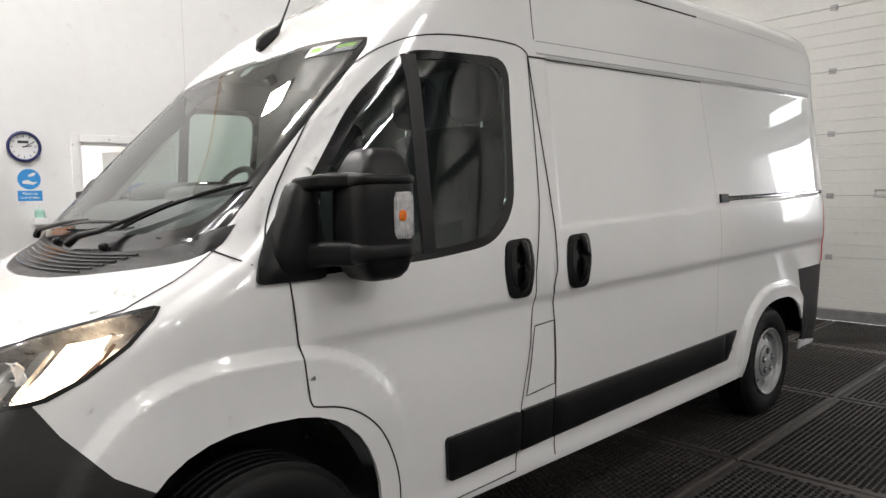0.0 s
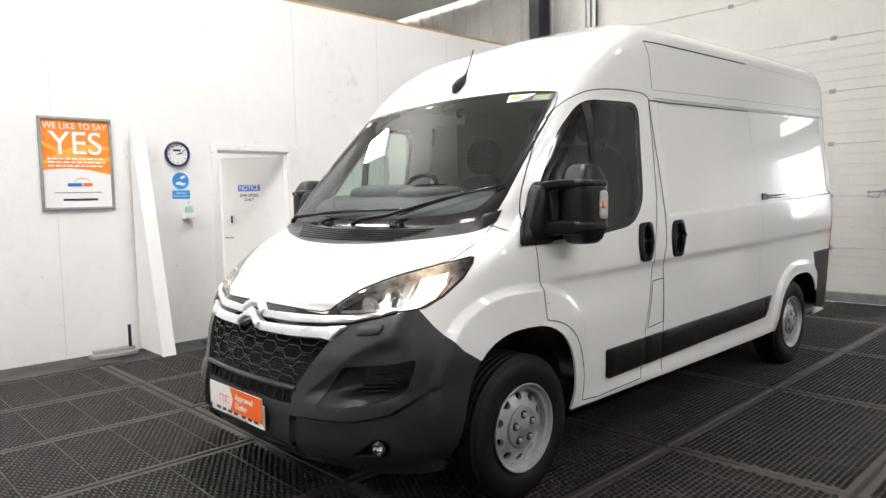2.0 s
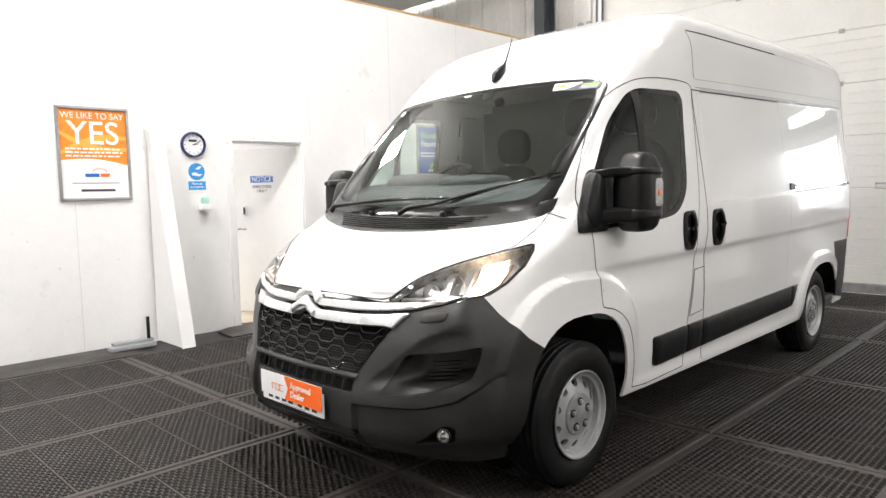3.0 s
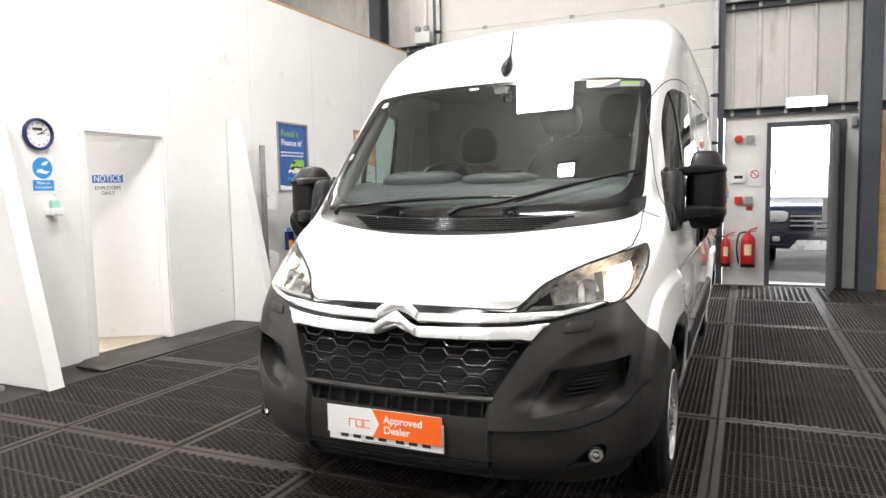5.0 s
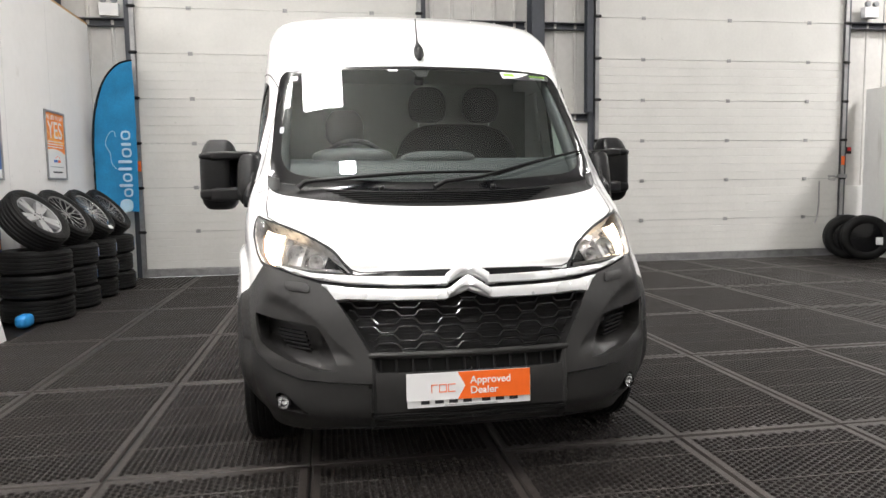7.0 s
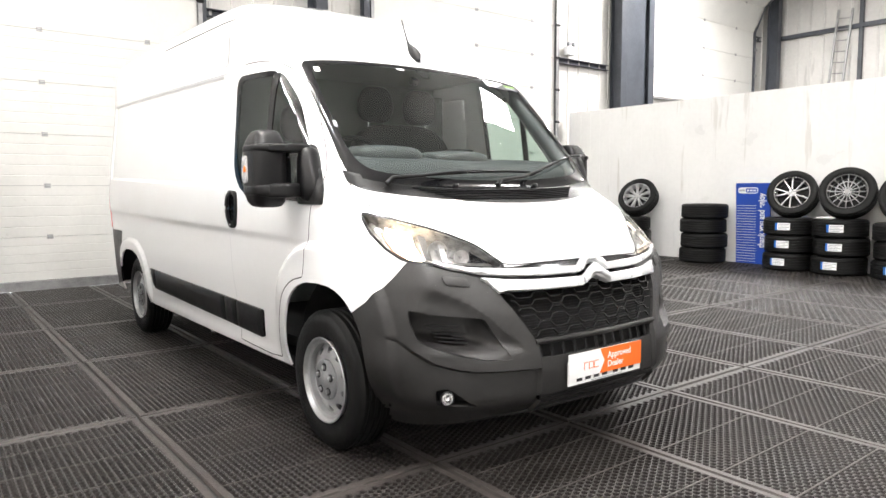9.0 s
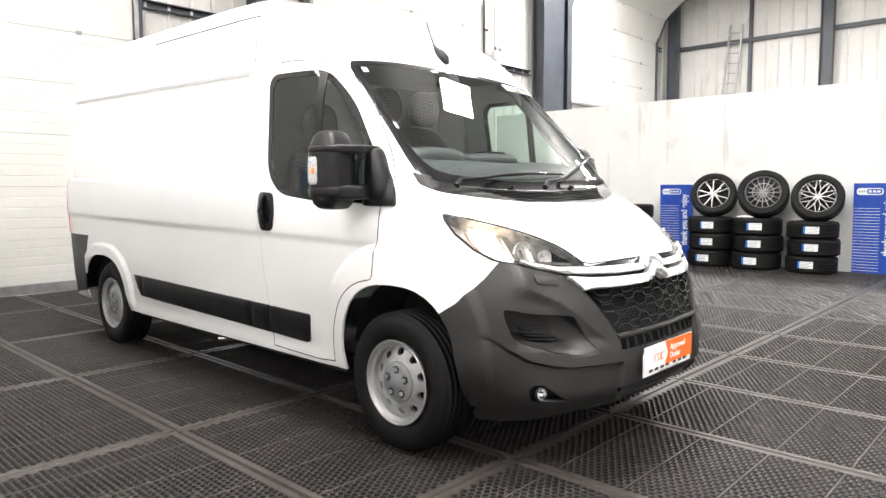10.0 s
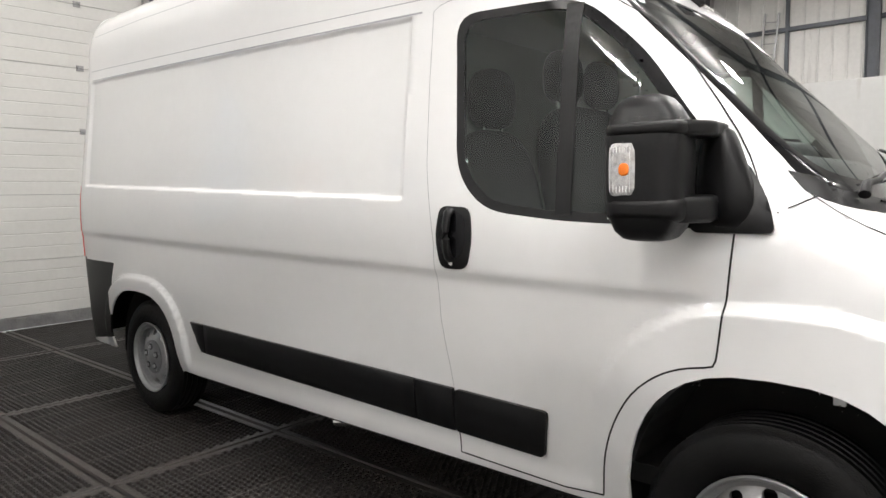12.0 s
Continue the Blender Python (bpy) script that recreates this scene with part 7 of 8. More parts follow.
def finance_poster(x):
    root = thing("finance_poster", "blue finance poster with small vans in a silver frame", "poster", "posters on the partition", at=(x, WALL_A - 0.002, 1.82))
    w, h = 0.62, 0.84
    frame_parts(root, w, h, GALV)
    part("print", boxed(-w / 2 + 0.02, w / 2 - 0.02, -0.006, -0.003, -h / 2 + 0.02, h / 2 - 0.02), POSTER_BLUE, root, "blue print")
    bm = bmesh.new()
    wave(bm, w - 0.04, -0.335, -0.30, -0.035, -h / 2 + 0.02, -0.006)
    part("white_field", bm, WHITE_INK, root)
    text("lettering", "Found it", 0.105, pose(-0.23, -0.0075, 0.28, 90), GREEN_INK, root, align="LEFT", bold=0.001)
    text("lettering", "Finance it?", 0.105, pose(-0.23, -0.0075, 0.17, 90), WHITE_INK, root, align="LEFT", bold=0.001, squeeze=0.95)
    lines_of_bars(root, 2, -0.0066, 0.055, 0.04, 0.018, WHITE_INK, 5)
    for z, x0, s, mt in ((-0.09, 0.0, 1.0, GREEN_INK), (-0.16, -0.06, 0.8, WHITE_INK), (-0.25, -0.08, 0.85, SKY_INK)):
        bm = bmesh.new()
        o = [(-0.13, -0.045), (0.16, -0.045), (0.16, 0.06), (0.0, 0.065), (-0.06, 0.05), (-0.10, 0.0), (-0.13, -0.01)]
        plate(bm, [(x0 + 0.06 + a * s, -0.0064, z + b * s) for a, b in o], (0, -0.0008, 0))
        part("van_picture", bm, mt, root)
        bm = bmesh.new()
        for a in (-0.07, 0.1):
            cyl(bm, (x0 + 0.06 + a * s, -0.0064, z - 0.045 * s), (x0 + 0.06 + a * s, -0.008, z - 0.045 * s), 0.025 * s, n=14)
        part("wheel_picture", bm, DARK_INK, root)
        part("window_picture", boxed(x0 + 0.06 - 0.075 * s, x0 + 0.06 - 0.02 * s, -0.0078, -0.0066, z + 0.005, z + 0.04 * s), DARK_INK, root)
    return root


finance_poster(3.826)

CLOCK = thing("wall_clock", "round wall clock with a dark blue rim", "clock", at=(0.482, WALL_A - 0.002, 1.886))
bm = bmesh.new()
lathe(bm, [(0.126, 0.0), (0.128, -0.02), (0.122, -0.032), (0.11, -0.034), (0.104, -0.024), (0.103, -0.012)], 40)
part("rim", bm, NAVY, CLOCK, "dark blue plastic rim", smooth=50)
bm = bmesh.new()
cyl(bm, (0, 0, 0), (0, -0.012, 0), 0.104, n=40)
part("face", bm, WHITE_INK, CLOCK)
bm = bmesh.new()
for k in range(12):
    a = 2 * math.pi * k / 12
    m = Matrix.Rotation(a, 4, "Y")
    box(bm, -0.003, 0.003, -0.0135, -0.012, 0.078, 0.093, m=m)
part("hour_marks", bm, DARK_INK, CLOCK)
part("name_bar", boxed(-0.045, 0.035, -0.0135, -0.012, 0.028, 0.05), DARK_INK, CLOCK)
for ang, l, w in ((80, 0.055, 0.004), (62, 0.08, 0.003)):
    bm = bmesh.new()
    box(bm, -w, w, -0.016, -0.014, -0.012, l, m=Matrix.Rotation(radians(ang), 4, "Y"))
    part("hand", bm, DARK_INK, CLOCK)

SIGN = thing("hygiene_sign", "white sign with a blue disc about hand cleaning", "sign", at=(0.505, WALL_A - 0.002, 1.585))
part("sheet", boxed(-0.105, 0.105, -0.002, 0.0, -0.165, 0.14), WHITE_INK, SIGN)
bm = bmesh.new()
cyl(bm, (0, -0.002, 0.035), (0, -0.004, 0.035), 0.085, n=32)
part("disc", bm, SKY_INK, SIGN)
bm = bmesh.new()
plate(bm, [(-0.05, -0.004, 0.0), (0.03, -0.004, -0.012), (0.06, -0.004, 0.012), (0.02, -0.004, 0.012), (-0.01, -0.004, 0.03), (-0.05, -0.004, 0.02)], (0, -0.001, 0))
plate(bm, [(-0.005, -0.004, 0.055), (0.03, -0.004, 0.06), (0.055, -0.004, 0.085), (0.03, -0.004, 0.09), (-0.005, -0.004, 0.07)], (0, -0.001, 0))
part("pictogram", bm, WHITE_INK, SIGN)
part("panel", boxed(-0.09, 0.09, -0.004, -0.002, -0.145, -0.06), SKY_INK, SIGN)
text("lettering", "Please use\nhand sanitiser", 0.033, pose(0, -0.0045, -0.10, 90), WHITE_INK, SIGN, squeeze=0.8)
DISP = thing("sanitiser_dispenser", "small white wall dispenser with a pale green bottle", "dispenser", at=(0.555, WALL_A - 0.002, 1.24))
part("holder", boxed(-0.05, 0.05, -0.09, 0.0, 0.0, 0.06, 0.01), WHITE_INK, DISP)
part("bottle", superbox((0, -0.05, 0.075), (0.075, 0.06, 0.11), 4, 10), PALE_GREEN, DISP, "pale green bottle", smooth=60)
bm = bmesh.new()
cyl(bm, (0, -0.05, 0.125), (0, -0.05, 0.165), 0.008, n=8)
tube(bm, [(0, -0.05, 0.165), (0, -0.09, 0.165)], 0.008, n=6)
part("pump", bm, WHITE_INK, DISP)

BOARD = thing("floor_stand", "grey base board with a short black upright", "stand", at=(-0.29, 3.66, 0.004))
part("base_board", boxed(-0.2, 0.2, -0.06, 0.06, 0.0, 0.035, 0.006), GREY_PAINT, BOARD)
part("base_board", boxed(-0.16, 0.2, 0.0, 0.07, 0.036, 0.065, 0.006), GREY_PAINT, BOARD)
part("upright", boxed(0.14, 0.165, -0.01, 0.015, 0.066, 0.27, 0.003), BLACK_PLASTIC, BOARD, "black upright")

POLE = thing("display_pole", "silver display pole with flag arms standing by the wall", "pole", at=(3.06, 3.72, 0))
bm = bmesh.new()
cyl(bm, (0, 0, 0.01), (0, 0, 1.92), 0.032, n=18)
part("pole", bm, GALV, POLE, smooth=40)
part("foot", boxed(-0.14, 0.14, -0.1, 0.1, 0.0, 0.012, 0.004), GALV, POLE)
for z in (1.45, 0.75):
    bm = bmesh.new()
    n = 8
    a = [(0.03 + 0.2 * k / n, -0.02 - 0.05 * math.sin(math.pi * k / n), z - 0.12 * k / n) for k in range(n + 1)]
    b = [(p[0] + 0.02, p[1] + 0.02, p[2] - 0.24 + 0.08 * i / n) for i, p in enumerate(a)]
    va, vb = [bm.verts.new(p) for p in a], [bm.verts.new(p) for p in b]
    for k in range(n):
        bm.faces.new((va[k], va[k + 1], vb[k + 1], vb[k]))
    o = part("flag_arm", bm, WHITE_INK, POLE, "bent white plastic flag")
    m = o.modifiers.new("thickness", "SOLIDIFY")
    m.thickness = 0.006
    bm = bmesh.new()
    cyl(bm, (0.0, 0, z - 0.1), (0.1, -0.05, z - 0.1), 0.006, n=6)
    part("clip", bm, GALV, POLE)


# ---- tyres and wheels ----
TYRES = {}


def tyre_mesh(r, w, rim):
    key = (r, w, rim)
    if key not in TYRES:
        bm = tyre_bm(r, w, rim, 56)
        bmesh.ops.recalc_face_normals(bm, faces=bm.faces)
        for f in bm.faces:
            f.smooth = True
        for e in bm.edges:
            e.smooth = len(e.link_faces) == 2 and e.calc_face_angle(0) < radians(35)
        me = bpy.data.meshes.new("tyre")
        bm.to_mesh(me)
        bm.free()
        me.materials.append(RUBBER)
        TYRES[key] = me
    return TYRES[key]


def loose_tyre(x, y, z, r, w, label, turn=0.0, tag=None):
    """A tyre lying flat; tag: heading in degrees of a paper label on the tread."""
    root = thing("tyre", label, "tyre", "stacked tyres", at=(x, y, z))
    ob = new("casing", tyre_mesh(r, w, r * 0.62))
    ob.parent = root
    ob.matrix_basis = pose(0, 0, w / 2, 90, 0, turn)
    if tag is not None:
        for name, a0, a1, mt in (("label", -13, 16, WHITE_INK), ("label_edge", -18, -13, BLUE_INK)):
            bm = bmesh.new()
            pts = [radians(tag + a0 + (a1 - a0) * k / 5) for k in range(6)]
            lo = [bm.verts.new(((r + 0.002) * math.cos(a), (r + 0.002) * math.sin(a), w * 0.32)) for a in pts]
            hi = [bm.verts.new(((r + 0.002) * math.cos(a), (r + 0.002) * math.sin(a), w * 0.72)) for a in pts]
            for k in range(5):
                bm.faces.new((lo[k], lo[k + 1], hi[k + 1], hi[k]))
            part(name, bm, mt, root, "white paper tyre label" if name == "label" else "")
        for k in range(4):
            bm = bmesh.new()
            a0, a1 = radians(tag - 11), radians(tag + (14 if k % 2 else 8))
            pts = [a0 + (a1 - a0) * q / 4 for q in range(5)]
            zz = w * (0.37 + 0.085 * k)
            lo = [bm.verts.new(((r + 0.003) * math.cos(a), (r + 0.003) * math.sin(a), zz)) for a in pts]
            hi = [bm.verts.new(((r + 0.003) * math.cos(a), (r + 0.003) * math.sin(a), zz + w * 0.035)) for a in pts]
            for q in range(4):
                bm.faces.new((lo[q], lo[q + 1], hi[q + 1], hi[q]))
            part("text_bar", bm, GREY_INK, root)
    return root


def alloy_wheel(m, r, w, spokes, fork, face, label, tag=False, style="fork", slim=1.0):
    """A wheel with an alloy rim; its face looks along local +Y. style: fork, ring (spokes tied by a ring) or branch (spokes that split)."""
    root = thing("alloy_wheel", label, "wheel", "loose wheels")
    root.matrix_world = m
    rim = r * 0.70
    ob = new("casing", tyre_mesh(r, w, rim))
    ob.parent = root
    y = w * 0.36
    bm = bmesh.new()
    lathe(bm, [(rim * 0.99, -y), (rim * 0.9, -y * 0.6), (rim * 0.9, y * 0.2), (rim * 0.94, y * 0.8), (rim * 0.965, y * 0.95)], 48)
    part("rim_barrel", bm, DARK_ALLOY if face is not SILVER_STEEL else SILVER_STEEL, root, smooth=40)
    bm = bmesh.new()
    lathe(bm, [(rim * 0.955, y * 0.9), (rim * 0.96, y + 0.004), (rim * 1.0, y + 0.010), (rim * 1.018, y + 0.006), (rim * 1.01, y - 0.002)], 48)
    part("rim_lip", bm, face, root, smooth=40)
    bm = bmesh.new()
    lathe(bm, [(0.058, y - 0.035), (0.058, y - 0.012), (0.034, y - 0.004), (0.03, y - 0.012), (0.0, y - 0.012)], 24)
    part("hub", bm, face, root, smooth=40)
    for k in range(5):
        a = 2 * math.pi * k / 5 + 0.3
        bm = bmesh.new()
        cyl(bm, (0.047 * math.cos(a), y - 0.012, 0.047 * math.sin(a)), (0.047 * math.cos(a), y - 0.006, 0.047 * math.sin(a)), 0.008, n=8)
        part("bolt_hole", bm, SHADOW_GAP, root)

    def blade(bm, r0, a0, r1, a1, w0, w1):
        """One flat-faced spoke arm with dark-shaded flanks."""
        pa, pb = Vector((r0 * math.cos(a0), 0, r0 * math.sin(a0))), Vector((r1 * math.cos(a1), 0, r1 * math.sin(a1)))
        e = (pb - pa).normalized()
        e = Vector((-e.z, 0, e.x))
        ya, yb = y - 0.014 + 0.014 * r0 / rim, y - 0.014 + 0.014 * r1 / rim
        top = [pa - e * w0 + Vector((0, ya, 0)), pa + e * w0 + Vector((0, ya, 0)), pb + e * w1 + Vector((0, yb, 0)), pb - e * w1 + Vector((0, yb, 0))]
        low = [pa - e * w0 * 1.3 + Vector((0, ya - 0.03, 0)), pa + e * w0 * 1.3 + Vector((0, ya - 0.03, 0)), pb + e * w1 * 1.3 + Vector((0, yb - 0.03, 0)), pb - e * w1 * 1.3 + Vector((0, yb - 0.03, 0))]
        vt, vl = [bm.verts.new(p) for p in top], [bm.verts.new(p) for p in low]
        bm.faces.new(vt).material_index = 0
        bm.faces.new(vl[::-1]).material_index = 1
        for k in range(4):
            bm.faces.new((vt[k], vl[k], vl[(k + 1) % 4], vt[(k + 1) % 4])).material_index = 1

    # Dark flanks: black paint on machined wheels, shade put into the colour on grey ones.
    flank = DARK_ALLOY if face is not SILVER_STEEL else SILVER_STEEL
    edge = rim * 0.965
    for k in range(spokes):
        a = 2 * math.pi * k / spokes
        bm = bmesh.new()
        if style == "branch":
            mid = rim * 0.48
            blade(bm, 0.045, a, mid, a, 0.010 * slim, 0.008 * slim)
            for sg in (1, -1):
                blade(bm, mid * 0.98, a, edge, a + sg * fork, 0.008 * slim, 0.007 * slim)
        elif style == "ring":
            blade(bm, 0.05, a, edge, a, 0.009 * slim, 0.006 * slim)
        else:
            for sg in (1, -1) if fork else (0,):
                blade(bm, 0.045, a + sg * 0.10, edge, a + sg * fork, 0.013 * slim, 0.011 * slim)
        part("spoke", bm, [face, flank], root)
    if style == "ring":
        bm = bmesh.new()
        lathe(bm, [(rim * 0.60, y - 0.016), (rim * 0.60, y - 0.006), (rim * 0.55, y - 0.006), (rim * 0.55, y - 0.016)], 40)
        part("spoke_ring", bm, face, root, smooth=40)
    # Added near-black sheet: the shade behind the spokes, put in as colour.
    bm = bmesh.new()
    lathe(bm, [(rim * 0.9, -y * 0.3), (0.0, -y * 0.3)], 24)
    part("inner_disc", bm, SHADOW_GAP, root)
    if tag:
        part("label", boxed(-0.05, 0.05, w / 2 - 0.004, w / 2 + 0.001, -r + 0.02, -r + 0.07), WHITE_INK, root)
    return root


# By partition A: four stacks with wheels leaning on top.
for i, (x, y, n) in enumerate(((3.78, 3.46, 3), (4.52, 3.46, 3), (5.25, 3.46, 3), (5.95, 3.46, 3))):
    for k in range(n):
        loose_tyre(x + 0.012 * (-1) ** k, y + 0.01 * (-1) ** (k + i), 0.001 + k * 0.236, 0.33, 0.235, "black tyre lying in a stack by the white partition", 20 * k, -55 - 6 * k if i > 0 else None)
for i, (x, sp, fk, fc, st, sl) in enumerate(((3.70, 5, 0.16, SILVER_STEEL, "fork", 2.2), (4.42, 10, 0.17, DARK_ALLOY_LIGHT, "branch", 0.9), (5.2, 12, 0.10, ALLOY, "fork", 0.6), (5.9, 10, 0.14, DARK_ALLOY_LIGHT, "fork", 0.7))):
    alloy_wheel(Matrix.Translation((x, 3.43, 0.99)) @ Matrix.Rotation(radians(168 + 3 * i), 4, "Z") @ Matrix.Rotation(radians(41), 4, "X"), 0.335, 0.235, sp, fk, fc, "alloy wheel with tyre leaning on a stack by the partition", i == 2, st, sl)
BOT = thing("plastic_bottle", "blue plastic bottle lying by the wall brace", "bottle", at=(3.33, 3.42, 0.07))
part("body", superbox((0, 0, 0), (0.22, 0.13, 0.13), 3, 10), SKY_INK, BOT, smooth=60)
part("cap", superbox((0.13, 0, 0.0), (0.05, 0.05, 0.05), 3, 8), WHITE_INK, BOT, smooth=60)
CAN = thing("oil_can", "dark blue and yellow can on the tyres", "can", at=(3.42, 3.66, 0.712))
part("body", boxed(-0.05, 0.05, -0.03, 0.03, 0, 0.22, 0.01), NAVY, CAN)
part("label", boxed(-0.051, 0.02, -0.0315, -0.03, 0.03, 0.12), YELLOW_INK, CAN)
part("spout", boxed(-0.02, 0.02, -0.02, 0.02, 0.221, 0.26, 0.006), SKY_INK, CAN)

# Feather flag in the corner.
FLAG = thing("feather_flag", "blue feather flag on a black pole in the corner", "flag", at=(6.62, 3.5, 0))
bm = bmesh.new()
edge = smooth_line([(0.02, 0.255, 0.0), (0.02, 0.26, 1.5), (0.02, 0.25, 2.1), (0.02, 0.18, 2.52), (0.01, 0.05, 2.83), (0.0, -0.12, 3.01), (0.0, -0.30, 3.07)], 6)
tube(bm, edge, 0.013, n=8)
part("pole", bm, BLACK_PLASTIC, FLAG, "black bowed pole", smooth=60)
rows = [p for p in edge if p.z > 0.78]
cols = 12


def flag_x(y, z):
    """How far the cloth swings out of its plane."""
    return -0.028 * math.sin(9 * (y + 0.3) + 2.1 * z) * (0.26 - y) / 0.56 - 0.012 * math.sin(14 * z + 5 * y)


bm = bmesh.new()
grid = []
for p in rows:
    grid.append([bm.verts.new((p.x + flag_x(p.y + (-0.31 - p.y) * k / cols, p.z), p.y + (-0.31 - p.y) * k / cols, p.z - 0.03 * k / cols)) for k in range(cols + 1)])
for a, b in zip(grid, grid[1:]):
    for k in range(cols):
        bm.faces.new((a[k], a[k + 1], b[k + 1], b[k]))
o = part("cloth", bm, FLAG_BLUE, FLAG, "rippled bright blue cloth", smooth=80)
m = o.modifiers.new("thickness", "SOLIDIFY")
m.thickness = 0.003
bm = bmesh.new()
tube(bm, [p + Vector((-0.012, -0.012, 0)) for p in rows], 0.024, n=8, flat=0.35)
part("sleeve", bm, BLACK_PLASTIC, FLAG, "black cloth sleeve along the pole", smooth=60)


def flag_mark(y0, y1, z0, z1, ring):
    """A plain printed shape on the cloth: a rounded block or a ring."""
    bm = bmesh.new()
    out = rounded([(y0, z0), (y1, z0), (y1, z1), (y0, z1)], min(y1 - y0, z1 - z0) * 0.45, 4)
    n = len(out)
    cy, cz = (y0 + y1) / 2, (z0 + z1) / 2
    vo = [bm.verts.new((flag_x(y, z) + 0.002, y, z)) for y, z in out]
    if ring:
        vi = [bm.verts.new((flag_x(y, z) + 0.002, cy + (y - cy) * 0.62, cz + (z - cz) * 0.58)) for y, z in out]
        for k in range(n):
            bm.faces.new((vo[k], vo[(k + 1) % n], vi[(k + 1) % n], vi[k]))
    else:
        bm.faces.new(vo)
    for v in bm.verts:
        v.co.x -= 0.012
    part("print_shape", bm, FLAG_LETTER, FLAG)


for z0, z1, ring, tall in ((0.98, 1.16, False, 1), (1.19, 1.31, True, 0), (1.33, 1.37, False, 1), (1.40, 1.52, True, 0), (1.56, 1.60, False, 1), (1.66, 1.70, False, 1), (1.74, 1.87, True, 0), (1.90, 1.94, False, 0), (1.98, 2.11, True, 0)):
    flag_mark(-0.24, -0.06 if tall else -0.115, z0, z1, ring)
bm = bmesh.new()
tube(bm, smooth_line([(flag_x(y, z) - 0.014, y, z) for y, z in ((-0.04, 1.58), (0.02, 1.66), (0.03, 1.80), (0.08, 1.92), (0.04, 2.06), (-0.03, 2.10), (-0.05, 2.02))], 4), 0.004, n=5)
part("print_line", bm, FLAG_LETTER, FLAG)
part("base_plate", boxed(-0.15, 0.15, 0.12, 0.35, 0.0, 0.012, 0.003), STEEL_DARK, FLAG)

# ---- along partition B ----
for x, y, n, r, w in ((5.05, -8.15, 3, 0.35, 0.24), (3.58, -8.16, 4, 0.375, 0.245), (2.12, -8.12, 3, 0.35, 0.265), (1.38, -8.12, 3, 0.365, 0.265), (0.58, -8.12, 3, 0.355, 0.255)):
    for k in range(n):
        loose_tyre(x + 0.012 * (-1) ** k, y, 0.001 + k * (w + 0.002), r, w, "black tyre lying in a stack by the glossy partition", 15 * k, (88 + 5 * ((k * 5 + int(10 * x)) % 4)) if x < 3 else None)
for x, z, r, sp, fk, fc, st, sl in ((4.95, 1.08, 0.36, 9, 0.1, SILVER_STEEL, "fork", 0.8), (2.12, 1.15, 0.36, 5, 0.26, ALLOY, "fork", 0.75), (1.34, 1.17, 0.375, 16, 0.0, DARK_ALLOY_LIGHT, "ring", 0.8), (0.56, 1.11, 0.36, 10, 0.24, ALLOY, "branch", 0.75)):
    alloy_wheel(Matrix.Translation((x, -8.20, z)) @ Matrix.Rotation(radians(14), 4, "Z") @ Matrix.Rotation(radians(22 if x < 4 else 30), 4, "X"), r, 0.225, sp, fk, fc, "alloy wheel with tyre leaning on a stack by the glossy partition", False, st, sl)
tagged(finish("crumpled_cloth", superbox((1.5, -7.9, 0.815), (0.26, 0.14, 0.035), 2.2, 10, lambda q: Vector((q.x, q.y, q.z * (1 + 0.5 * math.sin(9 * q.x) * math.cos(7 * q.y))))), WHITE_INK, 60), "crumpled white paper cloth lying on a tyre", "cloth")
PAIR = thing("wrapped_tyre_pair", "two tyres in black wrap standing by the roller door", "tyres", at=(6.35, -7.95, 0.0))
for k in range(2):
    ob = new("tyre", tyre_mesh(0.36, 0.24, 0.36 * 0.62))
    ob.parent = PAIR
    ob.matrix_basis = pose(0.12 - 0.25 * k, 0.06 - 0.1 * k, 0.36, 0, 0, 62)
    bm = bmesh.new()
    lathe(bm, [(0.3, 0.1), (0.0, 0.112)], 24)
    ob2 = part("wrap", bm, BLACK_GLOSS, PAIR, "shiny black plastic wrap")
    ob2.matrix_basis = pose(0.12 - 0.25 * k, 0.06 - 0.1 * k, 0.36, 0, 0, 62)
ob = part("label", boxed(-0.05, 0.05, 0.118, 0.12, -0.06, 0.06), WHITE_INK, PAIR, "white paper label")
ob.matrix_basis = pose(-0.13, -0.04, 0.36, 0, 0, 62) @ pose(-0.18, 0, -0.05)


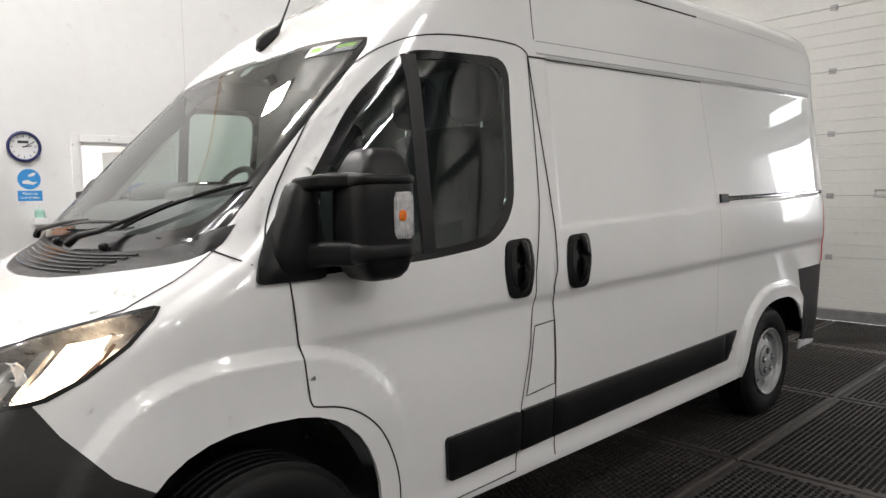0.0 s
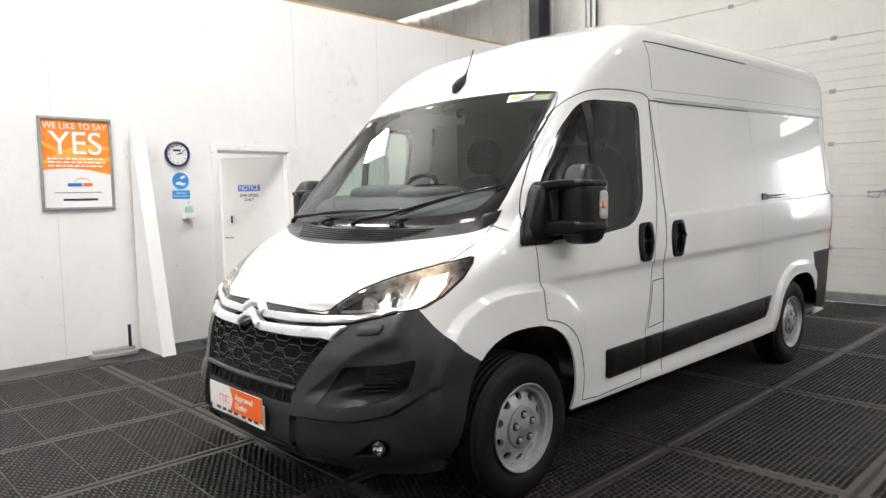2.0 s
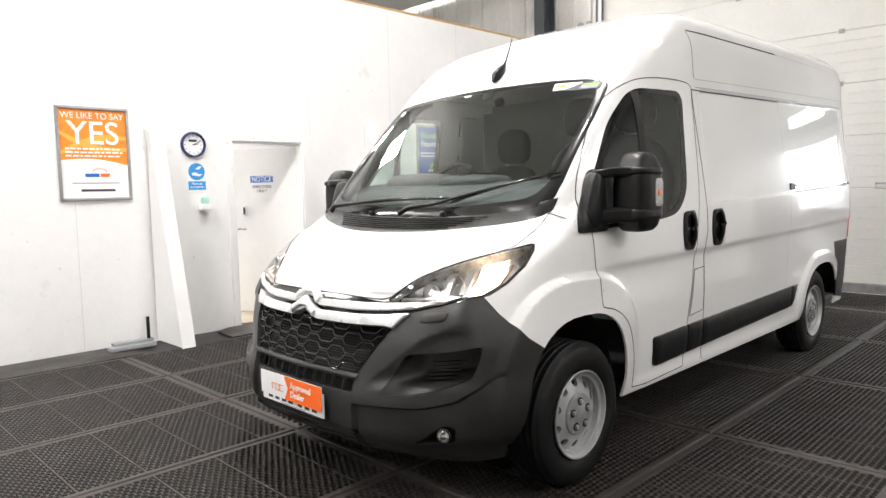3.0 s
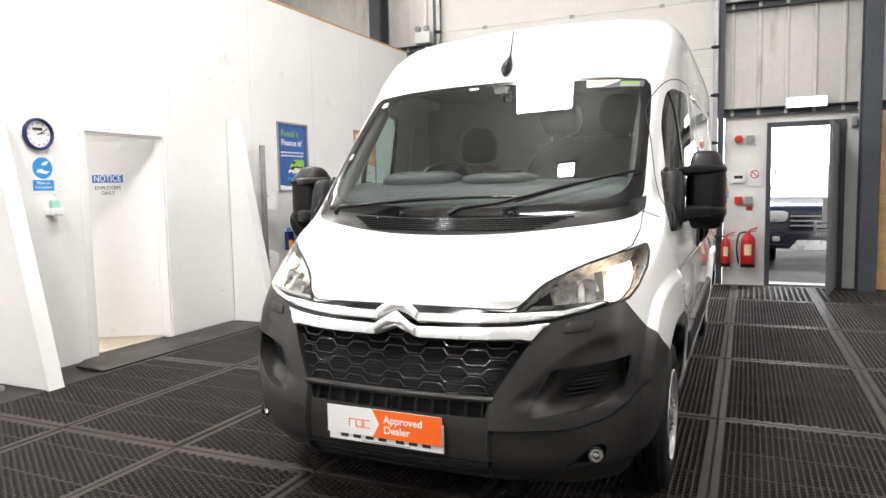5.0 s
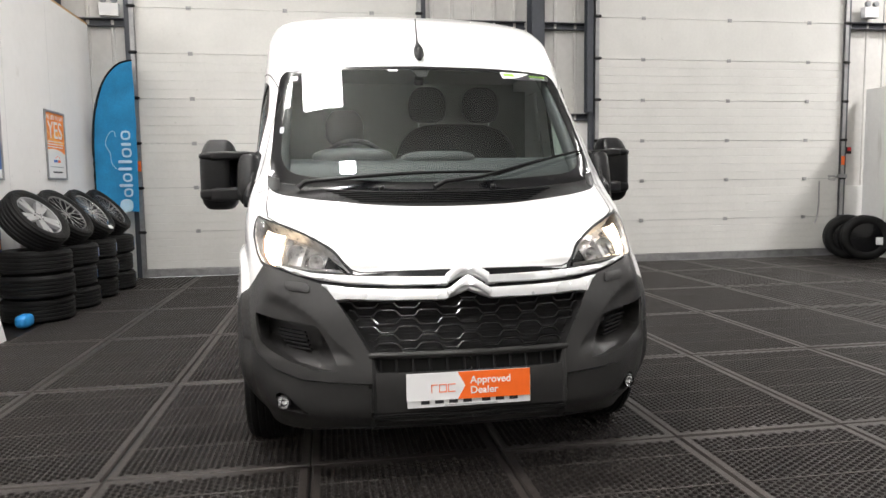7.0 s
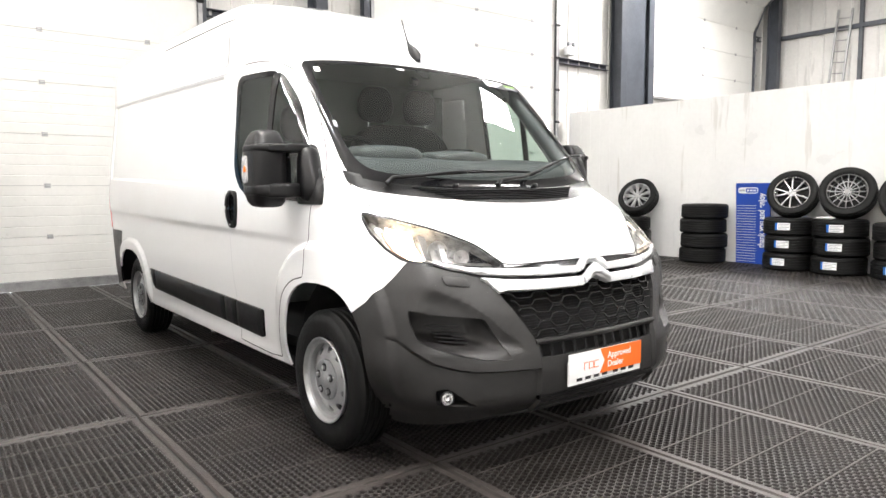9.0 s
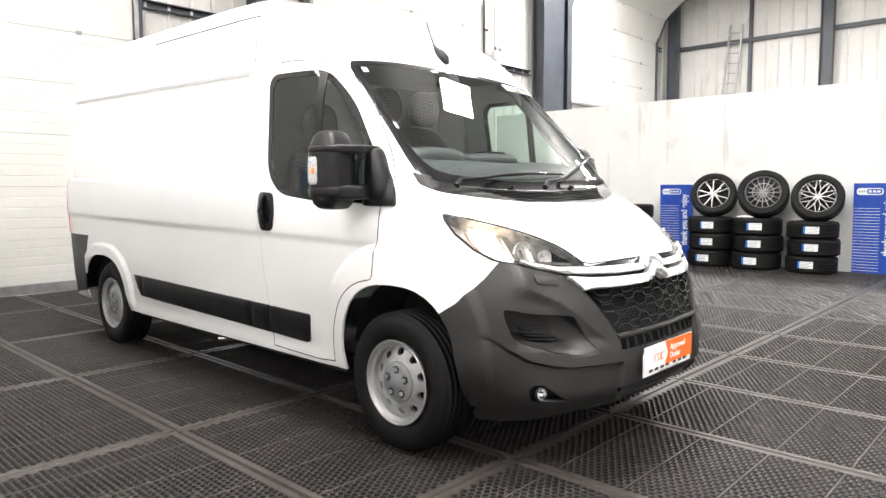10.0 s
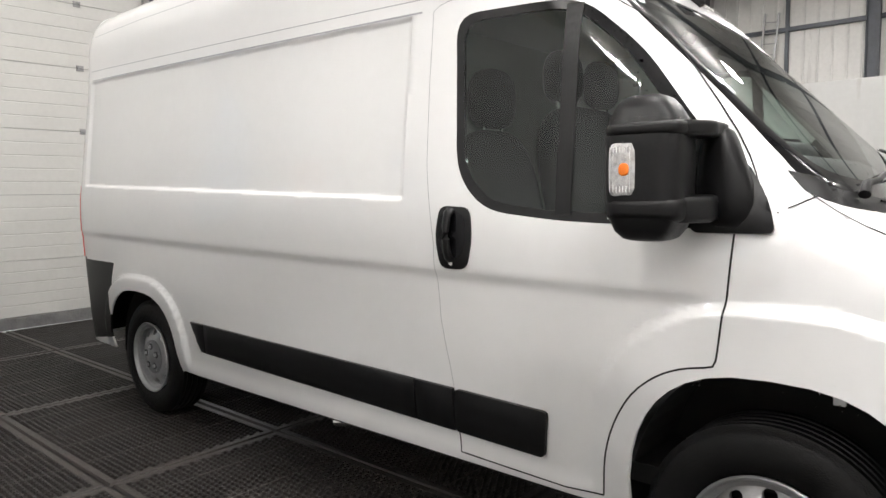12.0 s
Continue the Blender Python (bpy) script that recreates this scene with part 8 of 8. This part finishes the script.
def thanks_sign(x):
    root = thing("thank_you_sign", "tall blue sign board leaning on the glossy partition", "sign", "blue sign boards", at=(x, -8.42, 0.0))
    root.matrix_world = pose(x, -8.46, 0.0, 3.0, 0, 180)
    w, h = 0.58, 1.33
    part("board", boxed(-w / 2, w / 2, 0.0, 0.02, 0.0, h, 0.003), SIGN_BLUE, root, "blue board")
    bm = bmesh.new()
    plate(bm, [(-0.25 + a, -0.001, 1.21 + b) for a, b in rounded([(0, -0.05), (0.34, -0.05), (0.34, 0.05), (0, 0.05)], 0.05, 5)], (0, -0.001, 0))
    part("capsule", bm, WHITE_INK, root)
    bm = bmesh.new()
    plate(bm, [(-0.12 + a, -0.0022, 1.21 + b) for a, b in rounded([(0, -0.035), (0.195, -0.035), (0.195, 0.035), (0, 0.035)], 0.03, 5)], (0, -0.001, 0))
    part("capsule_inner", bm, SIGN_BLUE, root)
    for k in range(3):
        part("text_bar", boxed(-0.23 + 0.033 * k, -0.205 + 0.033 * k, -0.0032, -0.002, 1.195, 1.225), GREY_INK, root)
        part("text_bar", boxed(-0.10 + 0.055 * k, -0.06 + 0.055 * k, -0.0045, -0.0034, 1.195, 1.225), WHITE_INK, root)
    for k in range(22):
        part("rule_line", boxed(-w / 2 + 0.005, 0.055, -0.0015, 0.0, 0.035 + 0.044 * k, 0.041 + 0.044 * k), WHITE_INK, root)
    text("lettering", "thank you and enjoy", 0.155, pose(0.15, -0.001, 0.72, 90, -90, 0), WHITE_INK, root, bold=0.004, squeeze=0.70)
    return root


thanks_sign(2.86)
thanks_sign(-0.16)

# ---- exit bay ----
EXIT = tagged(new("door_2"), "dark steel exit door standing open into the hall", "door", kind="structure")
for b in ((-2.44, -2.38, 0.0, 2.14), (-1.57, -1.51, 0.0, 2.14), (-2.44, -1.51, 2.14, 2.2)):
    part("frame", boxed(BLOCK_X - 0.03, BLOCK_X + 0.14, b[0], b[1], b[2], b[3], 0.004), STEEL_DARK, EXIT)
part("threshold", boxed(BLOCK_X - 0.05, BLOCK_X + 0.2, -2.38, -1.57, 0.0, 0.02, 0.004), GALV, EXIT)
LEAF = part("leaf", boxed(-0.88, 0.0, -0.022, 0.022, 0.02, 2.12, 0.004), GREY_DOOR, EXIT, "dark grey steel door leaf")
LEAF.matrix_basis = pose(BLOCK_X - 0.01, -2.36, 0, 0, 0, -11)
bm = bmesh.new()
box(bm, -0.84, -0.06, 0.023, 0.06, 0.98, 1.02, 0.006)
box(bm, -0.84, -0.79, 0.023, 0.08, 0.9, 1.2, 0.006)
part("panic_bar", bm, GALV, LEAF)
part("paper", boxed(-0.35, -0.2, 0.0235, 0.0255, 1.45, 1.7), WHITE_INK, LEAF)
part("paper_header", boxed(-0.35, -0.2, 0.026, 0.0265, 1.63, 1.69), SKY_INK, LEAF)
bm = bmesh.new()
for k in range(6):
    zz = 0.70 + 0.035 * k
    tube(bm, [(-0.10, 0.06, zz), (-0.10, 0.22, zz), (-0.34, 0.22, zz), (-0.34, 0.06, zz)], 0.003, n=4, closed=True)
for k in range(7):
    x = -0.10 - 0.04 * k
    tube(bm, [(x, 0.22, 0.70), (x, 0.22, 0.875)], 0.003, n=4)
part("wire_basket", bm, GALV, LEAF, "small wire basket hung on the door")
bm = bmesh.new()
box(bm, BLOCK_X - 0.09, BLOCK_X - 0.004, -2.55, -2.49, 2.10, 2.22, 0.006)
tagged(finish("door_contact", bm, GREY_INK, 30), "small grey sensor above the exit door", "sensor")

XS = thing("exit_sign", "lit white emergency exit sign box", "sign", at=(BLOCK_X - 0.075, -1.97, 2.44))
part("box", boxed(-0.02, 0.03, -0.24, 0.24, -0.07, 0.07, 0.008), WHITE_INK, XS)
part("lit_face", boxed(-0.025, -0.021, -0.23, 0.23, -0.06, 0.06), EXIT_LIT, XS, "lit white face")


def extinguisher(y, r, h, label):
    root = thing("fire_extinguisher", label, "fire extinguisher", "extinguishers by the exit", at=(BLOCK_X - 0.10, y, 0.25))
    bm = bmesh.new()
    lathe(bm, [(0.0, 0.0), (r * 0.9, 0.0), (r, 0.02), (r, h * 0.78), (r * 0.8, h * 0.88), (r * 0.35, h * 0.94), (r * 0.3, h)], 24, axis="Z")
    part("cylinder", bm, RED_PAINT, root, smooth=45)
    bm = bmesh.new()
    lathe(bm, [(r * 1.01, 0.0), (r * 1.02, 0.05)], 24, axis="Z")
    part("base_ring", bm, BLACK_PLASTIC, root)
    bm = bmesh.new()
    tube(bm, [(0, 0, h), (0, -0.03, h + 0.03), (0, -0.12, h + 0.06)], 0.01, n=6)
    tube(bm, [(0, 0, h), (0, -0.11, h + 0.02)], 0.008, n=6)
    part("lever", bm, RED_PAINT, root)
    bm = bmesh.new()
    tube(bm, smooth_line([(0, 0.02, h), (-0.02, 0.11, h - 0.03), (-0.02, 0.14, h * 0.55), (-0.02, 0.115, h * 0.1)], 5), 0.011, n=8)
    part("hose", bm, BLACK_PLASTIC, root, smooth=60)
    bm = bmesh.new()
    pts = [radians(150 + 60 * k / 6) for k in range(7)]
    lo = [bm.verts.new(((r + 0.002) * math.cos(a), (r + 0.002) * math.sin(a), h * 0.35)) for a in pts]
    hi = [bm.verts.new(((r + 0.002) * math.cos(a), (r + 0.002) * math.sin(a), h * 0.66)) for a in pts]
    for k in range(6):
        bm.faces.new((lo[k], lo[k + 1], hi[k + 1], hi[k]))
    part("label", bm, CREAM_INK, root)
    part("bracket", boxed(0.05, 0.095, -0.03, 0.03, h * 0.5, h * 0.6), BLACK_PLASTIC, root)


extinguisher(-1.30, 0.09, 0.48, "large red fire extinguisher on a white wall")
extinguisher(-1.02, 0.06, 0.42, "slim red fire extinguisher on a white wall")


def wall_box(name, y, z, w, h, d, material, label, category, bevel=0.006):
    return tagged(finish(name, boxed(BLOCK_X - 0.003 - d, BLOCK_X - 0.003, y - w / 2, y + w / 2, z - h / 2, z + h / 2, bevel), material), label, category)


bm = bmesh.new()
lathe(bm, [(0.0, -0.06), (0.045, -0.055), (0.055, -0.03), (0.055, 0.0)], 20, axis="X")
bmesh.ops.transform(bm, matrix=Matrix.Translation((BLOCK_X - 0.003, -1.162, 1.997)), verts=bm.verts)
tagged(finish("alarm_sounder", bm, RED_PAINT, 50), "round red alarm sounder on the block wall", "alarm")
wall_box("switch_box", -1.306, 1.99, 0.1, 0.1, 0.05, GREY_PAINT, "small grey switch box on the block wall", "switch")
TH = wall_box("wall_keypad", -1.167, 1.465, 0.17, 0.12, 0.03, WHITE_INK, "white alarm keypad with a dark display", "keypad")
part("display", boxed(BLOCK_X - 0.035, BLOCK_X - 0.0335, -1.22, -1.11, 1.46, 1.5), DARK_INK, TH)
wall_box("call_point", -1.172, 1.163, 0.1, 0.1, 0.05, RED_PAINT, "red fire call point on the block wall", "call point")
wall_box("switch_box", -1.30, 1.161, 0.1, 0.1, 0.05, GREY_PAINT, "small grey switch box beside the call point", "switch")
NS = wall_box("warning_sign", -1.369, 1.476, 0.16, 0.24, 0.004, WHITE_INK, "white sign with a red prohibition ring", "sign", 0)
bm = bmesh.new()
tube(bm, [(BLOCK_X - 0.009, -1.369 + 0.05 * math.cos(a), 1.515 + 0.05 * math.sin(a)) for a in (2 * math.pi * k / 20 for k in range(20))], 0.007, n=5, closed=True)
tube(bm, [(BLOCK_X - 0.009, -1.369 + 0.035, 1.55), (BLOCK_X - 0.009, -1.369 - 0.035, 1.48)], 0.006, n=5)
part("ring", bm, RED_PAINT, NS)
FP = wall_box("notice_strip", -1.311, 0.985, 0.09, 0.2, 0.004, WHITE_INK, "small red and white fire notice", "sign", 0)
part("red_field", boxed(BLOCK_X - 0.0095, BLOCK_X - 0.0075, -1.35, -1.27, 1.02, 1.08), RED_PAINT, FP)
BP = wall_box("notice_strip", -1.0, 1.24, 0.12, 0.12, 0.004, WHITE_INK, "small blue and white notice on the wall", "sign", 0)
for k in range(3):
    part("blue_line", boxed(BLOCK_X - 0.0095, BLOCK_X - 0.0075, -1.05, -0.95, 1.20 + 0.035 * k, 1.22 + 0.035 * k), BLUE_INK, BP)
PL = thing("timber_plank", "raw timber plank standing against the block wall", "plank", at=(BLOCK_X - 0.05, -2.89, 0))
part("plank", boxed(-0.02, 0.02, -0.07, 0.07, 0.0, 1.2, 0.003), WOOD, PL)
part("plank", boxed(-0.02, 0.02, -0.07, 0.07, 1.203, 2.28, 0.003), WOOD, PL)
for y, z in ((3.56, 3.78), (-8.62, 4.06)):
    EL = thing("emergency_light", "white twin-spot emergency light box on a steel rail", "light", at=(BLOCK_X - 0.06, y, z - 0.03))
    part("box", boxed(-0.05, 0.05, -0.13, 0.13, 0.0, 0.18, 0.01), WHITE_INK, EL)
    for s in (-1, 1):
        bm = bmesh.new()
        lathe(bm, [(0.0, -0.05), (0.045, -0.045), (0.05, 0.0), (0.02, 0.03)], 14, axis="X")
        bmesh.ops.transform(bm, matrix=Matrix.Translation((-0.02, s * 0.075, 0.225)), verts=bm.verts)
        part("spot", bm, GREY_PAINT, EL, smooth=50)
SW = wall_box("isolator_switch", -8.32, 1.80, 0.1, 0.12, 0.06, BLACK_PLASTIC, "black isolator switch with a red knob", "switch")
part("knob", boxed(BLOCK_X - 0.085, BLOCK_X - 0.064, -8.35, -8.29, 1.79, 1.85, 0.006), RED_PAINT, SW)

LD = thing("ladder", "aluminium ladder standing against the far cladding", "ladder", at=(5.42, -16.6, 0))
LD.matrix_world = pose(5.42, -16.5, 0, 3.0, -4.0, 0)
for s in (-1, 1):
    part("stile", boxed(s * 0.17 - 0.025, s * 0.17 + 0.025, -0.03, 0.03, 0.0, 5.85, 0.004), GALV, LD)
for k in range(20):
    bm = bmesh.new()
    cyl(bm, (-0.145, 0, 0.3 + 0.28 * k), (0.145, 0, 0.3 + 0.28 * k), 0.016, n=8)
    part("rung", bm, GALV, LD)

# Raised overhead door beyond partition A.
OD = thing("overhead_door", "cream sectional door raised flat under the roof beyond the partition", "roller door", at=(0, 0, 5.02))
for k in range(5):
    part("panel", boxed(6.95 - 0.62 * (k + 1) + 0.004, 6.95 - 0.62 * k - 0.004, 5.0, 8.7, 0.0, 0.05, 0.004), DOOR_PANEL, OD)
bm = bmesh.new()
box(bm, 3.5, 7.0, 4.92, 4.98, -0.03, 0.05, 0.004)
part("track", bm, STEEL_DARK, OD)
bm = bmesh.new()
cyl(bm, (6.95, 8.9, 0.05), (6.95, 4.7, 0.05), 0.04, n=10)
part("shaft", bm, STEEL_DARK, OD)
for y in (5.6, 7.0, 8.4):
    bm = bmesh.new()
    cyl(bm, (5.2, y, 0.05), (5.2, y, EAVES - 5.02), 0.02, n=6)
    part("hanger", bm, STEEL_DARK, OD)

# ---- outside the exit ----
tagged(finish("ground_outside", boxed(7.3, 40.0, -25.0, 25.0, -0.3, -0.02), mat("pale_wet_tarmac", (0.30, 0.29, 0.28), 0.55, var=0.15, scale=3, bump=0.1, bscale=90)), "pale concrete yard outside the exit door", "ground", kind="structure")
tagged(finish("backdrop", boxed(39.0, 39.2, -25.0, 25.0, -0.3, 14.0), BACKDROP), "bright overcast distance outside", "backdrop", kind="structure")


def pickup(x, y):
    """The front of a dark pickup facing the door, nose to -x."""
    root = thing("pickup", "dark blue pickup truck parked outside the exit door", "car", at=(x, y, -0.11))
    bm = bmesh.new()
    prof = [(0.06, 0.38), (0.0, 0.5), (0.0, 0.95), (0.08, 1.06), (0.3, 1.12), (1.2, 1.2), (1.35, 1.22), (3.7, 1.2), (5.1, 1.2), (5.2, 0.5), (5.1, 0.38)]
    ra = [bm.verts.new((px, -0.93, pz)) for px, pz in prof]
    rb = [bm.verts.new((px, 0.93, pz)) for px, pz in prof]
    n = len(prof)
    for k in range(n):
        bm.faces.new((ra[k], ra[(k + 1) % n], rb[(k + 1) % n], rb[k]))
    bm.faces.new(ra), bm.faces.new(rb[::-1])
    bmesh.ops.bevel(bm, geom=[e for e in bm.edges], offset=0.05, segments=3, affect="EDGES")
    part("body", bm, DARK_BLUE_PAINT, root, smooth=40)
    part("grille", boxed(-0.03, 0.02, -0.55, 0.55, 0.72, 1.0, 0.03), BLACK_GLOSS, root)
    for k in range(3):
        part("grille_bar", boxed(-0.045, -0.02, -0.53, 0.53, 0.77 + 0.08 * k, 0.795 + 0.08 * k, 0.006), GREY_PAINT, root)
    part("bumper", boxed(-0.08, 0.1, -0.94, 0.94, 0.40, 0.7, 0.05), DARK_BLUE_PAINT, root)
    bm = bmesh.new()
    plate(bm, [(-0.1, -0.55, 0.38), (-0.1, 0.55, 0.38), (-0.1, 0.42, 0.54), (-0.1, -0.42, 0.54)], (0.04, 0, 0))
    part("skid_plate", bm, BAR_SILVER, root, "silver skid plate")
    for s in (-1, 1):
        bm = superbox((0.08, s * 0.74, 0.93), (0.22, 0.38, 0.20), 4, 10)
        part("headlight", bm, LENS_CLEAR_SOLID, root, smooth=60)
        bm = superbox((-0.06, s * 0.74, 0.56), (0.08, 0.24, 0.15), 4, 10)
        part("fog_recess", bm, BLACK_PLASTIC, root, smooth=60)
        bm = superbox((-0.085, s * 0.74, 0.56), (0.06, 0.12, 0.09), 4, 8)
        part("fog_lamp", bm, LENS_CLEAR_SOLID, root, smooth=60)
        for wx in (0.95, 4.2):
            ob = new("wheel", tyre_mesh(0.38, 0.25, 0.24))
            ob.parent = root
            ob.matrix_basis = pose(wx, s * 0.83, 0.47)
    bm = bmesh.new()
    plate(bm, [(1.3, -0.80, 1.2), (1.3, 0.80, 1.2), (2.25, 0.68, 1.78), (2.25, -0.68, 1.78)], (0.02, 0, 0.03))
    # Bright sky reflection is put in as plain white colour.
    part("windscreen", bm, WHITE_INK, root, "windscreen painted white in place of a sky reflection")
    bm = bmesh.new()
    plate(bm, [(1.4, -0.84, 1.2), (3.7, -0.84, 1.2), (3.5, -0.70, 1.75), (2.3, -0.70, 1.77)], (0, 0.02, 0))
    plate(bm, [(1.4, 0.84, 1.2), (3.7, 0.84, 1.2), (3.5, 0.70, 1.75), (2.3, 0.70, 1.77)], (0, -0.02, 0))
    plate(bm, [(2.28, -0.69, 1.76), (3.5, -0.69, 1.76), (3.5, 0.69, 1.76), (2.28, 0.69, 1.76)], (0, 0, -0.03))
    part("cab", bm, DARK_BLUE_PAINT, root)


pickup(9.7, -2.48)
_sun = bpy.data.lights.new("sun", "SUN")
_sun.energy, _sun.angle, _sun.color = 5.0, radians(12), (1.0, 0.97, 0.93)
_so = new("sun", _sun)
_so.matrix_world = look((20, -10, 15), (8, -2, 0))
